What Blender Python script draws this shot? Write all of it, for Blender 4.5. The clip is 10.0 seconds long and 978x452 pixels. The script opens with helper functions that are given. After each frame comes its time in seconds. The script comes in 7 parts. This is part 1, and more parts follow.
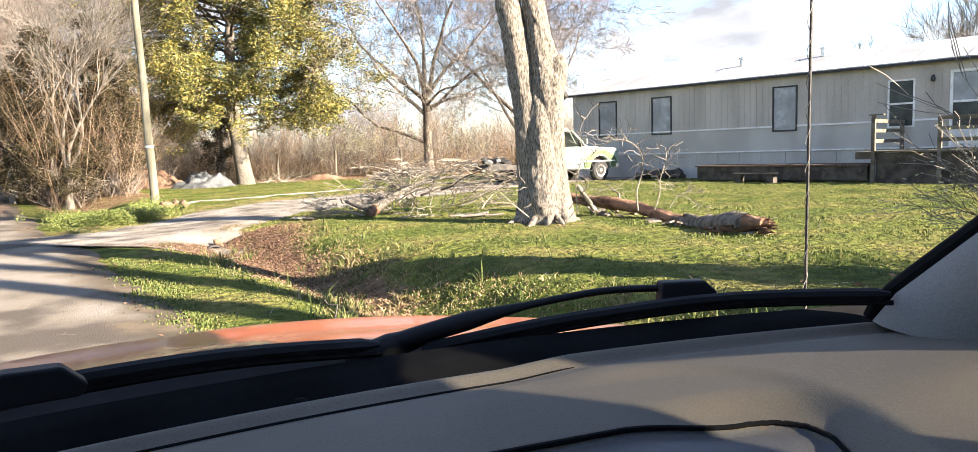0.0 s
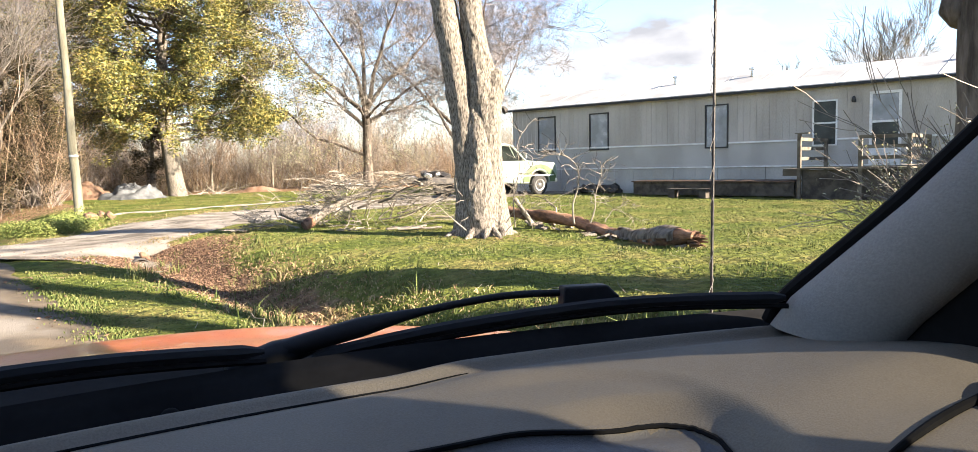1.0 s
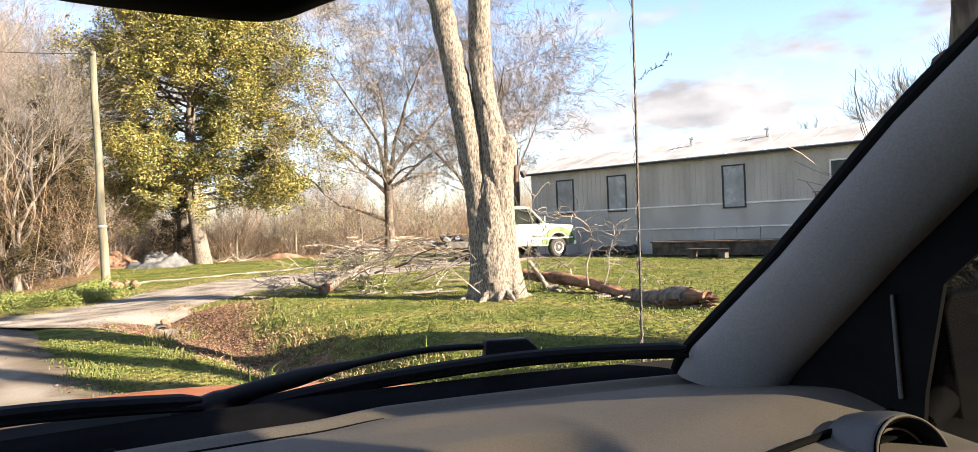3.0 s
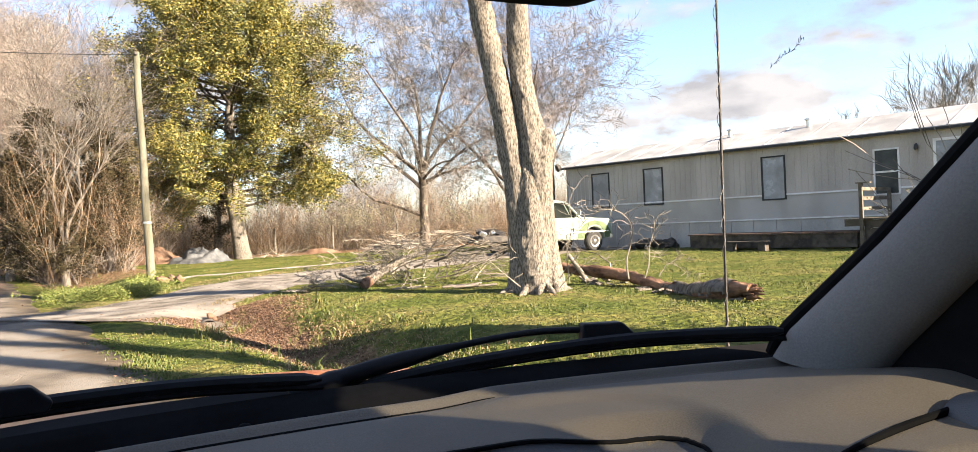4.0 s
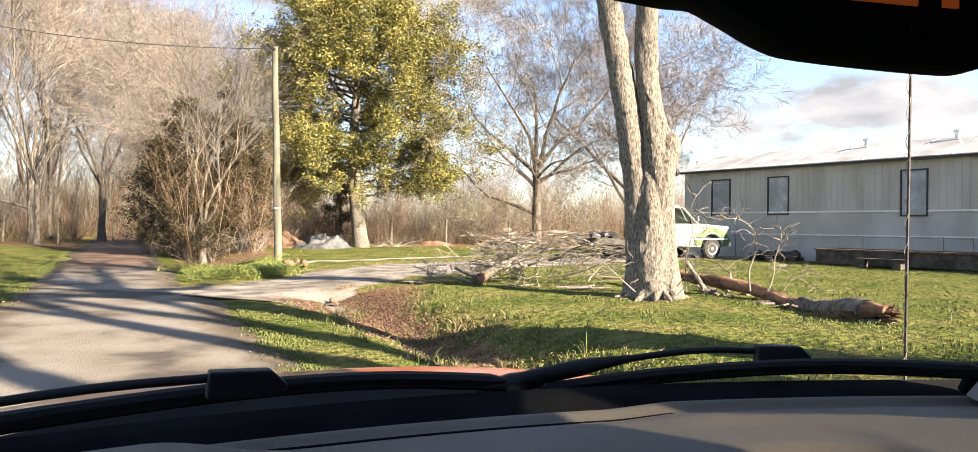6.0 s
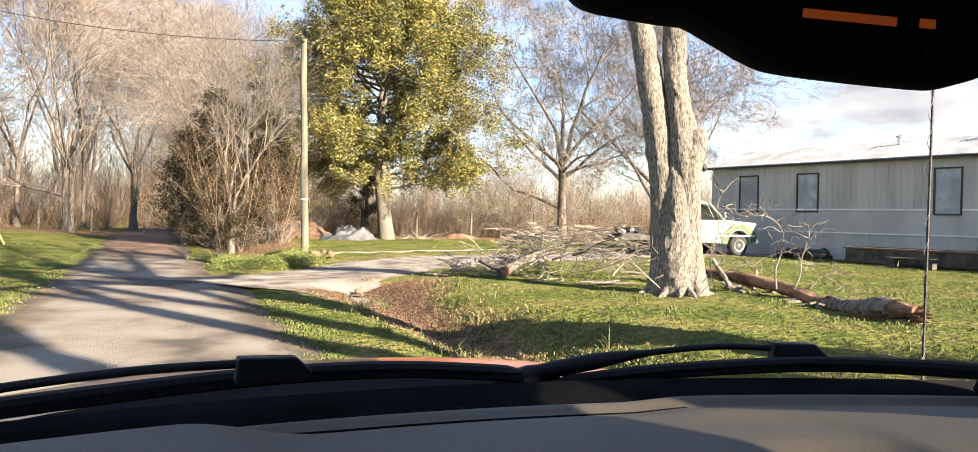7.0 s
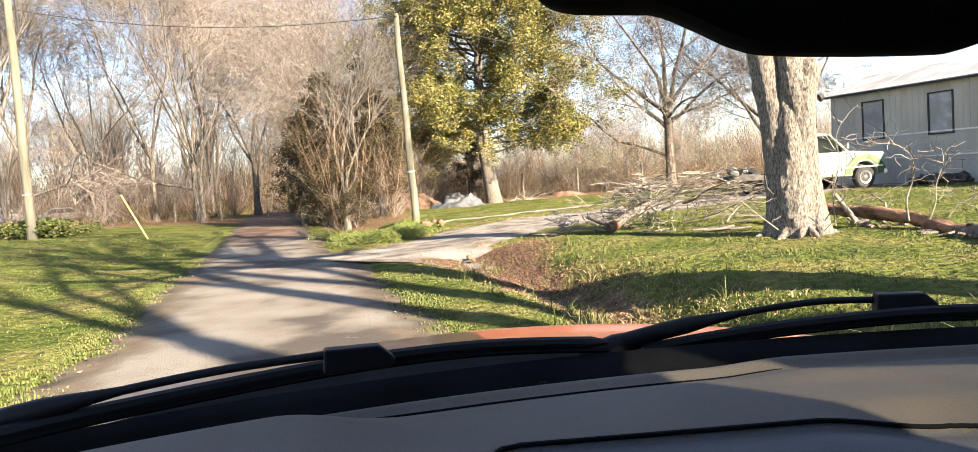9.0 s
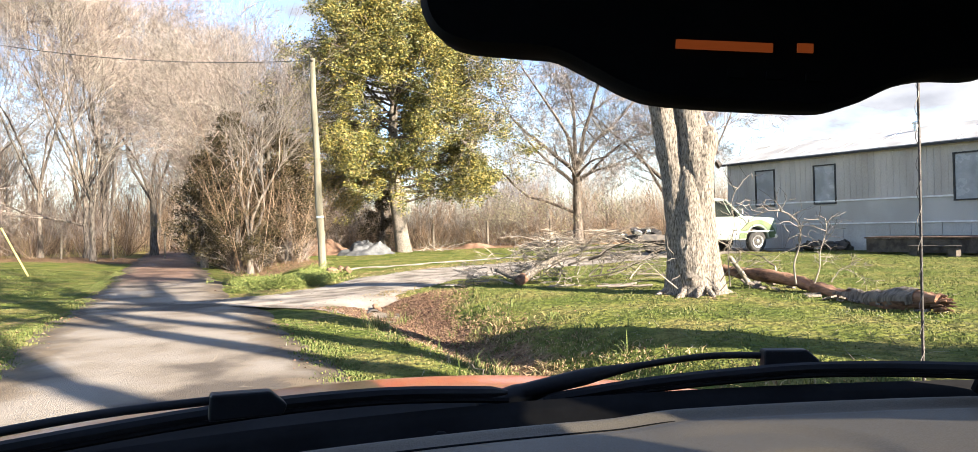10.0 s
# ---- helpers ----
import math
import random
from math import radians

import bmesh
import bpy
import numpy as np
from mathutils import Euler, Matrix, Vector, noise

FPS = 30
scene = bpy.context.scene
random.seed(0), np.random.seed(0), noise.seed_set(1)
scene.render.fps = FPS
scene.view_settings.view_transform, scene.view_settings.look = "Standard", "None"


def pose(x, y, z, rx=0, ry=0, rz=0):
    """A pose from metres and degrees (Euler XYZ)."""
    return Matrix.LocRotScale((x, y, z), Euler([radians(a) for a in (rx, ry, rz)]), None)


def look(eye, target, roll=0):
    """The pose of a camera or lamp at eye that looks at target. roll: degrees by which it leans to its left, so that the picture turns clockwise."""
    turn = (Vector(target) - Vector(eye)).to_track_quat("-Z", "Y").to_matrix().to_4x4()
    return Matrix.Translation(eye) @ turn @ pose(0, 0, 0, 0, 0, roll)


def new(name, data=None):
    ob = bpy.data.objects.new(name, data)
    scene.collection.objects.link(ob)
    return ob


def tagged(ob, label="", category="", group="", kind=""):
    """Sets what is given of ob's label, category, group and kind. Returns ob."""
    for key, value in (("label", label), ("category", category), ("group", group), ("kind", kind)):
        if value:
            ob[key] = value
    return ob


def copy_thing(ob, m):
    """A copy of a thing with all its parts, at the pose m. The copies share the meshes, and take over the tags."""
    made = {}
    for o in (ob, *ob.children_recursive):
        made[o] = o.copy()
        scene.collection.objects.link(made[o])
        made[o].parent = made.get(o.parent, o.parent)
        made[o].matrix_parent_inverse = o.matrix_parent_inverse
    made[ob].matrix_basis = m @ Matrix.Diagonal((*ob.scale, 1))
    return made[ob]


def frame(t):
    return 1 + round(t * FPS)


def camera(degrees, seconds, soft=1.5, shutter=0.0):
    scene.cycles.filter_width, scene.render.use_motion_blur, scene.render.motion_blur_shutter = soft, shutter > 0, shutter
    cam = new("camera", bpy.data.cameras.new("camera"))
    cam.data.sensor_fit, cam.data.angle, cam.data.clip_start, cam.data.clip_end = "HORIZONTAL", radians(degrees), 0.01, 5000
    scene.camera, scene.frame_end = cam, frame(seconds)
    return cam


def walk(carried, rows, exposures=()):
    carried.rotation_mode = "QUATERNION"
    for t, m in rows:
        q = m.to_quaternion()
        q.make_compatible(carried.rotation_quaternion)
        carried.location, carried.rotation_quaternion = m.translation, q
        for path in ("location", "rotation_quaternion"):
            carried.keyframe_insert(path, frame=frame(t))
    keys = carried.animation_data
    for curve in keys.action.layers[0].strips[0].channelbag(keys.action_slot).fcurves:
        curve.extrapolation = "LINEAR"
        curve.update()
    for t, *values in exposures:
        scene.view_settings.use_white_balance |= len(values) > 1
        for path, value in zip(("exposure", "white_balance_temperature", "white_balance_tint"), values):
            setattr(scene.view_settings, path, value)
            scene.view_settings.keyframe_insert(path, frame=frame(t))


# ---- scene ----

# ---- camera ----
PATH = [
    (0, (-12.377, -26.461, 1.103), (-11.752, -24.572, 0.902), -1.8),
    (0.5, (-12.333, -26.454, 1.086), (-11.636, -24.597, 0.834), -2.1),
    (1, (-12.312, -26.458, 1.083), (-11.535, -24.622, 0.916), -1.2),
    (1.5, (-12.3, -26.474, 1.076), (-11.473, -24.659, 0.937), -0.6),
    (2, (-12.27, -26.517, 1.059), (-11.404, -24.718, 0.94), 1.0),
    (2.5, (-12.191, -26.628, 1.084), (-11.385, -24.797, 1.104), -0.4),
    (2.7, (-12.19, -26.628, 1.084), (-11.416, -24.785, 1.093), -1.4),
    (3.8, (-12.325, -26.621, 1.073), (-11.705, -24.72, 1.1), -1.7),
    (4, (-12.325, -26.62, 1.073), (-11.685, -24.725, 1.069), -2.5),
    (4.5, (-12.248, -26.573, 1.059), (-11.602, -24.681, 1.009), -1.8),
    (5, (-12.398, -26.593, 1.061), (-11.729, -24.711, 0.96), -4.2),
    (5.5, (-12.44, -26.623, 1.096), (-11.998, -24.673, 1.133), -1.0),
    (5.7, (-12.441, -26.622, 1.096), (-12.071, -24.657, 1.124), 0.3),
    (6.8, (-12.455, -26.639, 1.095), (-12.125, -24.668, 1.042), 0.7),
    (7, (-12.441, -26.652, 1.099), (-12.157, -24.673, 1.077), 1.2),
    (7.5, (-12.445, -26.633, 1.096), (-12.235, -24.647, 1.002), 2.4),
    (8, (-12.447, -26.626, 1.114), (-12.339, -24.63, 1.048), 1.4),
    (8.5, (-12.455, -26.64, 1.103), (-12.615, -24.648, 1.018), -0.3),
    (9, (-12.385, -26.655, 1.124), (-12.400, -24.659, 0.998), -4.2),
    (9.5, (-12.368, -26.66, 1.128), (-12.518, -24.666, 1.043), -5.4),
    (10, (-12.378, -26.652, 1.117), (-12.141, -24.666, 1.117), -1.7),
]
cam = camera(67.4, 10.0, soft=0.8)
walk(cam, [(t, look(e, g, r)) for t, e, g, r in PATH], exposures=[(0, 2.80, 6750, 13), (1, 2.76, 6850, 13), (2.5, 2.64, 7200, 15), (4, 2.54, 7200, 14.5), (5.5, 2.54, 7150, 13.5), (7, 2.58, 7000, 13), (8.5, 2.60, 7100, 13.5), (10, 2.68, 6600, 12.5)])

# ---- light ----
SUN_FROM = Vector((0.682, -0.731, 0.0)).normalized()
SUN_UP = radians(25)
sun_dir = SUN_FROM * math.cos(SUN_UP) + Vector((0, 0, math.sin(SUN_UP)))
sun = new("sun", bpy.data.lights.new("sun", "SUN"))
sun.data.energy, sun.data.angle, sun.data.color = 4.6, radians(0.6), (1.0, 0.90, 0.74)
sun.matrix_world = look((0, 0, 60), Vector((0, 0, 60)) - sun_dir)

world = bpy.data.worlds.new("sky")
scene.world = world
world.use_nodes = True
nt = world.node_tree
nt.nodes.clear()
w_out = nt.nodes.new("ShaderNodeOutputWorld")
w_bg = nt.nodes.new("ShaderNodeBackground")
w_sky = nt.nodes.new("ShaderNodeTexSky")
w_sky.sky_type, w_sky.sun_disc = "NISHITA", False
w_sky.sun_elevation = SUN_UP
w_sky.sun_rotation = math.atan2(SUN_FROM.x, SUN_FROM.y)
w_sky.air_density, w_sky.dust_density = 1.0, 0.15
w_tc = nt.nodes.new("ShaderNodeTexCoord")
w_map = nt.nodes.new("ShaderNodeMapping")
w_map.inputs["Scale"].default_value = (1.0, 1.0, 2.6)
w_map.inputs["Location"].default_value = (0.35, 0.1, 0.0)
w_noise = nt.nodes.new("ShaderNodeTexNoise")
w_noise.inputs["Scale"].default_value, w_noise.inputs["Detail"].default_value = 4.2, 12
w_noise.inputs["Roughness"].default_value = 0.55
w_ramp = nt.nodes.new("ShaderNodeValToRGB")
w_ramp.color_ramp.elements[0].position, w_ramp.color_ramp.elements[1].position = 0.515, 0.62
w_mix = nt.nodes.new("ShaderNodeMix")
w_mix.data_type = "RGBA"
w_puff = nt.nodes.new("ShaderNodeTexNoise")
w_puff.inputs["Scale"].default_value, w_puff.inputs["Detail"].default_value = 9.0, 8
w_shade = nt.nodes.new("ShaderNodeValToRGB")
w_shade.color_ramp.elements[0].position, w_shade.color_ramp.elements[1].position = 0.38, 0.60
w_shade.color_ramp.elements[0].color, w_shade.color_ramp.elements[1].color = (1.15, 1.23, 1.38, 1), (1.78, 1.85, 1.98, 1)
nt.links.new(w_map.outputs["Vector"], w_puff.inputs["Vector"])
nt.links.new(w_puff.outputs["Fac"], w_shade.inputs["Fac"])
nt.links.new(w_shade.outputs["Color"], w_mix.inputs[7])
nt.links.new(w_tc.outputs["Generated"], w_map.inputs["Vector"])
nt.links.new(w_map.outputs["Vector"], w_noise.inputs["Vector"])
nt.links.new(w_noise.outputs["Fac"], w_ramp.inputs["Fac"])
nt.links.new(w_ramp.outputs["Color"], w_mix.inputs[0])
w_tint = nt.nodes.new("ShaderNodeMix")
w_tint.data_type, w_tint.blend_type = "RGBA", "MULTIPLY"
w_tint.inputs[0].default_value = 1.0
w_tint.inputs[7].default_value = (0.55, 0.61, 0.71, 1)
nt.links.new(w_sky.outputs["Color"], w_tint.inputs[6])
nt.links.new(w_tint.outputs[2], w_mix.inputs[6])
# thin bluish-white haze towards the horizon
w_sep, w_rng, w_haze = nt.nodes.new("ShaderNodeSeparateXYZ"), nt.nodes.new("ShaderNodeMapRange"), nt.nodes.new("ShaderNodeMix")
w_rng.inputs["From Min"].default_value, w_rng.inputs["From Max"].default_value = 0.0, 0.09
w_rng.inputs["To Min"].default_value, w_rng.inputs["To Max"].default_value = 0.65, 0.0
w_haze.data_type = "RGBA"
w_haze.inputs[7].default_value = (1.48, 1.62, 1.8, 1)
nt.links.new(w_tc.outputs["Generated"], w_sep.inputs["Vector"])
nt.links.new(w_sep.outputs["Z"], w_rng.inputs["Value"])
nt.links.new(w_rng.outputs["Result"], w_haze.inputs[0])
nt.links.new(w_mix.outputs[2], w_haze.inputs[6])
nt.links.new(w_haze.outputs[2], w_bg.inputs["Color"])
nt.links.new(w_bg.outputs["Background"], w_out.inputs["Surface"])
w_bg.inputs["Strength"].default_value = 0.092

# ---- materials ----
def mat(name, a, b, scale=6.0, rough=0.8, metal=0.0, bump=0.3, fine=90.0, stretch=(1, 1, 1), island=0.0, rand=0.0, third=None, coat=0.0, spec=0.4, lo=0.38, hi=0.62):
    """Two colours mixed by a coarse noise, fine grain over them, and relief."""
    m = bpy.data.materials.new(name)
    m.use_nodes = True
    n, l = m.node_tree.nodes, m.node_tree.links
    p = n["Principled BSDF"]
    tc, mp = n.new("ShaderNodeTexCoord"), n.new("ShaderNodeMapping")
    mp.inputs["Scale"].default_value = stretch
    l.new(tc.outputs["Object"], mp.inputs["Vector"])
    n1, n2 = n.new("ShaderNodeTexNoise"), n.new("ShaderNodeTexNoise")
    n1.inputs["Scale"].default_value, n1.inputs["Detail"].default_value = scale, 6
    n2.inputs["Scale"].default_value, n2.inputs["Detail"].default_value = fine, 4
    l.new(mp.outputs["Vector"], n1.inputs["Vector"])
    l.new(mp.outputs["Vector"], n2.inputs["Vector"])
    r = n.new("ShaderNodeValToRGB")
    r.color_ramp.elements[0].position, r.color_ramp.elements[1].position = lo, hi
    r.color_ramp.elements[0].color, r.color_ramp.elements[1].color = (*a, 1), (*b, 1)
    if third:
        e = r.color_ramp.elements.new(0.5 * (lo + hi))
        e.color = (*third, 1)
    fac = n1.outputs["Fac"]
    for amount, node, socket in ((island, "ShaderNodeNewGeometry", "Random Per Island"), (rand, "ShaderNodeObjectInfo", "Random")):
        if amount:
            g, mx = n.new(node), n.new("ShaderNodeMix")
            mx.inputs[0].default_value = amount
            l.new(fac, mx.inputs[2])
            l.new(g.outputs[socket], mx.inputs[3])
            fac = mx.outputs[0]
    l.new(fac, r.inputs["Fac"])
    mul = n.new("ShaderNodeMix")
    mul.data_type, mul.blend_type = "RGBA", "MULTIPLY"
    mul.inputs[0].default_value = 0.45
    g2 = n.new("ShaderNodeMapRange")
    g2.inputs["To Min"].default_value, g2.inputs["To Max"].default_value = 0.35, 1.55
    l.new(n2.outputs["Fac"], g2.inputs["Value"])
    l.new(r.outputs["Color"], mul.inputs[6])
    l.new(g2.outputs["Result"], mul.inputs[7])
    l.new(mul.outputs[2], p.inputs["Base Color"])
    rr = n.new("ShaderNodeMapRange")
    rr.inputs["To Min"].default_value, rr.inputs["To Max"].default_value = max(0.02, rough - 0.12), min(1, rough + 0.12)
    l.new(n1.outputs["Fac"], rr.inputs["Value"])
    l.new(rr.outputs["Result"], p.inputs["Roughness"])
    p.inputs["Metallic"].default_value = metal
    p.inputs["Specular IOR Level"].default_value = spec
    p.inputs["Coat Weight"].default_value = coat
    p.inputs["Coat Roughness"].default_value = 0.12
    if bump:
        bp = n.new("ShaderNodeBump")
        bp.inputs["Strength"].default_value, bp.inputs["Distance"].default_value = bump, 0.02
        l.new(n2.outputs["Fac"], bp.inputs["Height"])
        l.new(bp.outputs["Normal"], p.inputs["Normal"])
    return m


def glass(name, tint=(1, 1, 1), rough=0.0, gloss=0.9, share=0.02):
    """A thin clear pane: what is behind it shows, with a little gloss."""
    m = bpy.data.materials.new(name)
    m.use_nodes = True
    n, l = m.node_tree.nodes, m.node_tree.links
    n.remove(n["Principled BSDF"])
    t, g, x = n.new("ShaderNodeBsdfTransparent"), n.new("ShaderNodeBsdfGlossy"), n.new("ShaderNodeMixShader")
    t.inputs["Color"].default_value = (*tint, 1)
    g.inputs["Roughness"].default_value = rough
    g.inputs["Color"].default_value = (gloss, gloss, gloss, 1)
    x.inputs["Fac"].default_value = share
    l.new(t.outputs["BSDF"], x.inputs[1])
    l.new(g.outputs["BSDF"], x.inputs[2])
    l.new(x.outputs["Shader"], n["Material Output"].inputs["Surface"])
    return m


def ground_material():
    m = mat("lawn", (0.078, 0.102, 0.020), (0.172, 0.155, 0.055), scale=0.9, rough=0.95, bump=0.9, fine=38, third=(0.125, 0.138, 0.034), spec=0.1)
    n, l = m.node_tree.nodes, m.node_tree.links
    p = n["Principled BSDF"]
    src = p.inputs["Base Color"].links[0].from_socket
    for layer, c1, c2, sc in (("soil", (0.15, 0.085, 0.052), (0.27, 0.175, 0.115), 7.0), ("field", (0.30, 0.22, 0.10), (0.20, 0.18, 0.06), 0.15)):
        at, nz, rp, mx, ad, rg = (n.new("ShaderNode" + k) for k in ("Attribute", "TexNoise", "ValToRGB", "Mix", "Math", "MapRange"))
        tc = n.new("ShaderNodeTexCoord")
        at.attribute_name = layer
        nz.inputs["Scale"].default_value, nz.inputs["Detail"].default_value = sc, 8
        l.new(tc.outputs["Object"], nz.inputs["Vector"])
        rp.color_ramp.elements[0].color, rp.color_ramp.elements[1].color = (*c1, 1), (*c2, 1)
        rp.color_ramp.elements[0].position, rp.color_ramp.elements[1].position = 0.35, 0.65
        l.new(nz.outputs["Fac"], rp.inputs["Fac"])
        ad.operation = "ADD"
        l.new(at.outputs["Fac"], ad.inputs[0])
        l.new(nz.outputs["Fac"], ad.inputs[1])
        rg.inputs["From Min"].default_value, rg.inputs["From Max"].default_value = 0.85, 1.1
        l.new(ad.outputs[0], rg.inputs["Value"])
        mx.data_type = "RGBA"
        l.new(rg.outputs["Result"], mx.inputs[0])
        l.new(src, mx.inputs[6])
        l.new(rp.outputs["Color"], mx.inputs[7])
        src = mx.outputs[2]
    # thin and thick tufts
    tn, tr, tm = n.new("ShaderNodeTexNoise"), n.new("ShaderNodeValToRGB"), n.new("ShaderNodeMix")
    tn.inputs["Scale"].default_value, tn.inputs["Detail"].default_value, tn.inputs["Roughness"].default_value = 5.5, 9, 0.72
    l.new(n.new("ShaderNodeTexCoord").outputs["Object"], tn.inputs["Vector"])
    tr.color_ramp.elements[0].position, tr.color_ramp.elements[1].position = 0.40, 0.60
    tr.color_ramp.elements[0].color, tr.color_ramp.elements[1].color = (0.48, 0.52, 0.42, 1), (1.12, 1.08, 1.0, 1)
    tm.data_type, tm.blend_type = "RGBA", "MULTIPLY"
    tm.inputs[0].default_value = 1.0
    l.new(tn.outputs["Fac"], tr.inputs["Fac"])
    l.new(src, tm.inputs[6])
    l.new(tr.outputs["Color"], tm.inputs[7])
    l.new(tm.outputs[2], p.inputs["Base Color"])
    # clods and hollows of the turf
    nz, b2 = n.new("ShaderNodeTexNoise"), n.new("ShaderNodeBump")
    nz.inputs["Scale"].default_value, nz.inputs["Detail"].default_value = 9.0, 6
    l.new(n.new("ShaderNodeTexCoord").outputs["Object"], nz.inputs["Vector"])
    b2.inputs["Strength"].default_value, b2.inputs["Distance"].default_value = 0.9, 0.16
    l.new(nz.outputs["Fac"], b2.inputs["Height"])
    l.new(p.inputs["Normal"].links[0].from_socket, b2.inputs["Normal"])
    l.new(b2.outputs["Normal"], p.inputs["Normal"])
    return m


def layered(m, layers):
    """Lays further colours over a material where a point attribute and a noise say so."""
    n, l = m.node_tree.nodes, m.node_tree.links
    p = n["Principled BSDF"]
    src = p.inputs["Base Color"].links[0].from_socket
    for layer, c1, c2, sc in layers:
        at, nz, rp, mx, ad, rg = (n.new("ShaderNode" + k) for k in ("Attribute", "TexNoise", "ValToRGB", "Mix", "Math", "MapRange"))
        at.attribute_name = layer
        nz.inputs["Scale"].default_value, nz.inputs["Detail"].default_value = sc, 8
        l.new(n.new("ShaderNodeTexCoord").outputs["Object"], nz.inputs["Vector"])
        rp.color_ramp.elements[0].color, rp.color_ramp.elements[1].color = (*c1, 1), (*c2, 1)
        rp.color_ramp.elements[0].position, rp.color_ramp.elements[1].position = 0.38, 0.62
        l.new(nz.outputs["Fac"], rp.inputs["Fac"])
        ad.operation = "ADD"
        l.new(at.outputs["Fac"], ad.inputs[0])
        l.new(nz.outputs["Fac"], ad.inputs[1])
        rg.inputs["From Min"].default_value, rg.inputs["From Max"].default_value = 0.85, 1.12
        l.new(ad.outputs[0], rg.inputs["Value"])
        mx.data_type = "RGBA"
        l.new(rg.outputs["Result"], mx.inputs[0])
        l.new(src, mx.inputs[6])
        l.new(rp.outputs["Color"], mx.inputs[7])
        src = mx.outputs[2]
    l.new(src, p.inputs["Base Color"])


M_LAWN = ground_material()
M_GRASS = mat("grass_blades", (0.06, 0.08, 0.020), (0.138, 0.131, 0.050), scale=0.8, rough=0.8, bump=0, island=0.4, third=(0.098, 0.120, 0.034), spec=0.2)
M_SHRUB = mat("ground_cover_leaves", (0.085, 0.115, 0.024), (0.185, 0.20, 0.06), scale=2, rough=0.7, bump=0, island=0.6, spec=0.25)
M_STRAW = mat("dry_straw_grass", (0.16, 0.108, 0.06), (0.32, 0.24, 0.136), scale=2.5, rough=0.85, bump=0, island=0.6, third=(0.192, 0.172, 0.072), spec=0.2)
M_LEAFLIT = mat("dry_leaves", (0.082, 0.047, 0.032), (0.205, 0.13, 0.089), scale=4, rough=0.85, bump=0, island=0.75, third=(0.19, 0.112, 0.070), spec=0.2)
M_ROAD = mat("old_asphalt", (0.075, 0.062, 0.050), (0.215, 0.19, 0.16), scale=0.9, rough=0.9, bump=0.6, fine=110, third=(0.175, 0.148, 0.118), spec=0.25)
# red: far lane's dirt and leaf colour, with the shade there painted in
layered(M_ROAD, (("red", (0.10, 0.062, 0.044), (0.19, 0.12, 0.085), 0.9), ("edge", (0.045, 0.035, 0.025), (0.13, 0.10, 0.068), 2.2)))
M_GRAVEL = mat("gravel", (0.095, 0.08, 0.065), (0.275, 0.248, 0.213), scale=1.6, rough=0.95, bump=1.0, fine=42, third=(0.205, 0.178, 0.148), spec=0.2)
M_STONE = mat("pale_stone", (0.11, 0.10, 0.088), (0.215, 0.198, 0.175), scale=5, rough=0.9, bump=0.6, fine=40, island=0.4)
M_BARK = mat("grey_bark", (0.062, 0.053, 0.044), (0.285, 0.25, 0.212), scale=62, rough=0.95, bump=1.0, fine=130, stretch=(1, 1, 0.24), third=(0.18, 0.157, 0.132), spec=0.1, lo=0.34, hi=0.66)
M_BARKDARK = mat("dark_bark", (0.055, 0.045, 0.036), (0.17, 0.14, 0.115), scale=8, rough=0.95, bump=1.0, fine=30, stretch=(1, 1, 0.3), spec=0.15)
M_BARKPALE = mat("pale_bark", (0.152, 0.124, 0.1), (0.272, 0.232, 0.192), scale=5, rough=0.9, bump=0.6, fine=30, stretch=(1, 1, 0.4), spec=0.15)
M_BARKMID = mat("brown_grey_bark", (0.065, 0.055, 0.046), (0.185, 0.16, 0.134), scale=14, rough=0.95, bump=0.8, fine=60, stretch=(1, 1, 0.25), spec=0.1)
M_TWIG = mat("grey_twigs", (0.112, 0.098, 0.084), (0.245, 0.216, 0.186), scale=1.5, rough=0.9, bump=0, island=0.5, spec=0.15)
M_TWIGPINK = mat("budding_twigs", (0.122, 0.099, 0.086), (0.258, 0.214, 0.185), scale=1.5, rough=0.9, bump=0, island=0.6, spec=0.15)
M_BRUSH = mat("dead_branches", (0.115, 0.097, 0.08), (0.30, 0.265, 0.218), scale=3, rough=0.9, bump=0.3, island=0.6, spec=0.15)
M_THICKET = mat("dry_thicket", (0.070, 0.049, 0.034), (0.24, 0.178, 0.124), scale=0.4, rough=0.95, bump=0, island=0.55, third=(0.13, 0.082, 0.048), spec=0.1)
M_CEDAR = mat("cedar_foliage", (0.020, 0.018, 0.009), (0.070, 0.055, 0.027), scale=1.4, rough=0.9, bump=0, island=0.5, spec=0.15)
M_MAGLEAF = mat("glossy_evergreen_leaves", (0.052, 0.064, 0.0135), (0.245, 0.198, 0.045), scale=0.6, rough=0.55, bump=0, island=0.55, third=(0.142, 0.135, 0.028), spec=0.5)
M_BUD = mat("pale_buds", (0.24, 0.24, 0.112), (0.44, 0.416, 0.288), scale=3, rough=0.8, bump=0, island=0.7, spec=0.2)
M_LOG = mat("stripped_log", (0.06, 0.036, 0.024), (0.27, 0.155, 0.098), scale=7, rough=0.95, bump=1.0, fine=40, stretch=(1, 0.35, 1), third=(0.18, 0.098, 0.062), spec=0.2)
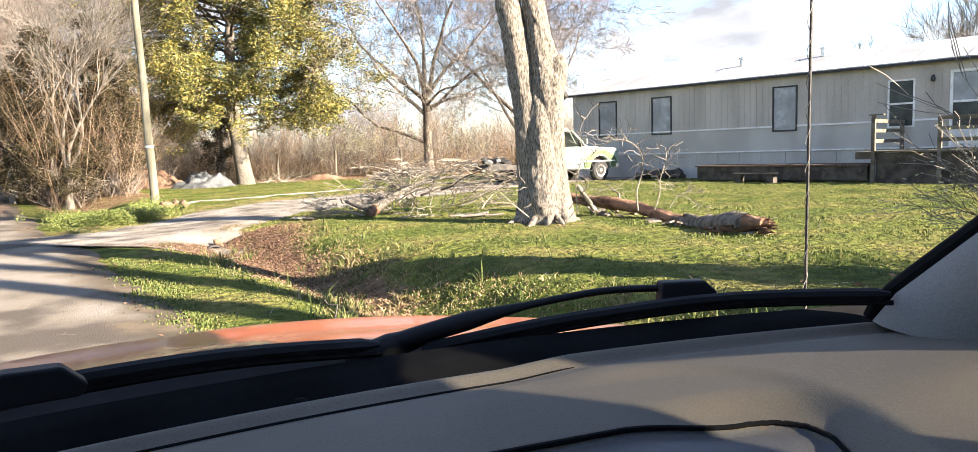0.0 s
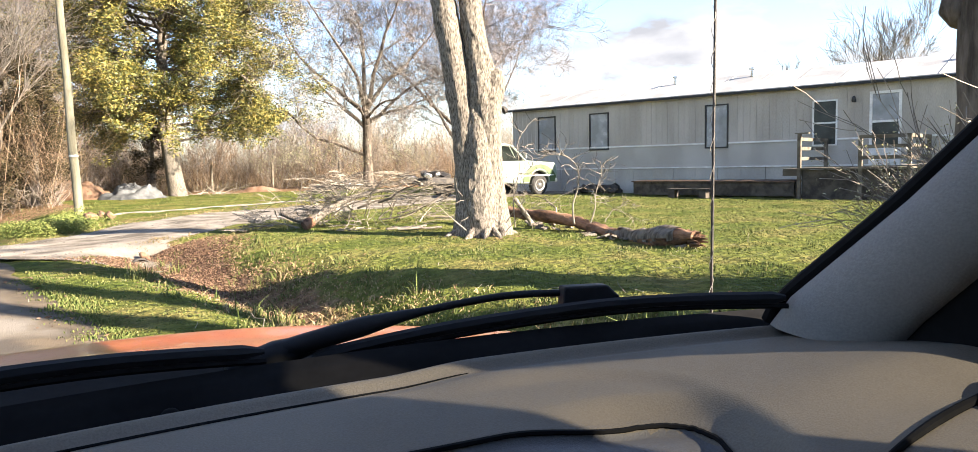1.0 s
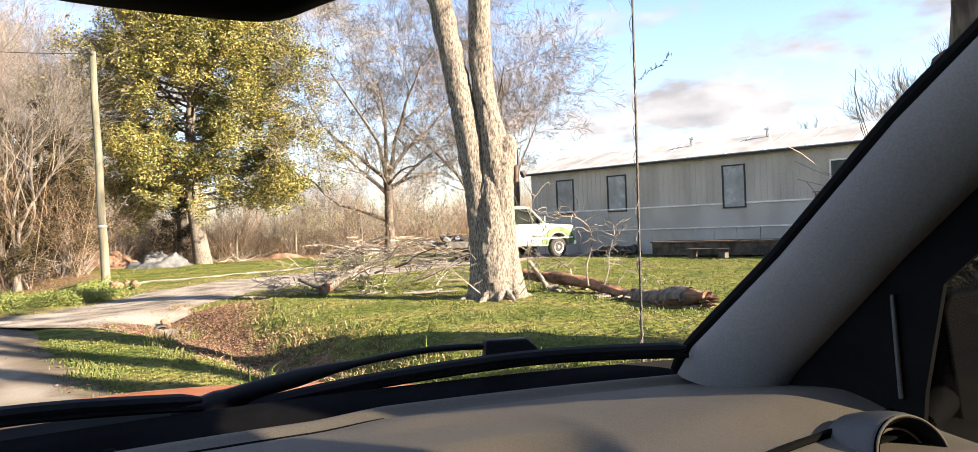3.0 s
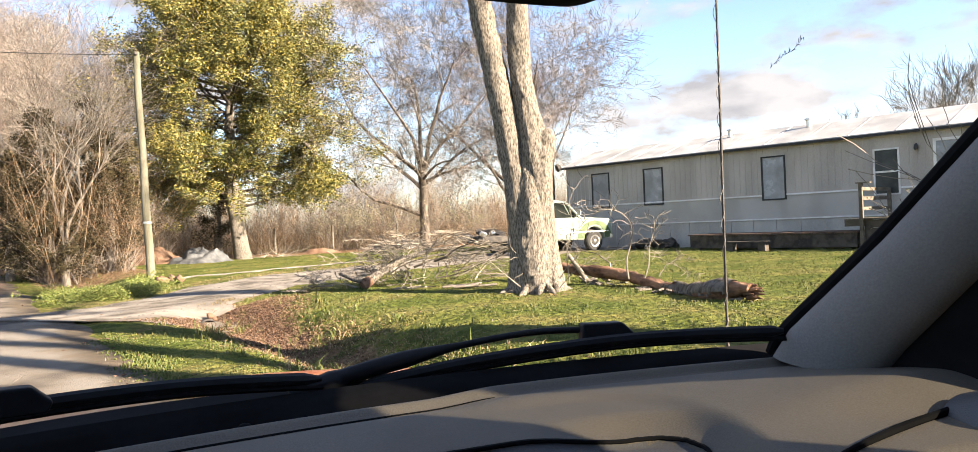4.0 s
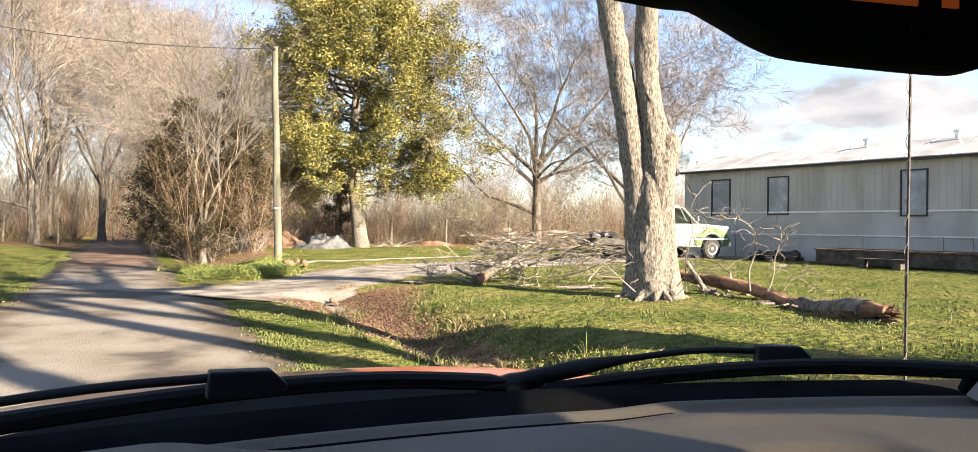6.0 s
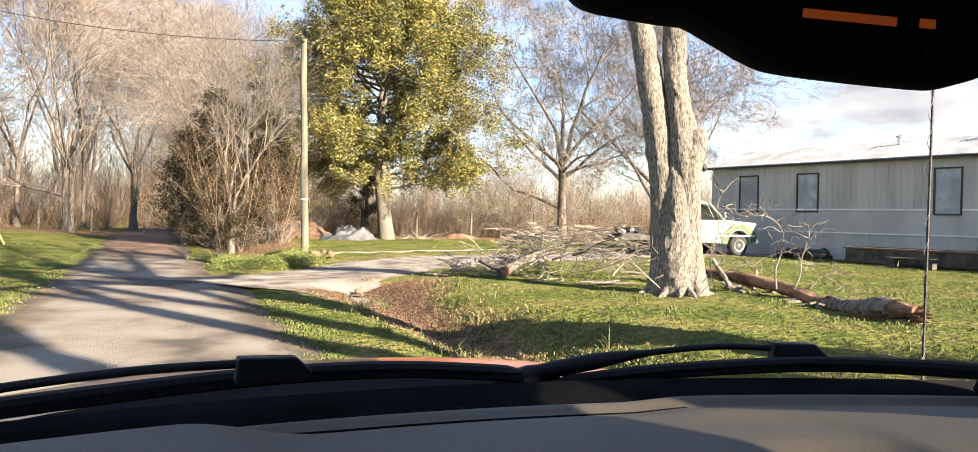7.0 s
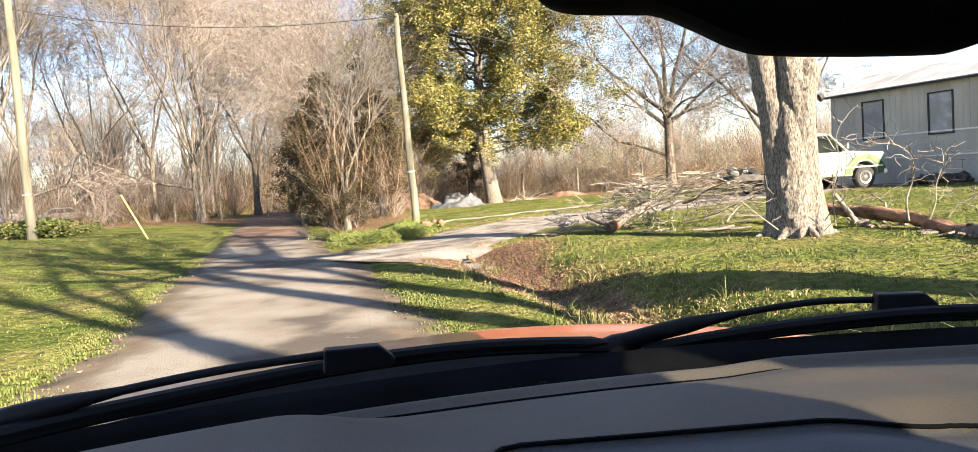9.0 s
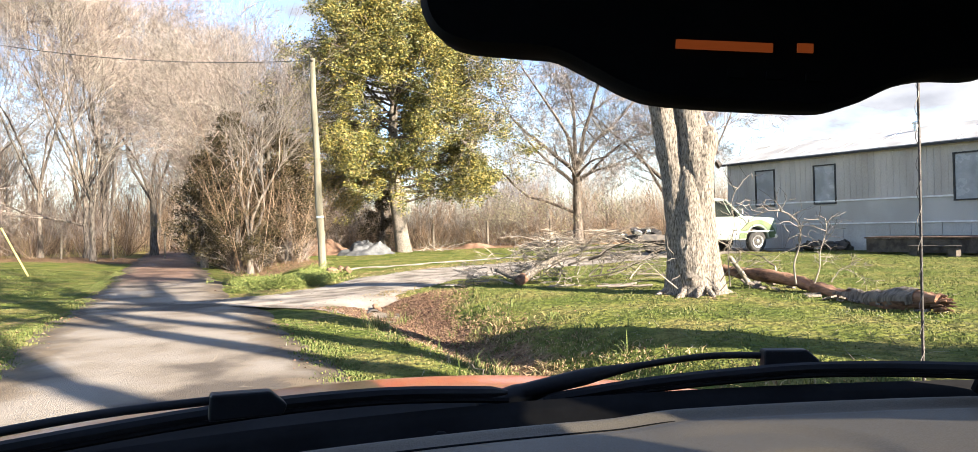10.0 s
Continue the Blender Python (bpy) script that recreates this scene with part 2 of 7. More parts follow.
M_WOODPALE = mat("weathered_pole_wood", (0.098, 0.090, 0.062), (0.18, 0.166, 0.122), scale=6, rough=0.85, bump=0.5, stretch=(1, 1, 0.1))
M_WOODGREY = mat("weathered_boards", (0.085, 0.068, 0.05), (0.17, 0.145, 0.112), scale=6, rough=0.9, bump=0.5, stretch=(0.3, 1, 1))
M_WOODDARK = mat("dark_boards", (0.035, 0.028, 0.022), (0.09, 0.075, 0.06), scale=5, rough=0.9, bump=0.4)
M_RUST = mat("rusty_post", (0.06, 0.035, 0.025), (0.13, 0.08, 0.055), scale=6, rough=0.8, bump=0.4)
M_DIRT = mat("red_dirt", (0.115, 0.068, 0.045), (0.20, 0.128, 0.09), scale=2.5, rough=0.98, bump=1.0, fine=16, spec=0.1)
M_TARP = mat("grey_tarpaulin", (0.046, 0.049, 0.053), (0.108, 0.112, 0.116), scale=3, rough=0.6, bump=0.5, fine=12)
M_SIDING = mat("ribbed_siding", (0.365, 0.33, 0.29), (0.47, 0.43, 0.383), scale=1.4, rough=0.6, bump=0.08, fine=60, stretch=(1, 1, 0.25))
M_SKIRT = mat("lower_panel", (0.36, 0.34, 0.31), (0.45, 0.43, 0.395), scale=1.1, rough=0.6, bump=0.08, fine=50, stretch=(1, 1, 0.5))
M_ROOF = mat("white_metal_roof", (0.27, 0.265, 0.255), (0.42, 0.413, 0.40), scale=1.2, rough=0.5, bump=0.1, fine=40)
M_TRIM = mat("white_trim", (0.62, 0.61, 0.58), (0.78, 0.77, 0.75), scale=4, rough=0.5, bump=0.1)
M_BLACK = mat("black_frame", (0.012, 0.012, 0.013), (0.03, 0.03, 0.032), scale=6, rough=0.5, bump=0.1)
M_SCREEN = mat("window_screen", (0.20, 0.21, 0.22), (0.30, 0.31, 0.33), scale=2, rough=0.25, bump=0, spec=0.6)
M_PANE = mat("dim_pane", (0.03, 0.035, 0.035), (0.07, 0.08, 0.075), scale=1.5, rough=0.2, bump=0, spec=0.2)
M_TRUCK = mat("pale_green_paint", (0.235, 0.28, 0.23), (0.29, 0.33, 0.278), scale=1.6, rough=0.5, bump=0.05, coat=0.05, spec=0.25)
# green of the fender; also painted shade on the cab back
M_TRUCKDARK = mat("dark_green_paint_and_shade", (0.055, 0.088, 0.034), (0.10, 0.138, 0.06), scale=3, rough=0.5, bump=0.1)
M_RUBBER = mat("tyre_rubber", (0.02, 0.02, 0.02), (0.045, 0.043, 0.04), scale=8, rough=0.85, bump=0.3)
M_CHROME = mat("dull_chrome", (0.55, 0.55, 0.54), (0.75, 0.75, 0.74), scale=5, rough=0.3, metal=0.9, bump=0.05)
M_CHASSIS = mat("greasy_chassis", (0.025, 0.022, 0.02), (0.07, 0.06, 0.05), scale=6, rough=0.7, bump=0.3)
M_SILVER = mat("silver_paint", (0.42, 0.44, 0.47), (0.50, 0.52, 0.55), scale=2, rough=0.3, metal=0.5, bump=0, coat=0.5)
M_WHITE = mat("white_paint", (0.48, 0.48, 0.47), (0.58, 0.58, 0.57), scale=2, rough=0.45, bump=0)
M_CAR = mat("burnt_orange_paint", (0.29, 0.075, 0.036), (0.36, 0.095, 0.046), scale=2, rough=0.3, bump=0.02, coat=0.7)
M_DASH = mat("grained_dash_plastic", (0.148, 0.128, 0.103), (0.19, 0.165, 0.134), scale=2.2, rough=0.7, bump=0.16, fine=420, spec=0.18)
M_DASHDARK = mat("dark_dash_plastic", (0.086, 0.084, 0.086), (0.116, 0.113, 0.114), scale=3, rough=0.55, bump=0.15, fine=420)
M_FRIT = mat("black_rubber_trim", (0.006, 0.006, 0.0066), (0.012, 0.012, 0.013), scale=6, rough=0.85, bump=0.0, spec=0.07)
M_MATTE = mat("matte_black_shell", (0.0025, 0.0025, 0.0028), (0.005, 0.005, 0.0055), scale=5, rough=0.8, bump=0.0, spec=0.05)
M_WIPER = mat("wiper_black", (0.008, 0.009, 0.011), (0.014, 0.015, 0.018), scale=3, rough=0.55, bump=0.0, spec=0.18)
M_PILLAR = mat("grey_pillar_trim", (0.185, 0.176, 0.168), (0.22, 0.21, 0.20), scale=4, rough=0.75, bump=0.12, fine=300)
M_HEADLINER = mat("grey_headliner", (0.25, 0.245, 0.235), (0.31, 0.30, 0.29), scale=4, rough=0.95, bump=0.1)
M_MIRROR = mat("mirror_silver", (0.85, 0.86, 0.87), (0.88, 0.89, 0.9), scale=1, rough=0.02, metal=1.0, bump=0)
M_GLASS = glass("clear_glass", share=0.006)
# rear glass, out of view, darkened so that no sun reaches the dashboard
M_REARGLASS = glass("sun_blocking_rear_glass", (0.09, 0.09, 0.095), 0.0, 0.9, 0.03)
M_SIDEGLASS = glass("tinted_side_glass", (0.46, 0.465, 0.455), 0.0, 0.9, 0.02)
# opaque truck panes; the dim cab behind them is put into the colour
M_CABPANE = mat("dark_cab_panes", (0.008, 0.01, 0.009), (0.018, 0.021, 0.019), scale=3, rough=0.5, bump=0, spec=0.0)
M_AMBER = mat("amber_display", (0.22, 0.055, 0.015), (0.28, 0.075, 0.02), scale=6, rough=0.3, bump=0)
M_AMBER.node_tree.nodes["Principled BSDF"].inputs["Emission Color"].default_value = (1.0, 0.2, 0.04, 1)
M_AMBER.node_tree.nodes["Principled BSDF"].inputs["Emission Strength"].default_value = 0.02
M_FLOWER = mat("yellow_petals", (0.75, 0.52, 0.03), (0.85, 0.66, 0.06), scale=9, rough=0.6, bump=0)
M_YELLOW = mat("yellow_plastic", (0.55, 0.45, 0.14), (0.66, 0.55, 0.2), scale=9, rough=0.5, bump=0)
M_WIRE = mat("cable", (0.02, 0.02, 0.02), (0.05, 0.05, 0.05), scale=9, rough=0.6, bump=0)

# ---- helpers for building ----
class Geo:
    """Collects vertices and faces of one part."""

    def __init__(self):
        self.v, self.f = [], []

    def add(self, verts, faces):
        k = len(self.v)
        self.v += [tuple(p) for p in verts]
        self.f += [tuple(i + k for i in q) for q in faces]
        return self

    def box(self, c, s, rot=None):
        x, y, z = (a / 2 for a in s)
        pts = [Vector((i * x, j * y, k * z)) for k in (-1, 1) for j in (-1, 1) for i in (-1, 1)]
        if rot is not None:
            pts = [rot @ p for p in pts]
        return self.add([Vector(c) + p for p in pts], [(0, 2, 3, 1), (4, 5, 7, 6), (0, 1, 5, 4), (2, 6, 7, 3), (0, 4, 6, 2), (1, 3, 7, 5)])

    def span(self, a, b):
        return self.box([(p + q) / 2 for p, q in zip(a, b)], [abs(q - p) for p, q in zip(a, b)])

    def tube(self, pts, radii, n=6, caps=True):
        pts = [Vector(p) for p in pts]
        if not hasattr(radii, "__len__"):
            radii = [radii] * len(pts)
        rings, prev = [], None
        for i, p in enumerate(pts):
            d = (pts[min(i + 1, len(pts) - 1)] - pts[max(i - 1, 0)])
            d = d.normalized() if d.length > 1e-9 else Vector((0, 0, 1))
            if prev is None:
                prev = d.orthogonal().normalized()
            u = (prev - d * prev.dot(d))
            u = u.normalized() if u.length > 1e-6 else d.orthogonal().normalized()
            w = d.cross(u)
            prev = u
            rings += [p + (u * math.cos(6.28318 * k / n) + w * math.sin(6.28318 * k / n)) * radii[i] for k in range(n)]
        faces = [(i * n + k, i * n + (k + 1) % n, (i + 1) * n + (k + 1) % n, (i + 1) * n + k) for i in range(len(pts) - 1) for k in range(n)]
        if caps:
            faces += [tuple(range(n - 1, -1, -1)), tuple((len(pts) - 1) * n + k for k in range(n))]
        return self.add(rings, faces)

    def extrude(self, profile, a, b, put):
        """A flat outline swept from a to b; put(u, v, w) gives the place."""
        n = len(profile)
        verts = [put(u, v, a) for u, v in profile] + [put(u, v, b) for u, v in profile]
        faces = [tuple(range(n - 1, -1, -1)), tuple(range(n, 2 * n))] + [(i, (i + 1) % n, n + (i + 1) % n, n + i) for i in range(n)]
        return self.add(verts, faces)

    def lathe(self, profile, n, place):
        """profile of (radius, height) turned round the local z of the matrix place."""
        verts = [place @ Vector((r * math.cos(6.28318 * k / n), r * math.sin(6.28318 * k / n), h)) for r, h in profile for k in range(n)]
        m = len(profile)
        faces = [(i * n + k, i * n + (k + 1) % n, (i + 1) * n + (k + 1) % n, (i + 1) * n + k) for i in range(m - 1) for k in range(n)]
        faces += [tuple(range(n - 1, -1, -1)), tuple((m - 1) * n + k for k in range(n))]
        return self.add(verts, faces)

    def grid(self, nu, nv, place):
        verts = [place(i / (nu - 1), j / (nv - 1)) for i in range(nu) for j in range(nv)]
        return self.add(verts, [(i * nv + j, (i + 1) * nv + j, (i + 1) * nv + j + 1, i * nv + j + 1) for i in range(nu - 1) for j in range(nv - 1)])


def finish(me, material, smooth):
    me.materials.append(material)
    if smooth:
        me.shade_smooth()
        me.set_sharp_from_angle(angle=radians(smooth))
    me.update()
    return me


def part(name, geo, material, parent=None, label="", smooth=40, bevel=0.0):
    me = bpy.data.meshes.new(name)
    me.from_pydata(geo.v, [], geo.f)
    bm = bmesh.new()
    bm.from_mesh(me)
    bmesh.ops.recalc_face_normals(bm, faces=bm.faces)
    bm.to_mesh(me)
    bm.free()
    finish(me, material, smooth)
    ob = new(name, me)
    ob.parent = parent
    if bevel:
        b = ob.modifiers.new("bevel", "BEVEL")
        b.width, b.segments, b.limit_method, b.angle_limit = bevel, 2, "ANGLE", radians(40)
    if label:
        ob["label"] = label
    return ob


def bulk(name, verts, faces, material, parent=None, label="", smooth=0):
    """A large mesh straight from arrays; all faces have the same number of corners."""
    verts, faces = np.asarray(verts, np.float32), np.asarray(faces, np.int32)
    me = bpy.data.meshes.new(name)
    k = faces.shape[1]
    me.vertices.add(len(verts))
    me.vertices.foreach_set("co", verts.ravel())
    me.loops.add(faces.size)
    me.loops.foreach_set("vertex_index", faces.ravel())
    me.polygons.add(len(faces))
    me.polygons.foreach_set("loop_start", np.arange(0, faces.size, k, dtype=np.int32))
    me.update(calc_edges=True)
    finish(me, material, smooth)
    ob = new(name, me)
    ob.parent = parent
    if label:
        ob["label"] = label
    return ob


def curve(stops, n=5):
    out = []
    for i in range(len(stops) - 1):
        a, b, c, d = stops[max(i - 1, 0)], stops[i], stops[i + 1], stops[min(i + 2, len(stops) - 1)]
        for k in range(n):
            t = k / n
            out.append(0.5 * ((2 * b) + (c - a) * t + (2 * a - 5 * b + 4 * c - d) * t * t + (3 * b - a - 3 * c + d) * t ** 3))
    return out + [stops[-1]]


def thing(name, m, label, category, group="", kind=""):
    ob = new(name)
    ob.matrix_world = m
    ob.empty_display_size = 0.2
    return tagged(ob, label, category, group, kind)


# the lane's own axes: r to the right of it, f along it
HEAD = radians(16)
ORIGIN = Vector((-12.277, -26.585, 0))
RT, FW = Vector((math.cos(HEAD), math.sin(HEAD), 0)), Vector((-math.sin(HEAD), math.cos(HEAD), 0))


def lane(r, f, z=0.0):
    return ORIGIN + RT * r + FW * f + Vector((0, 0, z))


def lane_of(x, y):
    x, y = x - ORIGIN.x, y - ORIGIN.y
    return x * RT.x + y * RT.y, x * FW.x + y * FW.y


def sst(a, b, x):
    t = np.clip((x - a) / (b - a), 0, 1)
    return t * t * (3 - 2 * t)


def bend(f):
    return -0.012 * np.maximum(0, f - 10)


def ripple(x, y):
    return 0.5 * np.sin(1.7 * x + 0.6 * y) * np.sin(1.3 * y - 0.4 * x) + 0.3 * np.sin(4.1 * x + 2.0) * np.sin(3.7 * y) + 0.2 * np.sin(9.3 * x - 5 * y)


DRIVE = [tuple(lane(r, f))[:2] for r, f in ((-0.3, 12.3), (1.0, 13.1), (2.6, 14.3), (4.8, 16.2), (7.4, 17.7), (10.4, 18.9), (13.6, 20.0), (17.0, 20.4), (19.6, 20.6))]


def back(x, y):
    """Places behind the yard and beyond the lane, turned and spread to the lane's heading."""
    dx, dy = x + 10.45, y + 26.45
    return -12.3 + 1.1 * (0.9987 * dx + 0.0506 * dy), -26.6 + 1.1 * (0.9987 * dy - 0.0506 * dx)


def drive_gap(x, y):
    """Distance from the middle of the drive."""
    best = np.full(np.shape(x), 1e9)
    for (ax, ay), (bx, by) in zip(DRIVE[:-1], DRIVE[1:]):
        dx, dy = bx - ax, by - ay
        t = np.clip(((x - ax) * dx + (y - ay) * dy) / (dx * dx + dy * dy), 0, 1)
        best = np.minimum(best, np.hypot(x - ax - t * dx, y - ay - t * dy))
    return best


def height(x, y):
    x, y = np.asarray(x, float), np.asarray(y, float)
    r, f = lane_of(x, y)
    r = r - bend(f)
    z = -0.165 * (1 - sst(1.9, 5.2, r)) * (1 - sst(2.0, 6.0, -r))
    z = z + 0.20 * sst(3, 10, -r) * sst(2, 14, f) * (1 - sst(30, 60, f))
    d1 = np.exp(-((r - 3.05 + 0.12 * np.sin(f * 0.5)) / 0.62) ** 2) * (1 - sst(12.2, 13.3, f)) * sst(-14, -8, f)
    d2 = np.exp(-((r - 2.5) / 0.8) ** 2) * sst(17.4, 19.0, f) * (1 - sst(36, 44, f))
    z = z - 0.34 * d1 - 0.28 * d2
    off = sst(1.3, 1.75, r) + sst(2.05, 2.45, -r)
    z = z + 0.036 * ripple(x, y) * off * (1 - sst(1.2, 2.2, 2.4 - drive_gap(x, y)))
    return z


def gz(x, y):
    return float(height(x, y))
# ---- the ground, the lane and the drive ----
def spread(fine_a, fine_b, step, far):
    core = list(np.arange(fine_a, fine_b + step / 2, step))
    lo, hi, s = [fine_a], [fine_b], step
    while hi[-1] < far:
        s *= 1.16
        hi.append(hi[-1] + s)
        lo.append(lo[-1] - s)
    return np.array(lo[:0:-1] + core + hi[1:])


rs, fs = spread(-9, 15, 0.2, 900), spread(-4, 28, 0.2, 1200)
gr, gf = np.meshgrid(rs, fs, indexing="ij")
gx = ORIGIN.x + RT.x * gr + FW.x * gf
gy = ORIGIN.y + RT.y * gr + FW.y * gf
on_lane = ((gr - bend(gf)) > -2.05) & ((gr - bend(gf)) < 1.3)
gzv = height(gx, gy) - np.where(on_lane, 0.03, 0)
idx = np.arange(gr.size).reshape(gr.shape)
quads = np.stack([idx[:-1, :-1], idx[1:, :-1], idx[1:, 1:], idx[:-1, 1:]], -1).reshape(-1, 4)
ground = bulk("ground", np.stack([gx, gy, gzv], -1).reshape(-1, 3), quads, M_LAWN, smooth=60)
tagged(ground, "rough spring lawn with bare soil and dry field beyond", "ground", kind="structure")
soil = 0.75 * np.exp(-((gr - 3.15) / 0.55) ** 2) * (gf < 13.2) * sst(5.5, 8.0, gf) + 0.25 * np.exp(-((gr - 3.05) / 0.5) ** 2) * (gf < 8) * (gf > -9)
soil = np.maximum(soil, 0.7 * np.exp(-((gx + 5.9) ** 2 + (gy + 23.9) ** 2) / 7.0))
soil = np.maximum(soil, 0.75 * np.exp(-((gx + 2.0) ** 2 / 18 + (gy + 24.6) ** 2 / 5)))
soil = np.maximum(soil, 0.45 * np.exp(-((gx + 8.0) ** 2 + (gy + 16.3) ** 2) / 1.6))
soil = np.maximum(soil, 0.42 * np.exp(-((drive_gap(gx, gy) - 2.4) / 0.8) ** 2))
soil = np.maximum(soil, 0.75 * sst(7.5, 11.5, gy) * (1 - sst(30, 40, gy)))
soil = np.maximum(soil, 0.8 * sst(23, 27, gf) * sst(0.9, 2.0, np.abs(gr - bend(gf))) * (gr > 0) * (gr < 4.6) * (gy < 11))
field = 0.85 * sst(14, 24, gy)
for key, val in (("soil", soil), ("field", field)):
    a = ground.data.attributes.new(key, "FLOAT", "POINT")
    a.data.foreach_set("value", np.asarray(val, np.float32).ravel())


def ribbon(name, pts_left, pts_right, across, rise, material, label, category):
    """A strip of paving that follows the ground between two edges."""
    n = len(pts_left)
    v, f = [], []
    for i in range(n):
        for j in range(across + 1):
            t = j / across
            p = pts_left[i].lerp(pts_right[i], t)
            h = gz(p.x, p.y) + rise
            edge = 1 - min(1.0, 8 * min(t, 1 - t))
            v.append((p.x, p.y, h - 0.03 * edge + 0.012))
    for i in range(n - 1):
        for j in range(across):
            k = i * (across + 1) + j
            f.append((k, k + 1, k + across + 2, k + across + 1))
    ob = bulk(name, v, f, material, smooth=60)
    for key, val in (("edge", [0.85 * max(0.0, 1 - 3.4 * min(j, across - j) / across) ** 0.9 for i in range(n) for j in range(across + 1)]), ("red", [0.75 * float(sst(16, 26, lane_of(p[0], p[1])[1])) for p in v])):
        a = ob.data.attributes.new(key, "FLOAT", "POINT")
        a.data.foreach_set("value", np.asarray(val, np.float32))
    return tagged(ob, label, category, kind="structure")


rng = random.Random(5)
ff = [-30 + 0.3 * i for i in range(420)] + [96.4 + 2 * i for i in range(30)]
wig = [0.08 * math.sin(f * 0.9) + 0.05 * math.sin(f * 2.7 + 1) + rng.uniform(-0.07, 0.07) for f in ff]
ribbon("road", [lane(-1.95 + float(bend(f)) + w, f) for f, w in zip(ff, wig)], [lane(1.17 - 0.28 * float(sst(11, 17, f)) + float(bend(f)) + 0.8 * w2, f) for f, w2 in zip(ff, wig[7:] + wig[:7])], 14, 0.0, M_ROAD, "narrow worn asphalt lane with ragged edges", "road")


def smooth_line(pts, steps):
    pts = [Vector((x, y, 0)) for x, y in pts]
    out = []
    for i in range(len(pts) - 1):
        a, b, c, d = pts[max(i - 1, 0)], pts[i], pts[i + 1], pts[min(i + 2, len(pts) - 1)]
        for k in range(steps):
            t = k / steps
            out.append(0.5 * ((2 * b) + (c - a) * t + (2 * a - 5 * b + 4 * c - d) * t * t + (3 * b - a - 3 * c + d) * t ** 3))
    return out + [pts[-1]]


mid_line = smooth_line(DRIVE[1:], 8)
left_e, right_e = [], []
for i, p in enumerate(mid_line):
    d = (mid_line[min(i + 1, len(mid_line) - 1)] - mid_line[max(i - 1, 0)]).normalized()
    side = Vector((-d.y, d.x, 0))
    flare = max(0.0, 1 - i / 10.0) ** 1.5
    half = 1.75 + 0.12 * math.sin(i * 1.3)
    left_e.append(p + side * (half + 1.0 * flare))
    right_e.append(p - side * (half + 1.6 * flare))
ribbon("driveway", left_e, right_e, 12, 0.008, M_GRAVEL, "pale gravel drive curving towards the mobile home", "driveway")

# loose stones on the drive
rs_ = np.random.RandomState(3)
sv, sf = [], []
base = np.array([(1, 0, 0), (-0.5, 0.87, 0), (-0.5, -0.87, 0), (0, 0, 0.8)])
for k in range(6500):
    i = rs_.randint(0, len(mid_line) - 1)
    p = left_e[i].lerp(right_e[i], rs_.rand()).lerp(left_e[i + 1].lerp(right_e[i + 1], rs_.rand()), rs_.rand())
    s = 0.010 + 0.026 * rs_.rand() ** 2
    a = rs_.rand() * 6.28
    rot = np.array([[math.cos(a), -math.sin(a), 0], [math.sin(a), math.cos(a), 0], [0, 0, 1]])
    sv.append(base @ rot.T * s * (1, 0.7 + 0.5 * rs_.rand(), 0.8) + (p.x, p.y, gz(p.x, p.y) + 0.01))
    sf.append(np.array([(0, 1, 3), (1, 2, 3), (2, 0, 3)]) + 4 * k)
tagged(bulk("gravel_stones", np.concatenate(sv), np.concatenate(sf), M_STONE), "loose grey gravel stones on the drive", "gravel", kind="stuff")

# pale worn path on the far side of the drive, as a thin raised strip
g = Geo()
strip = smooth_line([(-13.9, -5.6), (-12.2, -4.4), (-9.8, -2.7), (-7.2, -1.3), (-4.6, -0.2), (-2.0, 0.6)], 6)
g.tube([(p.x, p.y, gz(p.x, p.y) + 0.02) for p in strip], [0.024 + 0.010 * math.sin(i * 2.1) for i in range(len(strip))], 6)
tagged(part("worn_pale_strip", g, M_STONE), "low pale strip for the worn path beside the gravel drive", "edging", kind="structure")

# culvert mouth under the drive
cp = lane(2.95, 12.55)
cul = thing("culvert", Matrix.Translation((cp.x, cp.y, -0.45)) @ Matrix.Rotation(HEAD, 4, "Z"), "dark culvert pipe end under the gravel drive", "culvert")
g = Geo()
ring = [(0.15, -0.02), (0.175, 0.0), (0.175, 1.3), (0.15, 1.3)]
g.add([(r * math.cos(0.3142 * k), h, r * math.sin(0.3142 * k)) for r, h in ring for k in range(20)], [(i * 20 + k, i * 20 + (k + 1) % 20, ((i + 1) % 4) * 20 + (k + 1) % 20, ((i + 1) % 4) * 20 + k) for i in range(4) for k in range(20)])
part("pipe", g, M_CHASSIS, cul)
# near-black plate stands in for the shade deep in the pipe
part("dark_hole_plate", Geo().box((0, 0.9, 0), (0.36, 0.05, 0.36)), M_MATTE, cul, "black plate for the shade inside the pipe")
for k in range(10):
    a = rng.uniform(-0.4, 3.5)
    g = Geo().box((0.26 * math.cos(a) * rng.uniform(0.8, 1.3), 0.1 + rng.uniform(-0.1, 0.25), 0.2 * math.sin(a) + rng.uniform(-0.05, 0.05)), (rng.uniform(0.07, 0.16), 0.1, rng.uniform(0.04, 0.08)), Euler((rng.random(), rng.random(), rng.random())).to_matrix())
    part("stone", g, M_DIRT, cul, "broken reddish stone", bevel=0.02)

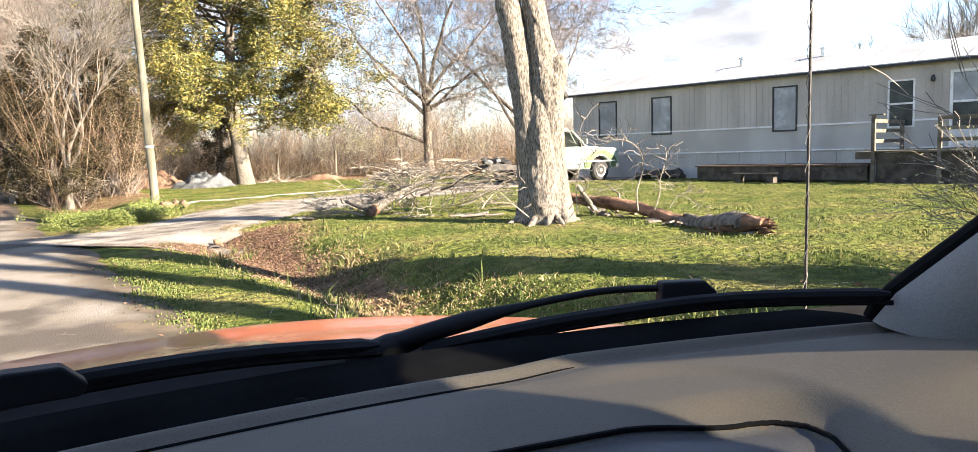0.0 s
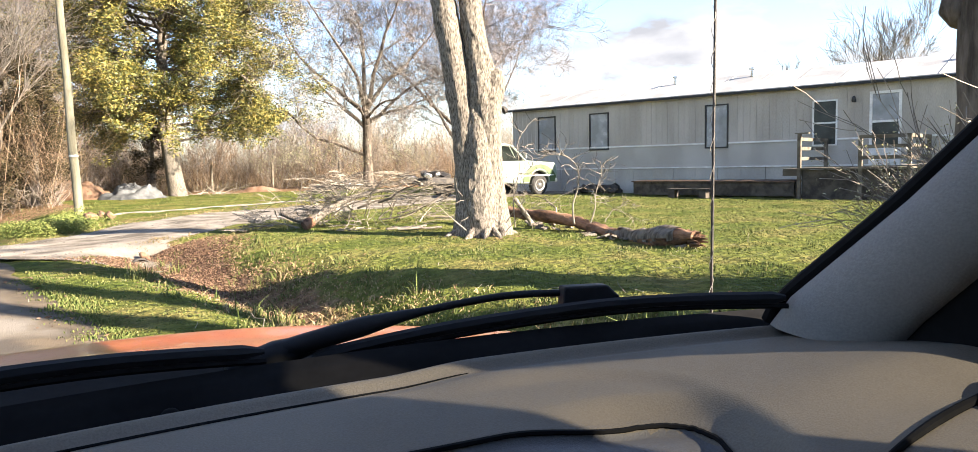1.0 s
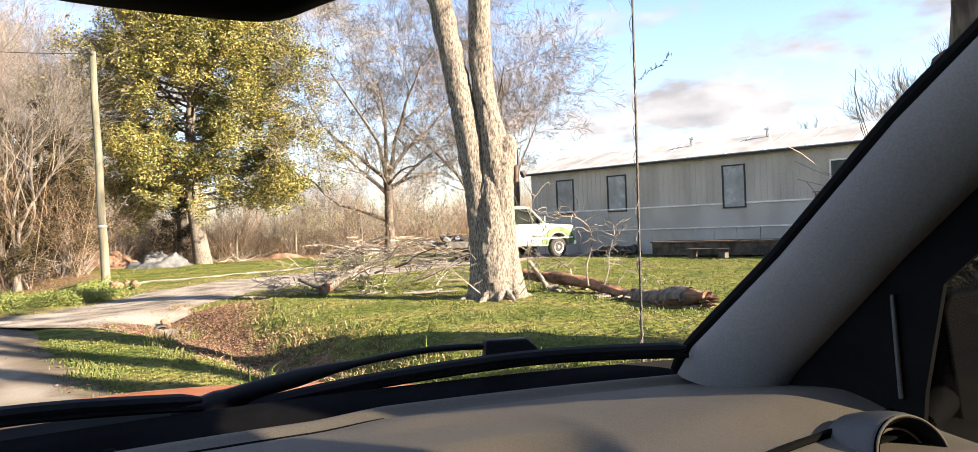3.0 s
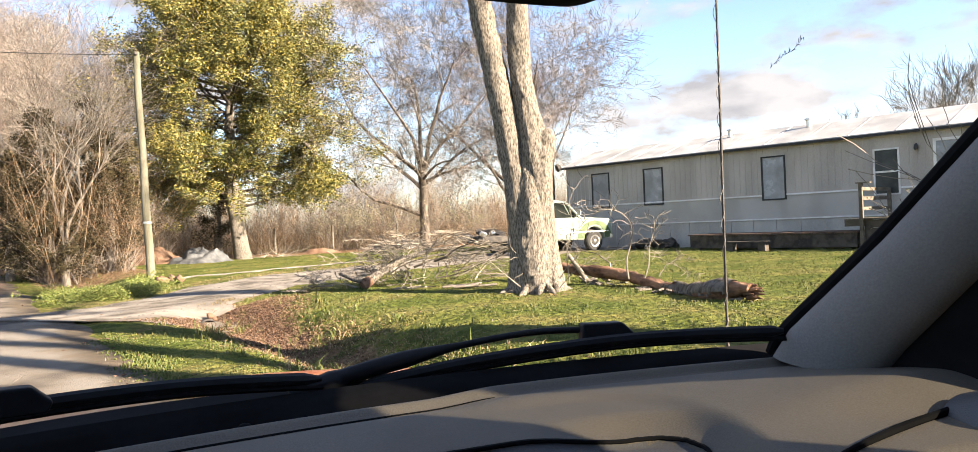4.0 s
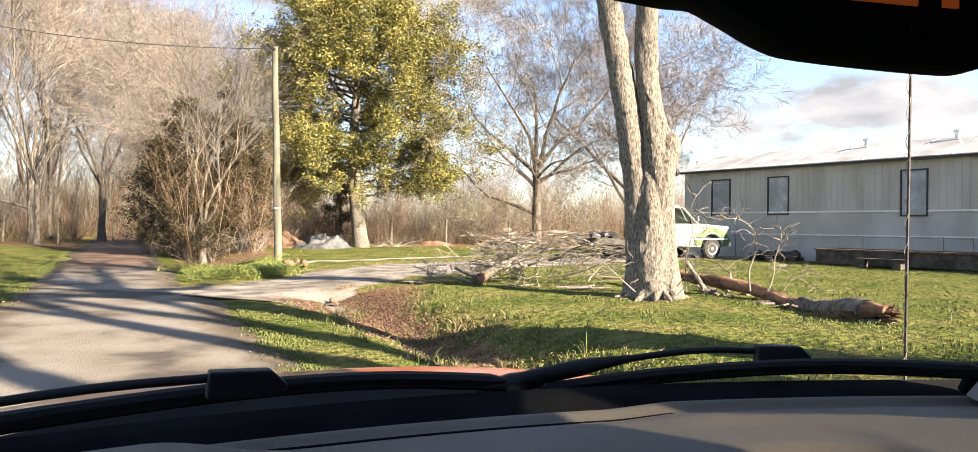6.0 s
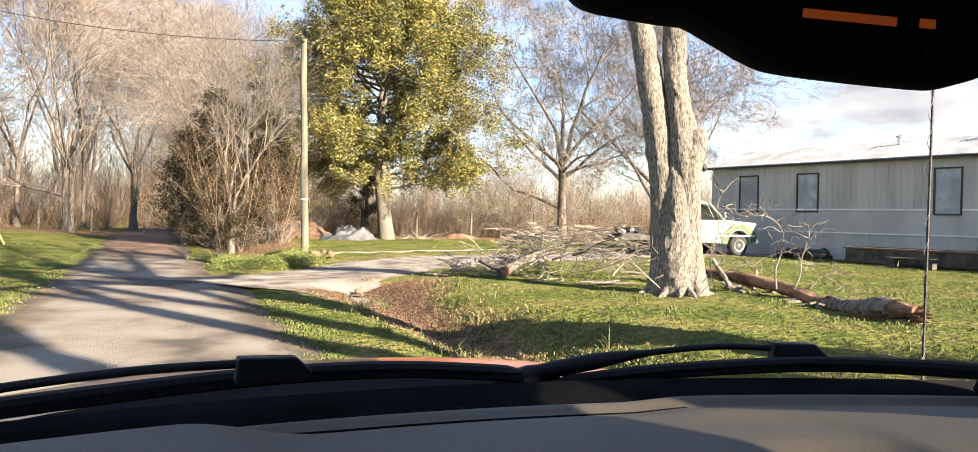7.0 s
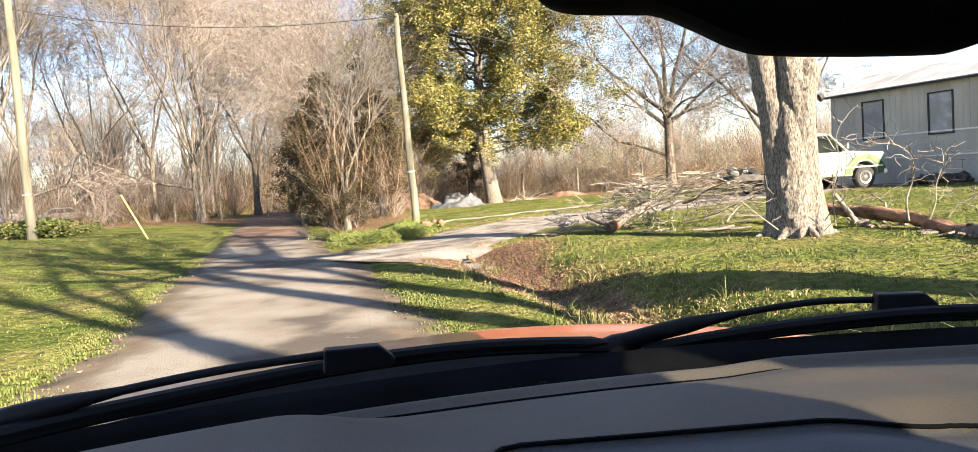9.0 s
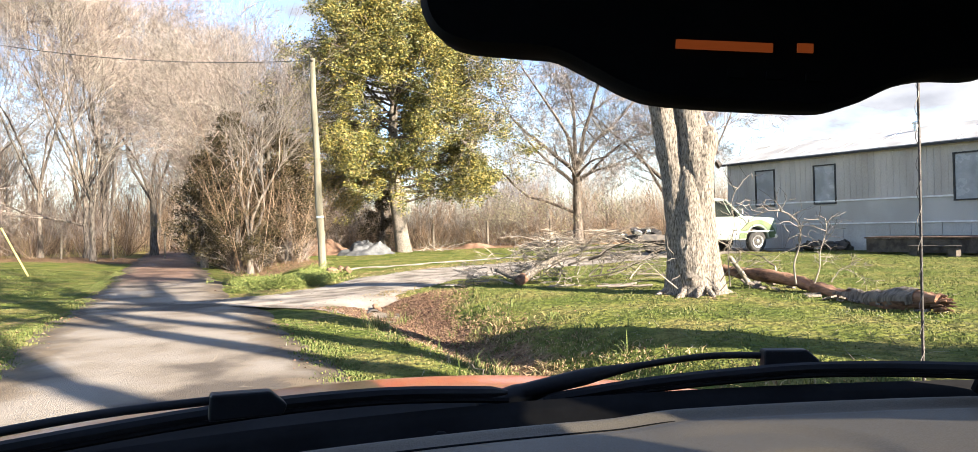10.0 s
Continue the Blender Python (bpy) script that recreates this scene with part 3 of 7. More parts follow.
# ---- plants ----
def grow(lines, p, d, length, r, depth, rg, kids=4, spread_a=0.7, lift=0.12, wander=0.16, shrink=0.62, rmin=0.004, segs=5):
    """One limb and its side shoots, as lines of places and radii."""
    pts, rad = [Vector(p)], [r]
    d = Vector(d).normalized()
    step = length / segs
    dirs = [d.copy()]
    for i in range(segs):
        d = (d + Vector((rg.gauss(0, wander), rg.gauss(0, wander), rg.gauss(0, wander) + lift * (0.4 + 0.6 * i / segs)))).normalized()
        pts.append(pts[-1] + d * step)
        rad.append(max(rmin, r * (1 - 0.72 * (i + 1) / segs)))
        dirs.append(d.copy())
    lines.append((pts, rad))
    if depth <= 0:
        return
    for k in range(kids):
        t = rg.uniform(0.28, 1.0) * segs
        i = min(int(t), segs - 1)
        base_p = pts[i].lerp(pts[i + 1], t - i)
        ax = dirs[i].orthogonal().normalized()
        ax.rotate(Matrix.Rotation(rg.uniform(0, 6.283), 3, dirs[i]))
        nd = dirs[i].copy()
        nd.rotate(Matrix.Rotation(rg.uniform(0.55, 1.25) * spread_a, 3, ax))
        q = 1 - 0.55 * t / segs
        grow(lines, base_p, nd, length * shrink * rg.uniform(0.7, 1.2), max(rmin, r * 0.44 * q), depth - 1, rg, kids, spread_a, lift, wander, shrink, rmin, max(2, segs - 1))


def lines_to(lines, lo=0.0, hi=9.0):
    g = Geo()
    for pts, rad in lines:
        if lo <= rad[0] < hi:
            g.tube(pts, rad, 10 if rad[0] > 0.12 else 6 if rad[0] > 0.04 else 4 if rad[0] > 0.015 else 3, caps=rad[0] > 0.04)
    return g


def leaf_cloud(centres, per, size, radius, rs, flat=0.5):
    """Many small folded leaves round the given places."""
    c = np.repeat(np.asarray(centres, float), per, axis=0)
    n = len(c)
    off = rs.normal(size=(n, 3))
    off /= np.linalg.norm(off, axis=1)[:, None]
    c = c + off * (radius * rs.rand(n, 1) ** 0.5) * (1, 1, 0.8)
    a = rs.normal(size=(n, 3))
    a[:, 2] *= flat
    a /= np.linalg.norm(a, axis=1)[:, None]
    b = np.cross(a, rs.normal(size=(n, 3)))
    b /= np.linalg.norm(b, axis=1)[:, None]
    nn = np.cross(a, b)
    s = size * (0.6 + 0.8 * rs.rand(n, 1))
    v = np.stack([c - a * s, c + b * s * 0.42 + nn * s * 0.15, c + a * s, c - b * s * 0.42 + nn * s * 0.15], 1).reshape(-1, 3)
    k = 4 * np.arange(n)[:, None]
    return v, np.concatenate([k + (0, 1, 2), k + (0, 2, 3)])


def bare_tree(name, x, y, seed, tall, r, label, bark=None, twig=None, first=None, forks=3, depth=4, kids=4, group="", lean=(0, 0), spread_a=0.75, trunk_part=0.3, rmin=0.0045, tilts=(0.15, 0.6), lift=0.10):
    rg = random.Random(seed)
    root = thing(name, Matrix.Translation((x, y, gz(x, y) - 0.03)), label, "tree", group)
    lines = []
    h0 = tall * trunk_part
    pts, rad, p = [], [], Vector((0, 0, -0.1))
    for i in range(7):
        t = i / 6
        pts.append(p + Vector((lean[0] * t * h0, lean[1] * t * h0, (h0 + 0.1) * t)) + Vector((rg.gauss(0, 0.03), rg.gauss(0, 0.03), 0)) * t)
        rad.append(r * (1.5 if i == 0 else 1.1 if i == 1 else 1 - 0.22 * t))
    lines.append((pts, rad))
    top = pts[-1]
    for k in range(forks):
        a = 6.283 * k / forks + rg.uniform(-0.5, 0.5)
        tilt = rg.uniform(*tilts)
        grow(lines, top, (math.cos(a) * tilt, math.sin(a) * tilt, 1), tall * rg.uniform(0.5, 0.66), r * rg.uniform(0.42, 0.56), depth, rg, kids, spread_a, lift, 0.13, 0.61, rmin, 6)
    for q, d, ln, rr in (first or []):
        grow(lines, q, d, ln, rr, depth - 1, rg, kids + 1, max(0.85, spread_a), 0.8 * lift, 0.12, 0.55, rmin, 6)
    part("trunk", lines_to(lines, 0.05), bark or M_BARK, root)
    tagged(part("crown", lines_to(lines, 0.0, 0.05), twig or M_TWIG, root, smooth=0), kind="stuff")
    return root, lines


# tall bare trees behind the car that throw their shade over the lane and the verge
for k, (x, y, r) in enumerate(((-5.0, -28.0, 0.24), (-2.6, -29.2, 0.30), (-4.4, -31.6, 0.26))):
    bare_tree("shade_tree", x, y, 76 + k, 15.0, r, "tall bare tree beside the lane", M_BARK, M_TWIG, forks=4, depth=3, kids=4, trunk_part=0.48, rmin=0.014, group="bare trees along the verge")


# the double-trunked tree in the yard
def yard_tree():
    rg = random.Random(11)
    root = thing("yard_tree", Matrix.Translation((-8.02, -16.12, 0.0)), "large grey double-trunked tree with a broken limb stub", "tree")
    view = Vector((0.92, -0.39, 0))
    def line(stops):
        return [view * a + Vector((0.39, 0.92, 0)) * b + Vector((0, 0, c)) for a, b, c, _ in stops], [s[3] for s in stops]
    left = line([(-0.19, 0, -0.15, 0.33), (-0.18, 0, 0.15, 0.275), (-0.17, 0, 0.55, 0.235), (-0.23, 0, 1.45, 0.205), (-0.36, 0.02, 2.37, 0.195), (-0.51, 0.05, 3.3, 0.19), (-0.65, 0.1, 4.1, 0.185), (-0.95, 0.2, 6.0, 0.16), (-1.1, 0.3, 8.0, 0.13)])
    right = line([(0.13, 0.05, -0.15, 0.34), (0.12, 0.05, 0.2, 0.28), (0.10, 0.04, 0.55, 0.25), (0.07, 0, 1.45, 0.215), (0.06, 0, 2.1, 0.24), (-0.06, 0.02, 2.75, 0.185), (-0.13, 0.08, 3.3, 0.178), (-0.14, 0.1, 4.1, 0.17), (-0.1, 0.1, 6.0, 0.15), (0.1, 0.1, 8.0, 0.11)])
    def rough(g):
        out = Geo()
        out.f = g.f
        for p in g.v:
            q = Vector(p)
            k = 0.03 * noise.noise(Vector((q.x * 6, q.y * 6, q.z * 1.8))) + 0.02 * noise.noise(Vector((q.x * 22, q.y * 22, q.z * 7))) + 0.016 * noise.noise(q * 34)
            c = Vector((q.x, q.y, 0)).normalized() if Vector((q.x, q.y)).length > 1e-4 else Vector((1, 0, 0))
            out.v.append(tuple(q + c * k))
        return out
    def fine(pts_rad):
        pts, rad = pts_rad
        P, R = [], []
        for i in range(len(pts) - 1):
            for k in range(16):
                P.append(pts[i].lerp(pts[i + 1], k / 16))
                R.append(rad[i] + (rad[i + 1] - rad[i]) * k / 16)
        return P + [pts[-1]], R + [rad[-1]]
    part("trunk", rough(Geo().tube(*fine(left), 56)), M_BARK, root)
    part("trunk", rough(Geo().tube(*fine(right), 56)), M_BARK, root)
    foot = line([(-0.04, -0.05, -0.15, 0.36), (-0.04, -0.05, 0.2, 0.31), (-0.04, -0.05, 0.6, 0.28), (-0.05, -0.03, 1.2, 0.245), (-0.06, -0.02, 1.7, 0.215), (-0.08, 0.03, 2.2, 0.15), (-0.1, 0.08, 2.5, 0.08)])
    part("trunk_foot", rough(Geo().tube(*fine(foot), 56)), M_BARK, root)
    s0 = view * 0.10 + Vector((0, 0, 1.85))
    stub = Geo().tube([s0, s0 + view * 0.06 + Vector((0, 0, 0.25)), s0 + view * 0.11 + Vector((0, 0, 0.50)), s0 + view * 0.12 + Vector((0, 0, 0.62)), s0 + view * 0.10 + Vector((0, 0, 0.66))], [0.13, 0.17, 0.17, 0.13, 0.05], 24)
    part("limb_stub", rough(stub), M_BARK, root, "broken pale limb stub")
    for k in range(15):
        a = 6.283 * k / 15 + rg.uniform(-0.2, 0.2)
        d = Vector((math.cos(a), math.sin(a), 0))
        e = Vector((-d.y, d.x, 0)) * rg.uniform(-0.14, 0.14)
        c, out, r0 = view * -0.02, rg.uniform(0.40, 0.62), rg.uniform(0.030, 0.06)
        run = curve([c + d * 0.25 + Vector((0, 0, rg.uniform(0.16, 0.34))), c + d * 0.34 + e * 0.3 + Vector((0, 0, 0.11)), c + d * (0.5 * out + 0.2) + e * 0.7 + Vector((0, 0, 0.035)), c + d * out + e + Vector((0, 0, -0.03))], 5)
        n = len(run) - 1
        part("root", rough(Geo().tube(run, [r0 * (1.1 - 0.6 * i / n) for i in range(n + 1)], 9)), M_BARK, root)
    lines = []
    for pts, _ in (left, right):
        for k in range(7):
            i = rg.choice((-3, -2, -2, -1, -1))
            a = rg.uniform(0, 6.283)
            grow(lines, pts[i], (math.cos(a), math.sin(a), 0.9), rg.uniform(2.0, 3.8), 0.07, 3, rg, 4, 0.75, 0.08, 0.14, 0.6, 0.005, 5)
    tagged(part("crown", lines_to(lines), M_TWIG, root, smooth=0), kind="stuff")
    lines = []
    for k in range(12):
        a = rg.uniform(0, 6.283)
        q = Vector((0.38 * math.cos(a), 0.38 * math.sin(a), rg.uniform(0.0, 0.3))) + view * 0.05
        grow(lines, q, (math.cos(a), math.sin(a), 0.9), rg.uniform(0.4, 0.9), 0.008, 1, rg, 3, 0.8, 0.05, 0.2, 0.6, 0.003, 4)
    tagged(part("suckers", lines_to(lines), M_BRUSH, root, "thin pale shoots round the foot", smooth=0), kind="stuff")


yard_tree()


# the fallen log and the heap of cut branches
def fallen_log():
    rg = random.Random(21)
    root = thing("fallen_log", Matrix.Translation((-7.05, -17.35, 0.0)), "reddish bark-stripped fallen log lying on the grass", "log")
    a, b = Vector((0.62, 2.7, 0.20)), Vector((0.5, -1.95, 0.14))
    pts = [a.lerp(b, t) + Vector((0.05 * math.sin(5 * t), 0, 0.05 * math.sin(7 * t) - 0.16 * math.sin(3.14 * t) * 0.6)) for t in [i / 48 for i in range(49)]]
    pts = [p + Vector((-1.1, 0.9, 0.10)) * max(0.0, 1 - i / 18) ** 1.7 for i, p in enumerate(pts)]
    rad = [(0.075 + 0.05 * t + 0.012 * math.sin(9 * t) + 0.01 * math.sin(31 * t)) * (1 - 6.0 * max(0.0, t - 0.9)) for t in [i / 48 for i in range(49)]]
    g = Geo().tube(pts, rad, 22)
    g.v = [tuple(Vector(p) + (Vector(p) - pts[min(48, k // 22)]) * (0.20 * noise.noise(Vector((p[0] * 14, p[1] * 5, p[2] * 14))) + 0.12 * noise.noise(Vector(p) * 24))) for k, p in enumerate(g.v)]
    g.v = [tuple(Vector(p) + 0.03 * Vector((noise.noise(Vector(p) * 6), noise.noise(Vector(p) * 6 + Vector((9, 0, 0))), noise.noise(Vector(p) * 6 + Vector((0, 9, 0)))))) for p in g.v]
    trunk = g
    part("trunk", g, M_LOG, root)
    g = Geo()
    for k in range(46):
        an, q_r = rg.uniform(0, 6.283), 0.085 * rg.random() ** 0.5
        q = b + Vector((q_r * math.cos(an), 0.34 * rg.random(), q_r * math.sin(an) - 0.01))
        g.tube([q, q + Vector((rg.uniform(-0.03, 0.03), -rg.uniform(0.10, 0.20), rg.uniform(-0.03, 0.03)))], [0.03, 0.008], 5)
    part("splintered_end", g, M_LOG, root, "jagged splintered end")
    # grey bark that still clings to the thick end
    sheet, used = Geo(), {}
    for q in trunk.f:
        i, k = q[0] // 22, q[0] % 22
        lift = sum(trunk.v[n][2] - pts[min(48, n // 22)].z for n in q) / 4
        if len(q) == 4 and 29 + 3 * math.sin(1.7 * k) < i < 45 and lift > -0.02 + 0.04 * noise.noise(Vector((0.6 * i, 0, 5))):
            sheet.f.append(tuple(used.setdefault(n, len(used)) for n in q))
    sheet.v = [tuple(Vector(trunk.v[n]) + (Vector(trunk.v[n]) - pts[min(48, n // 22)]).normalized() * 0.013) for n in used]
    part("bark", sheet, M_BARKMID, root, "grey-brown bark left on the log", smooth=60)
    for k in range(44):
        t = rg.random()
        q = a.lerp(b, t) + Vector((rg.uniform(-0.38, 0.3), rg.uniform(-0.2, 0.15), 0))
        q.z = 0.03
        part("bark_flake", Geo().box(q, (rg.uniform(0.08, 0.3), rg.uniform(0.04, 0.1), 0.025), Euler((rg.uniform(-0.3, 0.3), rg.uniform(-0.3, 0.3), rg.uniform(0, 3))).to_matrix()), M_BARK, root)
    lines = []
    for q, d, ln, r in (((0.6, 1.8, 0.2), (0.6, 0.9, 0.6), 1.0, 0.016), ((0.55, 0.2, 0.2), (0.6, 0.4, 0.5), 0.5, 0.011)):
        lines = []
        grow(lines, q, d, ln, r, 3, rg, 4, 0.9, -0.02, 0.26, 0.62, 0.003, 6)
        part("side_branch", lines_to(lines), M_BRUSH, root, "bare pale side branch", smooth=30)


fallen_log()


def standing_branch(name, base, stops, radii, twigs, seed, label):
    """A crooked bare branch that stands up off the log; stops are across and up."""
    rg = random.Random(seed)
    root = thing(name, Matrix.Translation(base), label, "branch")
    pts = curve([Vector((0.92 * u, -0.39 * u + 0.06 * math.sin(5 * u), z)) for u, z in stops], 6)
    n = len(pts) - 1
    part("stem", Geo().tube(pts, [radii[0] + (radii[1] - radii[0]) * (k / n) ** 0.7 for k in range(n + 1)], 8), M_BRUSH, root, smooth=60)
    lines = []
    for k in range(twigs):
        p = pts[rg.randint(n // 4, n)]
        grow(lines, p, (rg.uniform(-1, 1), rg.uniform(-0.5, 0.5), rg.uniform(-0.1, 1)), rg.uniform(0.2, 0.5), 0.008, 1, rg, 3, 0.9, 0.02, 0.28, 0.6, 0.0035, 4)
    if lines:
        tagged(part("side_twigs", lines_to(lines), M_TWIG, root, smooth=0), kind="stuff")


standing_branch("crooked_branch", (-6.6, -16.4, 0.12), [(0.0, 0.0), (-0.02, 0.3), (0.08, 0.6), (0.07, 0.88), (-0.12, 1.06), (-0.38, 1.10), (-0.58, 1.0), (-0.72, 0.84)], (0.017, 0.005), 16, 601, "pale crooked bare branch arching over the fallen log")
standing_branch("forked_branch", (-6.5, -16.7, 0.12), [(0.0, 0.0), (0.1, 0.25), (0.12, 0.5), (0.22, 0.78), (0.2, 0.98)], (0.014, 0.004), 12, 602, "bare forked branch standing against the fallen log")
standing_branch("broken_limb", (-6.95, -15.6, 0.1), [(0.0, 0.0), (-0.14, 0.2), (-0.3, 0.42)], (0.045, 0.035), 5, 603, "short thick broken limb leaning off the fallen log")
standing_branch("bent_branch", (-7.25, -15.6, 0.05), [(0.0, 0.0), (-0.02, 0.5), (0.1, 0.95), (0.06, 1.3), (0.16, 1.55)], (0.012, 0.004), 10, 604, "thin pale bare branch standing beside the trunk")


def branch_pile():
    rg = random.Random(31)
    root = thing("branch_pile", Matrix.Translation((-9.75, -13.1, 0.0)), "heap of bare grey cut branches on the lawn", "branches")

    def limb(q, d, ln, r, depth, kids, top, material, name_="branch", spread_a=0.85, wander=0.20):
        lines = []
        grow(lines, q, d, ln, r, depth, rg, kids, spread_a, 0.03, wander, 0.58, 0.0045, 5)
        for pts, rad in lines:
            for p in pts:
                p.z = max(top * (1 - math.exp(-max(0.0, p.z) / top)), 0.012 + 0.03 * rg.random())
        part(name_, lines_to(lines), material, root, smooth=30)

    # the thick limb with its sawn end, and what grows out of it
    a = Vector((-0.45, -0.25, 0.13))
    pts = [a, a + Vector((0.35, 0.12, 0.20)), a + Vector((0.75, 0.22, 0.38)), a + Vector((1.25, 0.30, 0.50)), a + Vector((1.9, 0.36, 0.55))]
    part("limb", Geo().tube(pts, [0.085, 0.07, 0.055, 0.04, 0.02], 12), M_BARK, root, "thick sawn limb")
    part("sawn_end", Geo().tube([a - Vector((0.10, 0.04, 0.06)), a - Vector((0.03, 0.012, 0.018)), a + Vector((0.05, 0.02, 0.03))], [0.085, 0.10, 0.095], 12), M_LOG, root, "reddish sawn end")
    part("limb", Geo().tube([a + Vector((0.05, 0.1, 0.0)), a + Vector((-0.2, 0.3, 0.06)), a + Vector((-0.45, 0.42, 0.16))], [0.075, 0.06, 0.03], 10), M_BARK, root)
    for k in range(9):
        t = rg.uniform(0.2, 1.0)
        q = pts[0].lerp(pts[-1], t)
        an = rg.uniform(-1.2, 1.6)
        limb(tuple(q), (math.cos(an), math.sin(an) * 0.6, rg.uniform(0.4, 1.3)), rg.uniform(0.9, 1.5), rg.uniform(0.018, 0.032), 3, 4, 1.25, M_BRUSH)
    for k in range(6):
        limb((rg.uniform(-0.3, 1.2), rg.uniform(-0.1, 0.5), 0.15), (rg.uniform(-0.6, 0.8), rg.uniform(-0.3, 0.3), 1.0), rg.uniform(0.7, 1.1), 0.016, 3, 4, 1.1, M_BRUSH)
    # tall thin shoots that arch up out of the heap
    for k in range(12):
        limb((rg.uniform(-0.5, 1.6), rg.uniform(-0.2, 0.6), 0.12), (rg.uniform(-0.9, 0.9), rg.uniform(-0.3, 0.3), 1.2), rg.uniform(0.9, 1.35), rg.uniform(0.010, 0.016), 2, 4, 1.8, M_BRUSH, wander=0.26)
    # the mat of fine twigs
    for k in range(13):
        an = rg.uniform(0, 6.283)
        limb((rg.uniform(-1.0, 1.7), rg.uniform(-0.4, 0.8), rg.uniform(0.03, 0.12)), (math.cos(an) * 1.1, math.sin(an) * 0.7, rg.uniform(0.15, 0.9)), rg.uniform(0.5, 0.95), rg.uniform(0.012, 0.022), 3, 4, 0.45 if k % 2 else 0.9, M_TWIG if k % 3 else M_BRUSH)
    for q, d, ln, r in (((1.3, 0.3, 0.2), (1, -0.1, 0.12), 1.9, 0.035), ((2.0, 0.6, 0.1), (1, 0.1, 0.14), 1.8, 0.03), ((0.9, 0.1, 0.1), (1, -0.6, 0.1), 1.6, 0.03)):
        limb(q, d, ln, 0.65 * r, 2, 3, 0.8, M_BRUSH, spread_a=0.7, wander=0.2)


branch_pile()

for k in range(4):
    g = Geo().box((0, 0, 0), (0.42, 0.07, 0.03), Euler((0.05, rng.uniform(-0.12, 0.12), rng.uniform(-0.5, 0.5))).to_matrix())
    ob = tagged(part("wood_scrap", g, M_BARKPALE, bevel=0.012), "pale split wood scrap lying on the grass", "wood", "split wood by the heap")
    ob.matrix_world = Matrix.Translation((-8.9 + 0.15 * k, -14.6 + rng.uniform(-0.2, 0.2), 0.045))


boulder = Geo().grid(20, 14, lambda u, v: (lambda d: d * (0.20 + 0.05 * noise.noise(d * 2.2) + 0.018 * noise.noise(d * 7)))(Vector((math.cos(6.28318 * u) * math.sin(3.14159 * v) * 1.3, math.sin(6.28318 * u) * math.sin(3.14159 * v), 0.85 * math.cos(3.14159 * v)))))
ob = tagged(part("boulder", boulder, M_DIRT, smooth=60), "reddish-brown boulder half sunk beside the old tree", "stone")
ob.matrix_world = Matrix.Translation((-7.3, -22.95, gz(-7.3, -22.95) + 0.08))


# the great tree with brush round its foot
def roadside_tree():
    rg = random.Random(41)
    root = thing("roadside_tree", Matrix.Translation((-6.58, -23.04, 0.0)), "thick furrowed old tree trunk with a burl", "tree")
    P, R = [], []
    for i in range(40):
        t = i / 39
        P.append(Vector((-0.35 * t + 0.1 * math.sin(2 * t), 0.2 * t, -0.1 + 9.0 * t)))
        R.append(0.40 + 0.22 * math.exp(-t * 22) - 0.12 * t)
    g = Geo().tube(P, R, 30)
    g.v = [tuple(Vector(p) + Vector((p[0], p[1], 0)).normalized() * (0.05 * noise.noise(Vector((p[0] * 7, p[1] * 7, p[2] * 0.9))) + 0.02 * noise.noise(Vector((p[0] * 20, p[1] * 20, p[2] * 2))))) for p in g.v]
    part("trunk", g, M_BARKDARK, root)
    for an, z in ((0.3, 3.1), (2.0, 2.2)):
        d = Vector((math.cos(an), math.sin(an), 0))
        g = Geo().tube([d * 0.28 + Vector((0, 0, z - 0.1)), d * 0.42 + Vector((0, 0, z)), d * 0.52 + Vector((0, 0, z + 0.06)), d * 0.55 + Vector((0, 0, z + 0.1))], [0.14, 0.17, 0.12, 0.03], 10)
        part("burl", g, M_BARKDARK, root)
    lines = []
    for k in range(9):
        a = 6.283 * k / 9
        z = rg.uniform(5.2, 8.8)
        grow(lines, P[int(39 * z / 9)], (math.cos(a), math.sin(a), rg.uniform(0.3, 1.0)), rg.uniform(4.0, 6.5), rg.uniform(0.10, 0.2), 4, rg, 3, 0.7, 0.09, 0.14, 0.6, 0.006, 6)
    tagged(part("crown", lines_to(lines), M_BARKDARK, root, smooth=30), kind="stuff")


roadside_tree()


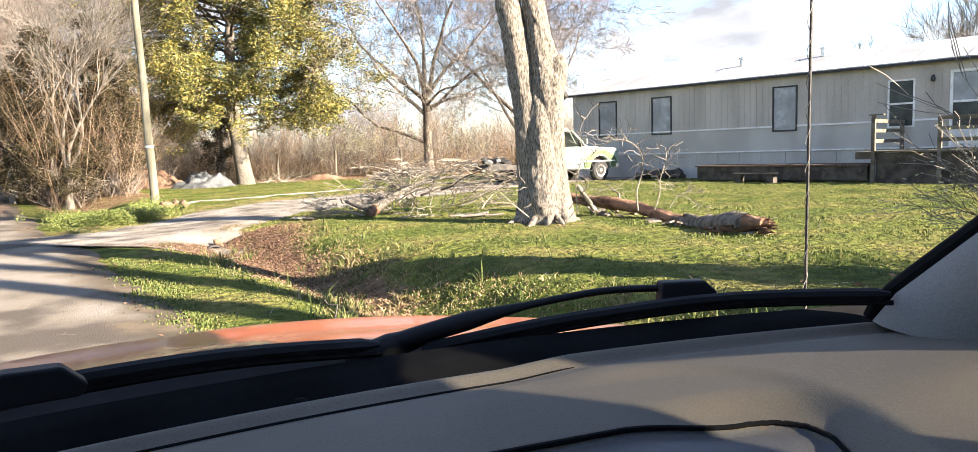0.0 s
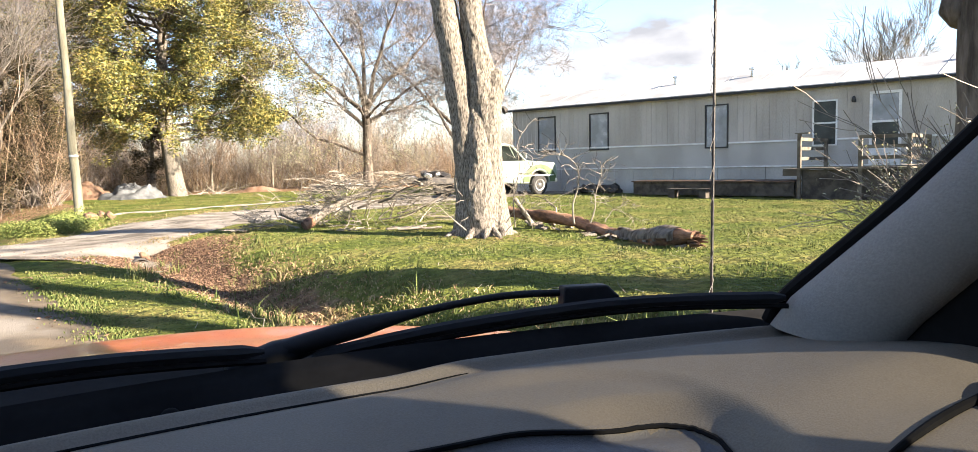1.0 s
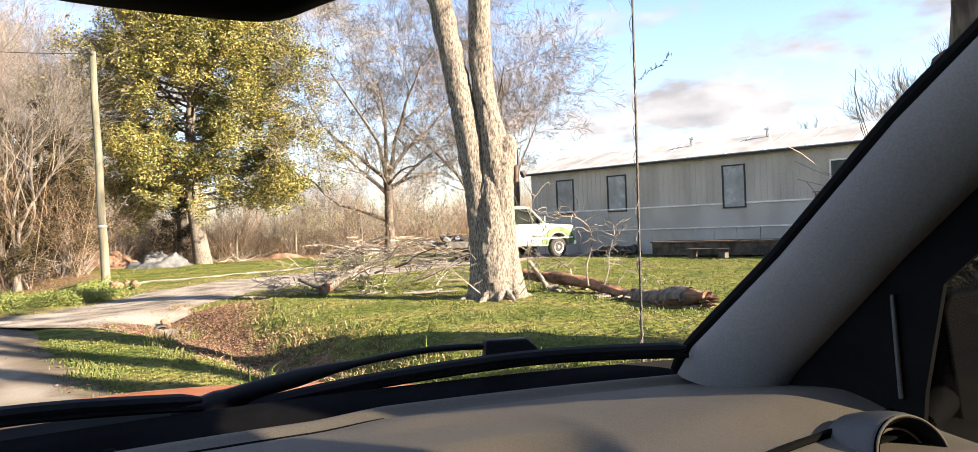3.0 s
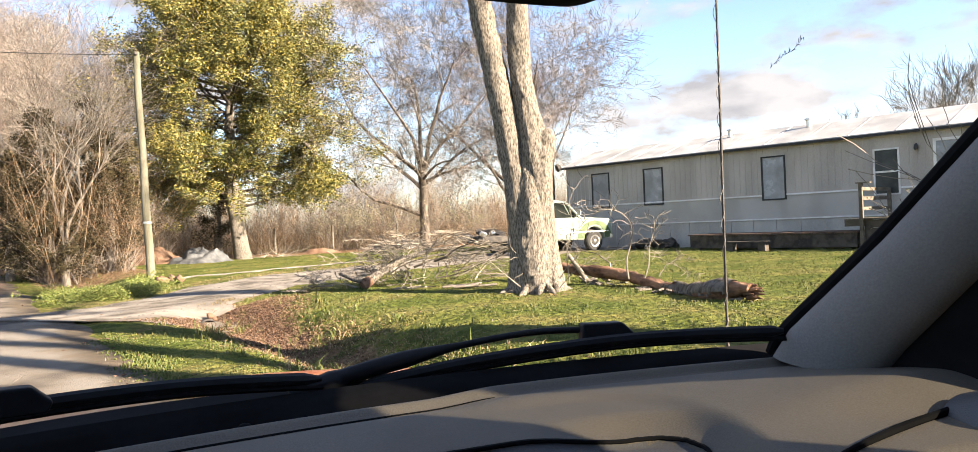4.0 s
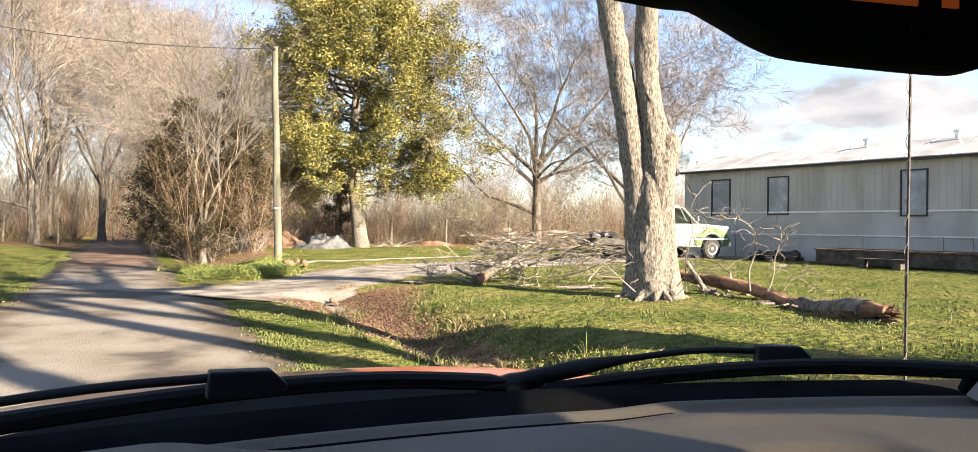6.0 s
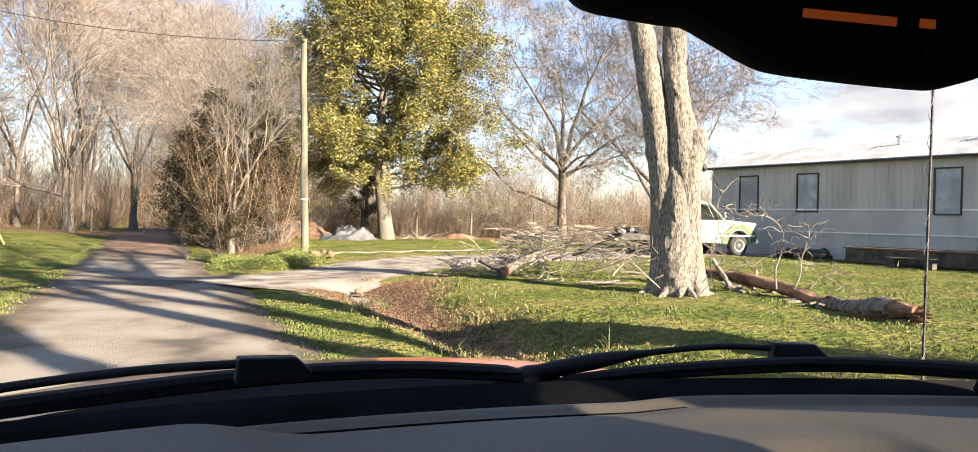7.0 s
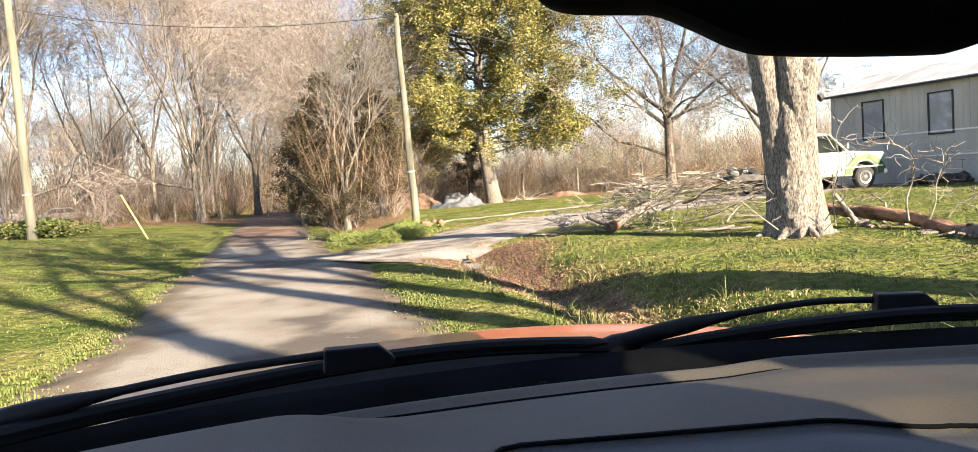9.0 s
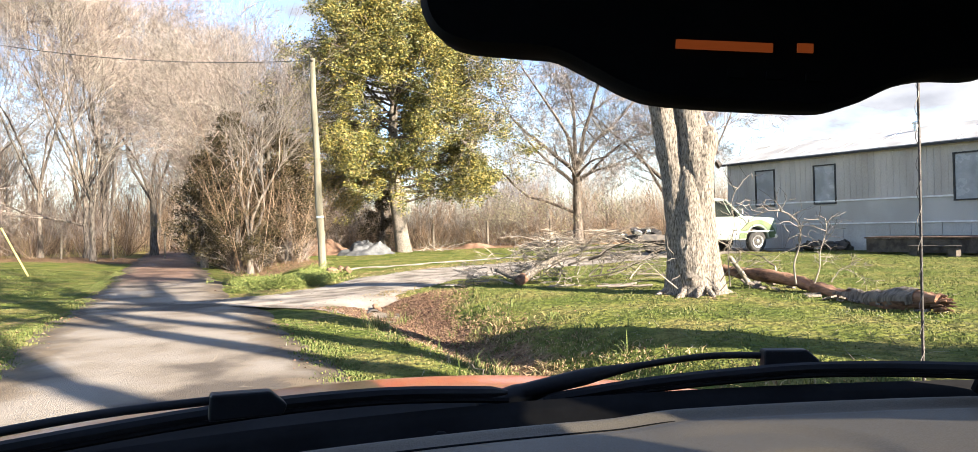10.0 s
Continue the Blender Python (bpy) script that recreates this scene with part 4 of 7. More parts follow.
def brush_shrub(x, y, seed, label, tall, wide, stems, buds, material, lean=(0, 0), green=False, bud_size=0.014):
    rg = random.Random(seed)
    root = thing("shrub", Matrix.Translation((x, y, gz(x, y))), label, "shrub")
    lines = []
    for k in range(stems):
        mine = len(lines)
        a = rg.uniform(0, 6.283)
        q = Vector((math.cos(a), math.sin(a), 0)) * wide * 0.25 * rg.random()
        d = Vector((math.cos(a) * 0.6 + lean[0], math.sin(a) * 0.6 + lean[1], 1.0))
        grow(lines, q, d, tall * rg.uniform(0.6, 1.1), 0.012, 2, rg, 4, 0.5, 0.03, 0.12, 0.6, 0.003, 5)
        part("stem", lines_to(lines[mine:]), material, root, smooth=0)
    if buds:
        tips = [p for pts, rad in lines if rad[0] < 0.009 for p in pts[1:]]
        rs = np.random.RandomState(seed)
        c = np.array([tuple(p) for p in tips])[rs.permutation(len(tips))[:buds]]
        v, f = leaf_cloud(c, 2, bud_size, 0.05, rs)
        tagged(bulk("bud_spray", v, f, M_BUD if not green else M_SHRUB, root, "small pale spring buds"), kind="stuff")


brush_shrub(-6.72, -22.72, 51, "budding pale green shrub against the old tree", 0.8, 0.6, 40, 3800, M_TWIG, (-0.04, 0.08))
brush_shrub(-6.75, -23.5, 52, "dense bare straw-coloured brush round the old tree", 1.3, 1.3, 34, 0, M_BRUSH)
brush_shrub(-6.05, -23.35, 53, "dense bare straw-coloured brush round the old tree", 1.3, 1.2, 30, 500, M_BRUSH, (0.3, 0))
brush_shrub(-4.0, -24.2, 54, "low bare brush beside dead leaves", 1.0, 1.8, 20, 0, M_BRUSH, (0.3, 0))


brush_shrub(-5.0, 13.2, 55, "tall shrub with pale spring buds by the bare tree", 2.6, 2.6, 22, 2600, M_TWIG, bud_size=0.035)
brush_shrub(1.0, 16.8, 56, "tall shrub with pale spring buds by the tube gate", 2.4, 2.4, 20, 2200, M_TWIG, bud_size=0.035)
brush_shrub(-7.6, 13.0, 57, "tangled bare shrub at the edge of the thicket", 2.0, 2.2, 18, 600, M_TWIGPINK, bud_size=0.03)


def daffodils(x, y):
    rg = random.Random(61)
    root = thing("daffodil_clump", Matrix.Translation((x, y, gz(x, y))), "clump of yellow daffodils among dead leaves", "flowers")
    g, h = Geo(), []
    for k in range(60):
        a, l = rg.uniform(0, 6.283), rg.uniform(0.18, 0.34)
        d = Vector((math.cos(a), math.sin(a), 0))
        g.tube([d * 0.06, d * 0.12 + Vector((0, 0, l * 0.7)), d * 0.2 + Vector((0, 0, l))], [0.006, 0.006, 0.001], 3)
    tagged(part("leaves", g, M_SHRUB, root, smooth=0), kind="stuff")
    for k in range(6):
        a = rg.uniform(0, 6.283)
        q = Vector((0.22 * math.cos(a), 0.22 * math.sin(a), rg.uniform(0.28, 0.36)))
        f = Geo().tube([q - Vector((0, 0, 0.3)), q], 0.004, 3)
        f.lathe([(0.02, 0), (0.028, 0.04), (0.024, 0.04)], 8, Matrix.Translation(q) @ Matrix.Rotation(1.2, 4, "X"))
        for j in range(6):
            b = 1.047 * j
            f.add([q, q + Vector((0.05 * math.cos(b - 0.3), 0.01, 0.05 * math.sin(b - 0.3))), q + Vector((0.065 * math.cos(b), 0.012, 0.065 * math.sin(b))), q + Vector((0.05 * math.cos(b + 0.3), 0.01, 0.05 * math.sin(b + 0.3)))], [(0, 1, 2, 3)])
        part("flower", f, M_FLOWER, root, smooth=0)


daffodils(-4.7, -23.5)

# bare trees behind the drive
bare_tree("bare_tree", -2.76, 12.8, 71, 13.0, 0.27, "bare spreading tree with a long low side limb", M_BARKDARK, M_TWIG, first=[(Vector((-0.05, 0, 1.75)), (-0.95, -0.1, 0.52), 5.6, 0.11), (Vector((0, 0, 3.2)), (-0.8, 0.2, 0.8), 4.6, 0.12), (Vector((0, 0, 3.4)), (0.85, 0.0, 0.7), 4.8, 0.11), (Vector((0, 0, 3.6)), (0.95, -0.3, 0.35), 4.2, 0.09), (Vector((0, 0, 3.6)), (-0.5, -0.9, 0.4), 4.0, 0.09), (Vector((0, 0, 3.7)), (0.2, -0.9, 0.5), 4.0, 0.09)], forks=5, depth=5, kids=5, trunk_part=0.31, rmin=0.006, tilts=(0.3, 1.0), lift=0.06, spread_a=0.9)
bare_tree("bare_tree", 3.2, 14.4, 72, 12.0, 0.26, "bare tree budding pink beside the tube gate", M_BARKDARK, M_TWIGPINK, first=[(Vector((0, 0, 2.4)), (0.8, -0.1, 0.8), 4.6, 0.11), (Vector((0, 0, 2.2)), (-0.7, 0.1, 0.8), 4.4, 0.11)], forks=5, depth=5, kids=5, trunk_part=0.27, rmin=0.006, tilts=(0.3, 1.0), lift=0.06, spread_a=0.9)
bare_tree("bare_tree", *back(5.2, 15.5), 73, 10.5, 0.2, "bare tree budding pink beyond the mobile home", M_BARK, M_TWIGPINK, forks=4, depth=5, kids=4, trunk_part=0.25, rmin=0.006)
bare_tree("bare_tree", *back(23.4, 3.2), 74, 7.2, 0.14, "bare tree rising behind the mobile home roof", M_BARK, M_TWIG, forks=4, depth=4, kids=5, trunk_part=0.25, rmin=0.008, spread_a=0.5, tilts=(0.1, 0.4))
bare_tree("bare_tree", *back(22.5, 11.2), 75, 5.2, 0.12, "bare tree rising behind the mobile home roof", M_BARK, M_TWIG, forks=4, depth=4, kids=5, trunk_part=0.25, rmin=0.008, spread_a=0.5, tilts=(0.1, 0.4))


def magnolia():
    rg, rs = random.Random(81), np.random.RandomState(81)
    root = thing("evergreen_tree", Matrix.Translation((-12.55, 8.0, 0.0)) @ Matrix.Scale(1.1, 4), "broad evergreen tree with yellow-green glossy leaves", "tree")
    lines = [([Vector((0.25, 0, -0.1)), Vector((0.18, 0, 0.4)), Vector((0.06, 0, 1.4)), Vector((-0.08, 0, 2.6)), Vector((-0.1, 0, 4.5)), Vector((0, 0, 7.0)), Vector((0.1, 0, 10.2))], [0.38, 0.33, 0.29, 0.27, 0.22, 0.14, 0.04])]
    tips = []
    for k in range(84):
        z = 2.6 + 7.9 * (k / 83) ** 0.9
        a = k * 2.4 + rg.uniform(-0.4, 0.4)
        t = (z - 2.6) / 8.5
        reach = (3.9 * math.sin(3.14 * min(1, 0.22 + 0.78 * t)) ** 0.75 + 0.4) * rg.uniform(0.72, 1.12)
        d = Vector((math.cos(a), math.sin(a), 0.30 - 0.22 * (1 - t)))
        sub = []
        grow(sub, Vector((0, 0, z - 0.5)), d, reach, 0.06, 2, rg, 5, 0.8, 0.06, 0.12, 0.5, 0.008, 5)
        lines += sub
        tips += [p for pts, rad in sub for p in pts[2:]]
    part("trunk", lines_to(lines, 0.1), M_BARK, root)
    tagged(part("crown", lines_to(lines, 0, 0.1), M_BARKDARK, root, smooth=0), kind="stuff")
    c = np.array([tuple(p) for p in tips])
    gaps = np.sin(2.3 * c[:, 0] + 1.1 * c[:, 2]) * np.sin(2.1 * c[:, 2] - 1.2 * c[:, 1]) + 0.6 * np.sin(3.1 * c[:, 1] + 2.7 * c[:, 0])
    c = c[gaps > -0.95]
    c = c[rs.permutation(len(c))[:5200]]
    v, f = leaf_cloud(c, 54, 0.052, 0.33, rs)
    tagged(bulk("leaves", v, f, M_MAGLEAF, root), kind="stuff")


magnolia()


def conifer(x, y, seed, tall, wide, label, bare):
    rg, rs = random.Random(seed), np.random.RandomState(seed)
    root = thing("cedar", Matrix.Translation((x, y, gz(x, y))), label, "tree")
    lines = [([Vector((0, 0, -0.1)), Vector((0.05, 0, tall * 0.4)), Vector((0, 0, tall))], [0.16, 0.11, 0.02])]
    tips = []
    for k in range(int(tall * 11)):
        t = rg.random() ** 0.9
        a = rg.uniform(0, 6.283)
        reach = wide * (1 - t) ** 0.7 * rg.uniform(0.5, 1.1) + 0.15
        sub = []
        grow(sub, Vector((0, 0, 0.25 + t * tall * 0.95)), (math.cos(a), math.sin(a), 0.15), reach, 0.02, 1, rg, 4, 0.7, 0.08, 0.14, 0.5, 0.005, 4)
        lines += sub
        tips += [p for pts, rad in sub for p in pts[1:]]
    part("trunk", lines_to(lines, 0.03), M_BARK, root)
    tagged(part("crown", lines_to(lines, 0, 0.03), M_TWIG, root, smooth=0), kind="stuff")
    c = np.array([tuple(p) for p in tips])[:: bare]
    v, f = leaf_cloud(c, 26, 0.042, 0.26, rs)
    tagged(bulk("foliage", v, f, M_CEDAR, root), kind="stuff")


conifer(*back(-17.9, 0.4), 91, 6.2, 1.9, "dark scraggly cedar tangled with bare brush", 1)
conifer(*back(-17.0, 2.2), 92, 6.8, 1.7, "dark cedar behind bare saplings", 1)
conifer(*back(-16.0, 0.6), 94, 5.0, 1.4, "olive green cedar beside bare saplings", 1)
conifer(*back(-18.6, 2.0), 95, 3.4, 1.6, "low dark cedar at the edge of the lane", 1)
conifer(*back(-17.5, -0.5), 97, 2.6, 1.5, "low dark cedar at the edge of the lane", 1)
conifer(*back(-19.0, 0.6), 98, 4.2, 1.5, "dark scraggly cedar tangled with bare brush", 1)
conifer(*back(-15.4, 17.0), 93, 11.5, 2.3, "tall thin pine behind the evergreen tree", 2)
conifer(*back(-13.2, 8.5), 96, 3.6, 1.2, "small olive evergreen at the edge of the thicket", 2)
for k, (x, y, hgt) in enumerate(((-17.0, -0.9, 6.5), (-18.4, 1.2, 7.5), (-16.9, 1.8, 8.5), (-18.3, 3.4, 9.0), (-19.2, 5.0, 9.5), (-17.2, 5.4, 9.5))):
    bare_tree("sapling", *back(x, y), 100 + k, 1.1 * hgt, (0.13, 0.06, 0.10, 0.06, 0.07, 0.06)[k], "slender bare sapling growing out of a tangled thicket", M_BARKMID, M_TWIGPINK if k % 3 else M_TWIG, forks=4, depth=3, kids=6, trunk_part=0.2, group="saplings beside the lane", spread_a=0.7)

# bare trees on the far side of the lane
left_spots = [(-34.3, 4.8, 17, 0.42), (-36.0, 9.8, 16, 0.30), (-36.8, 16.5, 16, 0.28), (-31.2, 13.1, 17, 0.26), (-28.6, 12.5, 15, 0.34), (-26.8, 9.2, 14, 0.22), (-31.0, 20.0, 16, 0.28), (-27.5, 18.5, 15, 0.24), (-25.6, 19.0, 11, 0.24), (-24.6, 16.5, 10, 0.22), (-24.0, 24.0, 11, 0.22), (-39.5, 2.0, 16, 0.34)]
left_spots = [(*back(x, y), hgt, r) for x, y, hgt, r in left_spots]
proto = []
for k in range(4):
    t, _ = bare_tree("roadside_bare_tree", left_spots[k][0], left_spots[k][1], 120 + k, left_spots[k][2], 0.58 * left_spots[k][3], "tall bare tree at the edge of the far lawn", M_BARKMID, M_TWIGPINK if k % 2 else M_TWIG, forks=4, depth=4, kids=6, trunk_part=0.22, rmin=0.008, group="bare trees beyond the lane", spread_a=0.62,
                     first=[(Vector((0, 0, 2.0)), (0.9, -0.2, 0.35), 6.0, 0.10)] if k == 1 else None)
    proto.append(t)
for k, (x, y, hgt, r) in enumerate(left_spots[4:]):
    copy_thing(proto[(k + 1) % 4], Matrix.Translation((x, y, gz(x, y) - 0.03)) @ Matrix.Rotation(1.9 * k + (3.6 if k == 0 else 0), 4, "Z") @ Matrix.Scale(hgt / 16.0, 4))


# thickets and far woods
def sticks(n, place, seed, tall, r, splay, branches=2):
    """Many thin tapered sticks with side twigs, as one sheet of growth."""
    rs = np.random.RandomState(seed)
    V, F = [], []
    base_p = place(rs, n)
    n = len(base_p)
    patch = 0.45 + 0.85 * np.clip(0.5 + 0.5 * np.sin(0.83 * base_p[:, 0] + 1.3 * np.sin(0.6 * base_p[:, 1])) * np.sin(0.71 * base_p[:, 1] + 0.5 * base_p[:, 0]), 0, 1)
    for b in range(branches + 1):
        L = tall * patch * (0.45 + 0.75 * rs.rand(n)) * (1 if b == 0 else 0.5)
        d = rs.normal(size=(n, 3)) * splay * (1 if b == 0 else 2.2)
        d[:, 2] = 1
        d /= np.linalg.norm(d, axis=1)[:, None]
        if b == 0:
            p0, L0, d0 = base_p, L, d
        else:
            p0 = base_p + d0 * (L0 * (0.25 + 0.6 * rs.rand(n)))[:, None]
        p1 = p0 + d * (L * 0.55)[:, None]
        p2 = p1 + (d + rs.normal(size=(n, 3)) * 0.2) * (L * 0.45)[:, None]
        rr = r * (0.6 + 0.8 * rs.rand(n))[:, None] * (1 if b == 0 else 0.6)
        ang = [0, 2.094, 4.189]
        ring = [np.concatenate([p0 + np.array([math.cos(a), math.sin(a), 0]) * rr for a in ang]), np.concatenate([p1 + np.array([math.cos(a), math.sin(a), 0]) * rr * 0.7 for a in ang]), p2]
        k = sum(len(v) for v in V)
        V += ring
        i = np.arange(n)
        for a in range(3):
            c = (a + 1) % 3
            q = k + np.stack([i + a * n, i + c * n, i + c * n + 3 * n, i + a * n + 3 * n], 1)
            F += [q[:, [0, 1, 2]], q[:, [0, 2, 3]], np.stack([k + 3 * n + i + a * n, k + 3 * n + i + c * n, k + 6 * n + i], 1)]
    return np.concatenate(V), np.concatenate(F)


def band(x0, x1, y0, y1, clump=0.0):
    def place(rs, n):
        x = x0 + (x1 - x0) * rs.rand(n)
        y = y0 + (y1 - y0) * rs.rand(n) ** 1.2
        if clump:
            x = x + clump * np.sin(x * 2.3 + y)
        x, y = back(x, y)
        r, f = lane_of(x, y)
        r = r - bend(f)
        keep = ~((np.abs(r + 0.4) < 2.3) & (f > -5) & (f < 62))
        x, y = x[keep], y[keep]
        return np.stack([x, y, height(x, y) - 0.02], 1)
    return place


def stuff(name, vf, material, label, category):
    tagged(bulk(name, vf[0], vf[1], material), label, category, kind="stuff")


stuff("thicket", sticks(5200, band(-20, 9, 9.3, 20, 0.9), 201, 2.1, 0.008, 0.7, 3), M_THICKET, "dry tan brush along the back of the yard", "brush")
stuff("thicket", sticks(420, band(-20, 9, 9.6, 22, 0.6), 208, 4.0, 0.010, 0.35, 12), M_TWIG, "grey saplings standing in the brush", "brush")
stuff("thicket", sticks(5600, band(-40, 40, 18, 46, 1.0), 202, 3.0, 0.013, 0.6, 3), M_THICKET, "dry tan brush along the back of the yard", "brush")
stuff("thicket", sticks(800, band(-34, 34, 22, 50, 1.0), 209, 6.2, 0.018, 0.3, 10), M_THICKET, "grey saplings standing in the brush", "brush")
stuff("thicket", sticks(3600, band(-110, 70, 60, 110, 1.0), 207, 7.5, 0.04, 0.5, 3), M_THICKET, "far brown scrub along the end of the field", "brush")
stuff("thicket", sticks(900, band(-20.5, -15.4, -0.8, 8, 0.4), 203, 1.5, 0.008, 0.7, 3), M_TWIGPINK, "tangled bare undergrowth beside the lane", "brush")
stuff("thicket", sticks(380, band(-19.8, -15.4, -1.2, 6.5, 0.3), 206, 5.0, 0.009, 0.45, 9), M_THICKET, "tall bare saplings and vines beside the lane", "brush")
stuff("thicket", sticks(2000, band(-42, -23.5, 12, 30, 0.8), 204, 2.2, 0.010, 0.7, 3), M_THICKET, "bare brown undergrowth below the far trees", "brush")
stuff("thicket", sticks(260, band(-42, -23.5, 12, 34, 0.8), 210, 5.0, 0.014, 0.3, 9), M_TWIGPINK, "grey saplings below the far trees", "brush")
stuff("thicket", sticks(800, band(-75, -22, 30, 62, 0.8), 211, 8.5, 0.022, 0.22, 13), M_THICKET, "brown wood behind the far trees", "woods")
stuff("thicket", sticks(1200, band(-26, -14, 20, 34, 0.8), 205, 3.6, 0.012, 0.5, 3), M_TWIGPINK, "bare brown undergrowth below the far trees", "brush")


def far_woods():
    rg, rs = random.Random(211), np.random.RandomState(211)
    lines = []
    for k in range(4):
        grow(lines, (0, 0, 0), (0.02, 0, 1), 10, 0.16, 3, rg, 5, 0.6, 0.10, 0.08, 0.58, 0.014, 4)
    g = lines_to(lines, 0.0)
    g.f = [q for q in g.f if len(q) == 4]
    v, f = np.array(g.v), np.array(g.f)
    V, F = [], []
    spots = []
    for k in range(44):
        spots.append((-75 + 4.2 * k + rg.uniform(-2, 2), rg.uniform(70, 115), rg.uniform(0.5, 0.85)))
    for k in range(34):
        spots.append((-74 + 1.7 * k, 40 + rg.uniform(-6, 16), rg.uniform(0.7, 1.15)))
    for i, (x, y, s) in enumerate(spots):
        a = rg.uniform(0, 6.283)
        R = np.array([[math.cos(a), -math.sin(a), 0], [math.sin(a), math.cos(a), 0], [0, 0, 1]]) * s
        V.append(v @ R.T + (*back(x, y), -0.1))
        F.append(f + len(v) * i)
    tagged(bulk("far_woods", np.concatenate(V), np.concatenate(F), M_TWIG), "far bare grey-brown woods along the field", "woods", kind="stuff")


far_woods()

# grass, leaf litter and green ground cover
def blades(n, seed, lo, hi, rlo, rhi, flo, fhi, keep, droop=0.8):
    rs = np.random.RandomState(seed)
    r = rlo + (rhi - rlo) * rs.rand(n)
    f = flo + (fhi - flo) * rs.rand(n) ** 1.5
    x = ORIGIN.x + RT.x * r + FW.x * f
    y = ORIGIN.y + RT.y * r + FW.y * f
    ok = keep(r - bend(f), f, x, y, rs)
    x, y = x[ok], y[ok]
    n = len(x)
    z = height(x, y)
    tuft = 0.55 + 0.9 * np.clip(np.sin(2.1 * x + 1.3 * y) * np.sin(1.7 * y - 0.8 * x) + 0.4 * np.sin(6 * x) * np.sin(5 * y), 0, 1)
    tuft = tuft * (0.35 + 1.1 * np.clip(np.sin(13 * x + 7 * y + 2 * np.sin(3 * y)) * np.sin(15 * y - 6 * x + 2 * np.sin(4 * x)) + 0.35, 0, 1))
    h = (lo + (hi - lo) * rs.rand(n) ** 2) * tuft
    a = rs.rand(n) * 6.283
    w = (0.003 + 0.004 * rs.rand(n)) * (1 + np.hypot(x - ORIGIN.x, y - ORIGIN.y) / 26)
    lean = rs.rand(n) * droop * h
    b = rs.rand(n) * 6.283
    c, s = np.cos(a) * w, np.sin(a) * w
    p = np.stack([x, y, z - 0.01], 1)
    o = np.stack([c, s, 0 * c], 1)
    tip = np.stack([x + np.cos(b) * lean, y + np.sin(b) * lean, z + h], 1)
    mid = np.stack([x + np.cos(b) * lean * 0.3, y + np.sin(b) * lean * 0.3, z + h * 0.6], 1)
    V = np.stack([p - o, p + o, mid + o * 0.8, mid - o * 0.8, tip], 1).reshape(-1, 3)
    k = 5 * np.arange(n)[:, None]
    return V, np.concatenate([k + (0, 1, 2), k + (0, 2, 3), k + (3, 2, 4)])


def on_yard(r, f, x, y, rs):
    ditch = np.exp(-((r - 3.1) / 0.55) ** 2) * (f < 13) * (f > 6.5) * 1.2
    bare = np.exp(-((x + 5.9) ** 2 + (y + 23.9) ** 2) / 5.0)
    return (r > 1.22) & (drive_gap(x, y) > 1.75) & (rs.rand(len(x)) > 0.8 * ditch) & (rs.rand(len(x)) > bare) & (y < 9)


def on_left(r, f, x, y, rs):
    return (r < -1.98) & (rs.rand(len(r)) > 0.2)


stuff("grass", blades(230000, 301, 0.010, 0.030, 1.2, 19, -1, 18, on_yard), M_GRASS, "uneven green and straw grass", "grass")
stuff("grass", blades(110000, 302, 0.010, 0.030, -13, -1.6, 3, 32, on_left), M_GRASS, "uneven green and straw grass", "grass")
stuff("grass", blades(26000, 305, 0.010, 0.030, 0.8, 1.45, -3, 16, lambda r, f, x, y, rs: (r - 1.1 + 0.22 * np.sin(3.1 * f) * np.sin(1.3 * f + 1) + 0.10 * np.sin(9 * f) > 0.12 * rs.normal(size=len(r))) & (drive_gap(x, y) > 2.3)), M_GRASS, "ragged grass creeping over the edge of the lane", "grass")
stuff("grass", blades(24000, 306, 0.010, 0.030, -2.35, -1.55, 2, 30, lambda r, f, x, y, rs: -r - 1.86 + 0.20 * np.sin(2.7 * f) * np.sin(1.1 * f + 1) + 0.09 * np.sin(8 * f) > 0.12 * rs.normal(size=len(r))), M_GRASS, "ragged grass creeping over the edge of the lane", "grass")
stuff("grass", blades(2600, 303, 0.08, 0.24, 2.2, 4.5, -1, 13, lambda r, f, x, y, rs: np.sin(2.2 * f + 3 * r + 2 * np.sin(1.3 * f)) * np.sin(5.1 * f - 4 * r) > 0.25), M_GRASS, "long grass tufts along the ditch", "grass")
stuff("grass", blades(26000, 304, 0.015, 0.05, 1.2, 26, 14, 36, on_yard), M_GRASS, "uneven green and straw grass", "grass")


def past_drive(r, f, x, y, rs):
    gap = drive_gap(x, y)
    far = y > np.interp(x, [p[0] for p in DRIVE], [p[1] for p in DRIVE])
    return far & (gap > 1.45 + 0.2 * rs.rand(len(x))) & (gap < 2.1 + 1.5 * rs.rand(len(x)))


def in_ditch(r, f, x, y, rs):
    patch = np.sin(2.9 * f + 1.7 * r) * np.sin(3.7 * r - 1.9 * f + 1) + 0.5 * np.sin(7 * f) * np.sin(6 * r)
    return np.abs(r - 3.15 - 0.5 * patch * rs.rand(len(r))) < 0.75 * (0.3 + rs.rand(len(r)))


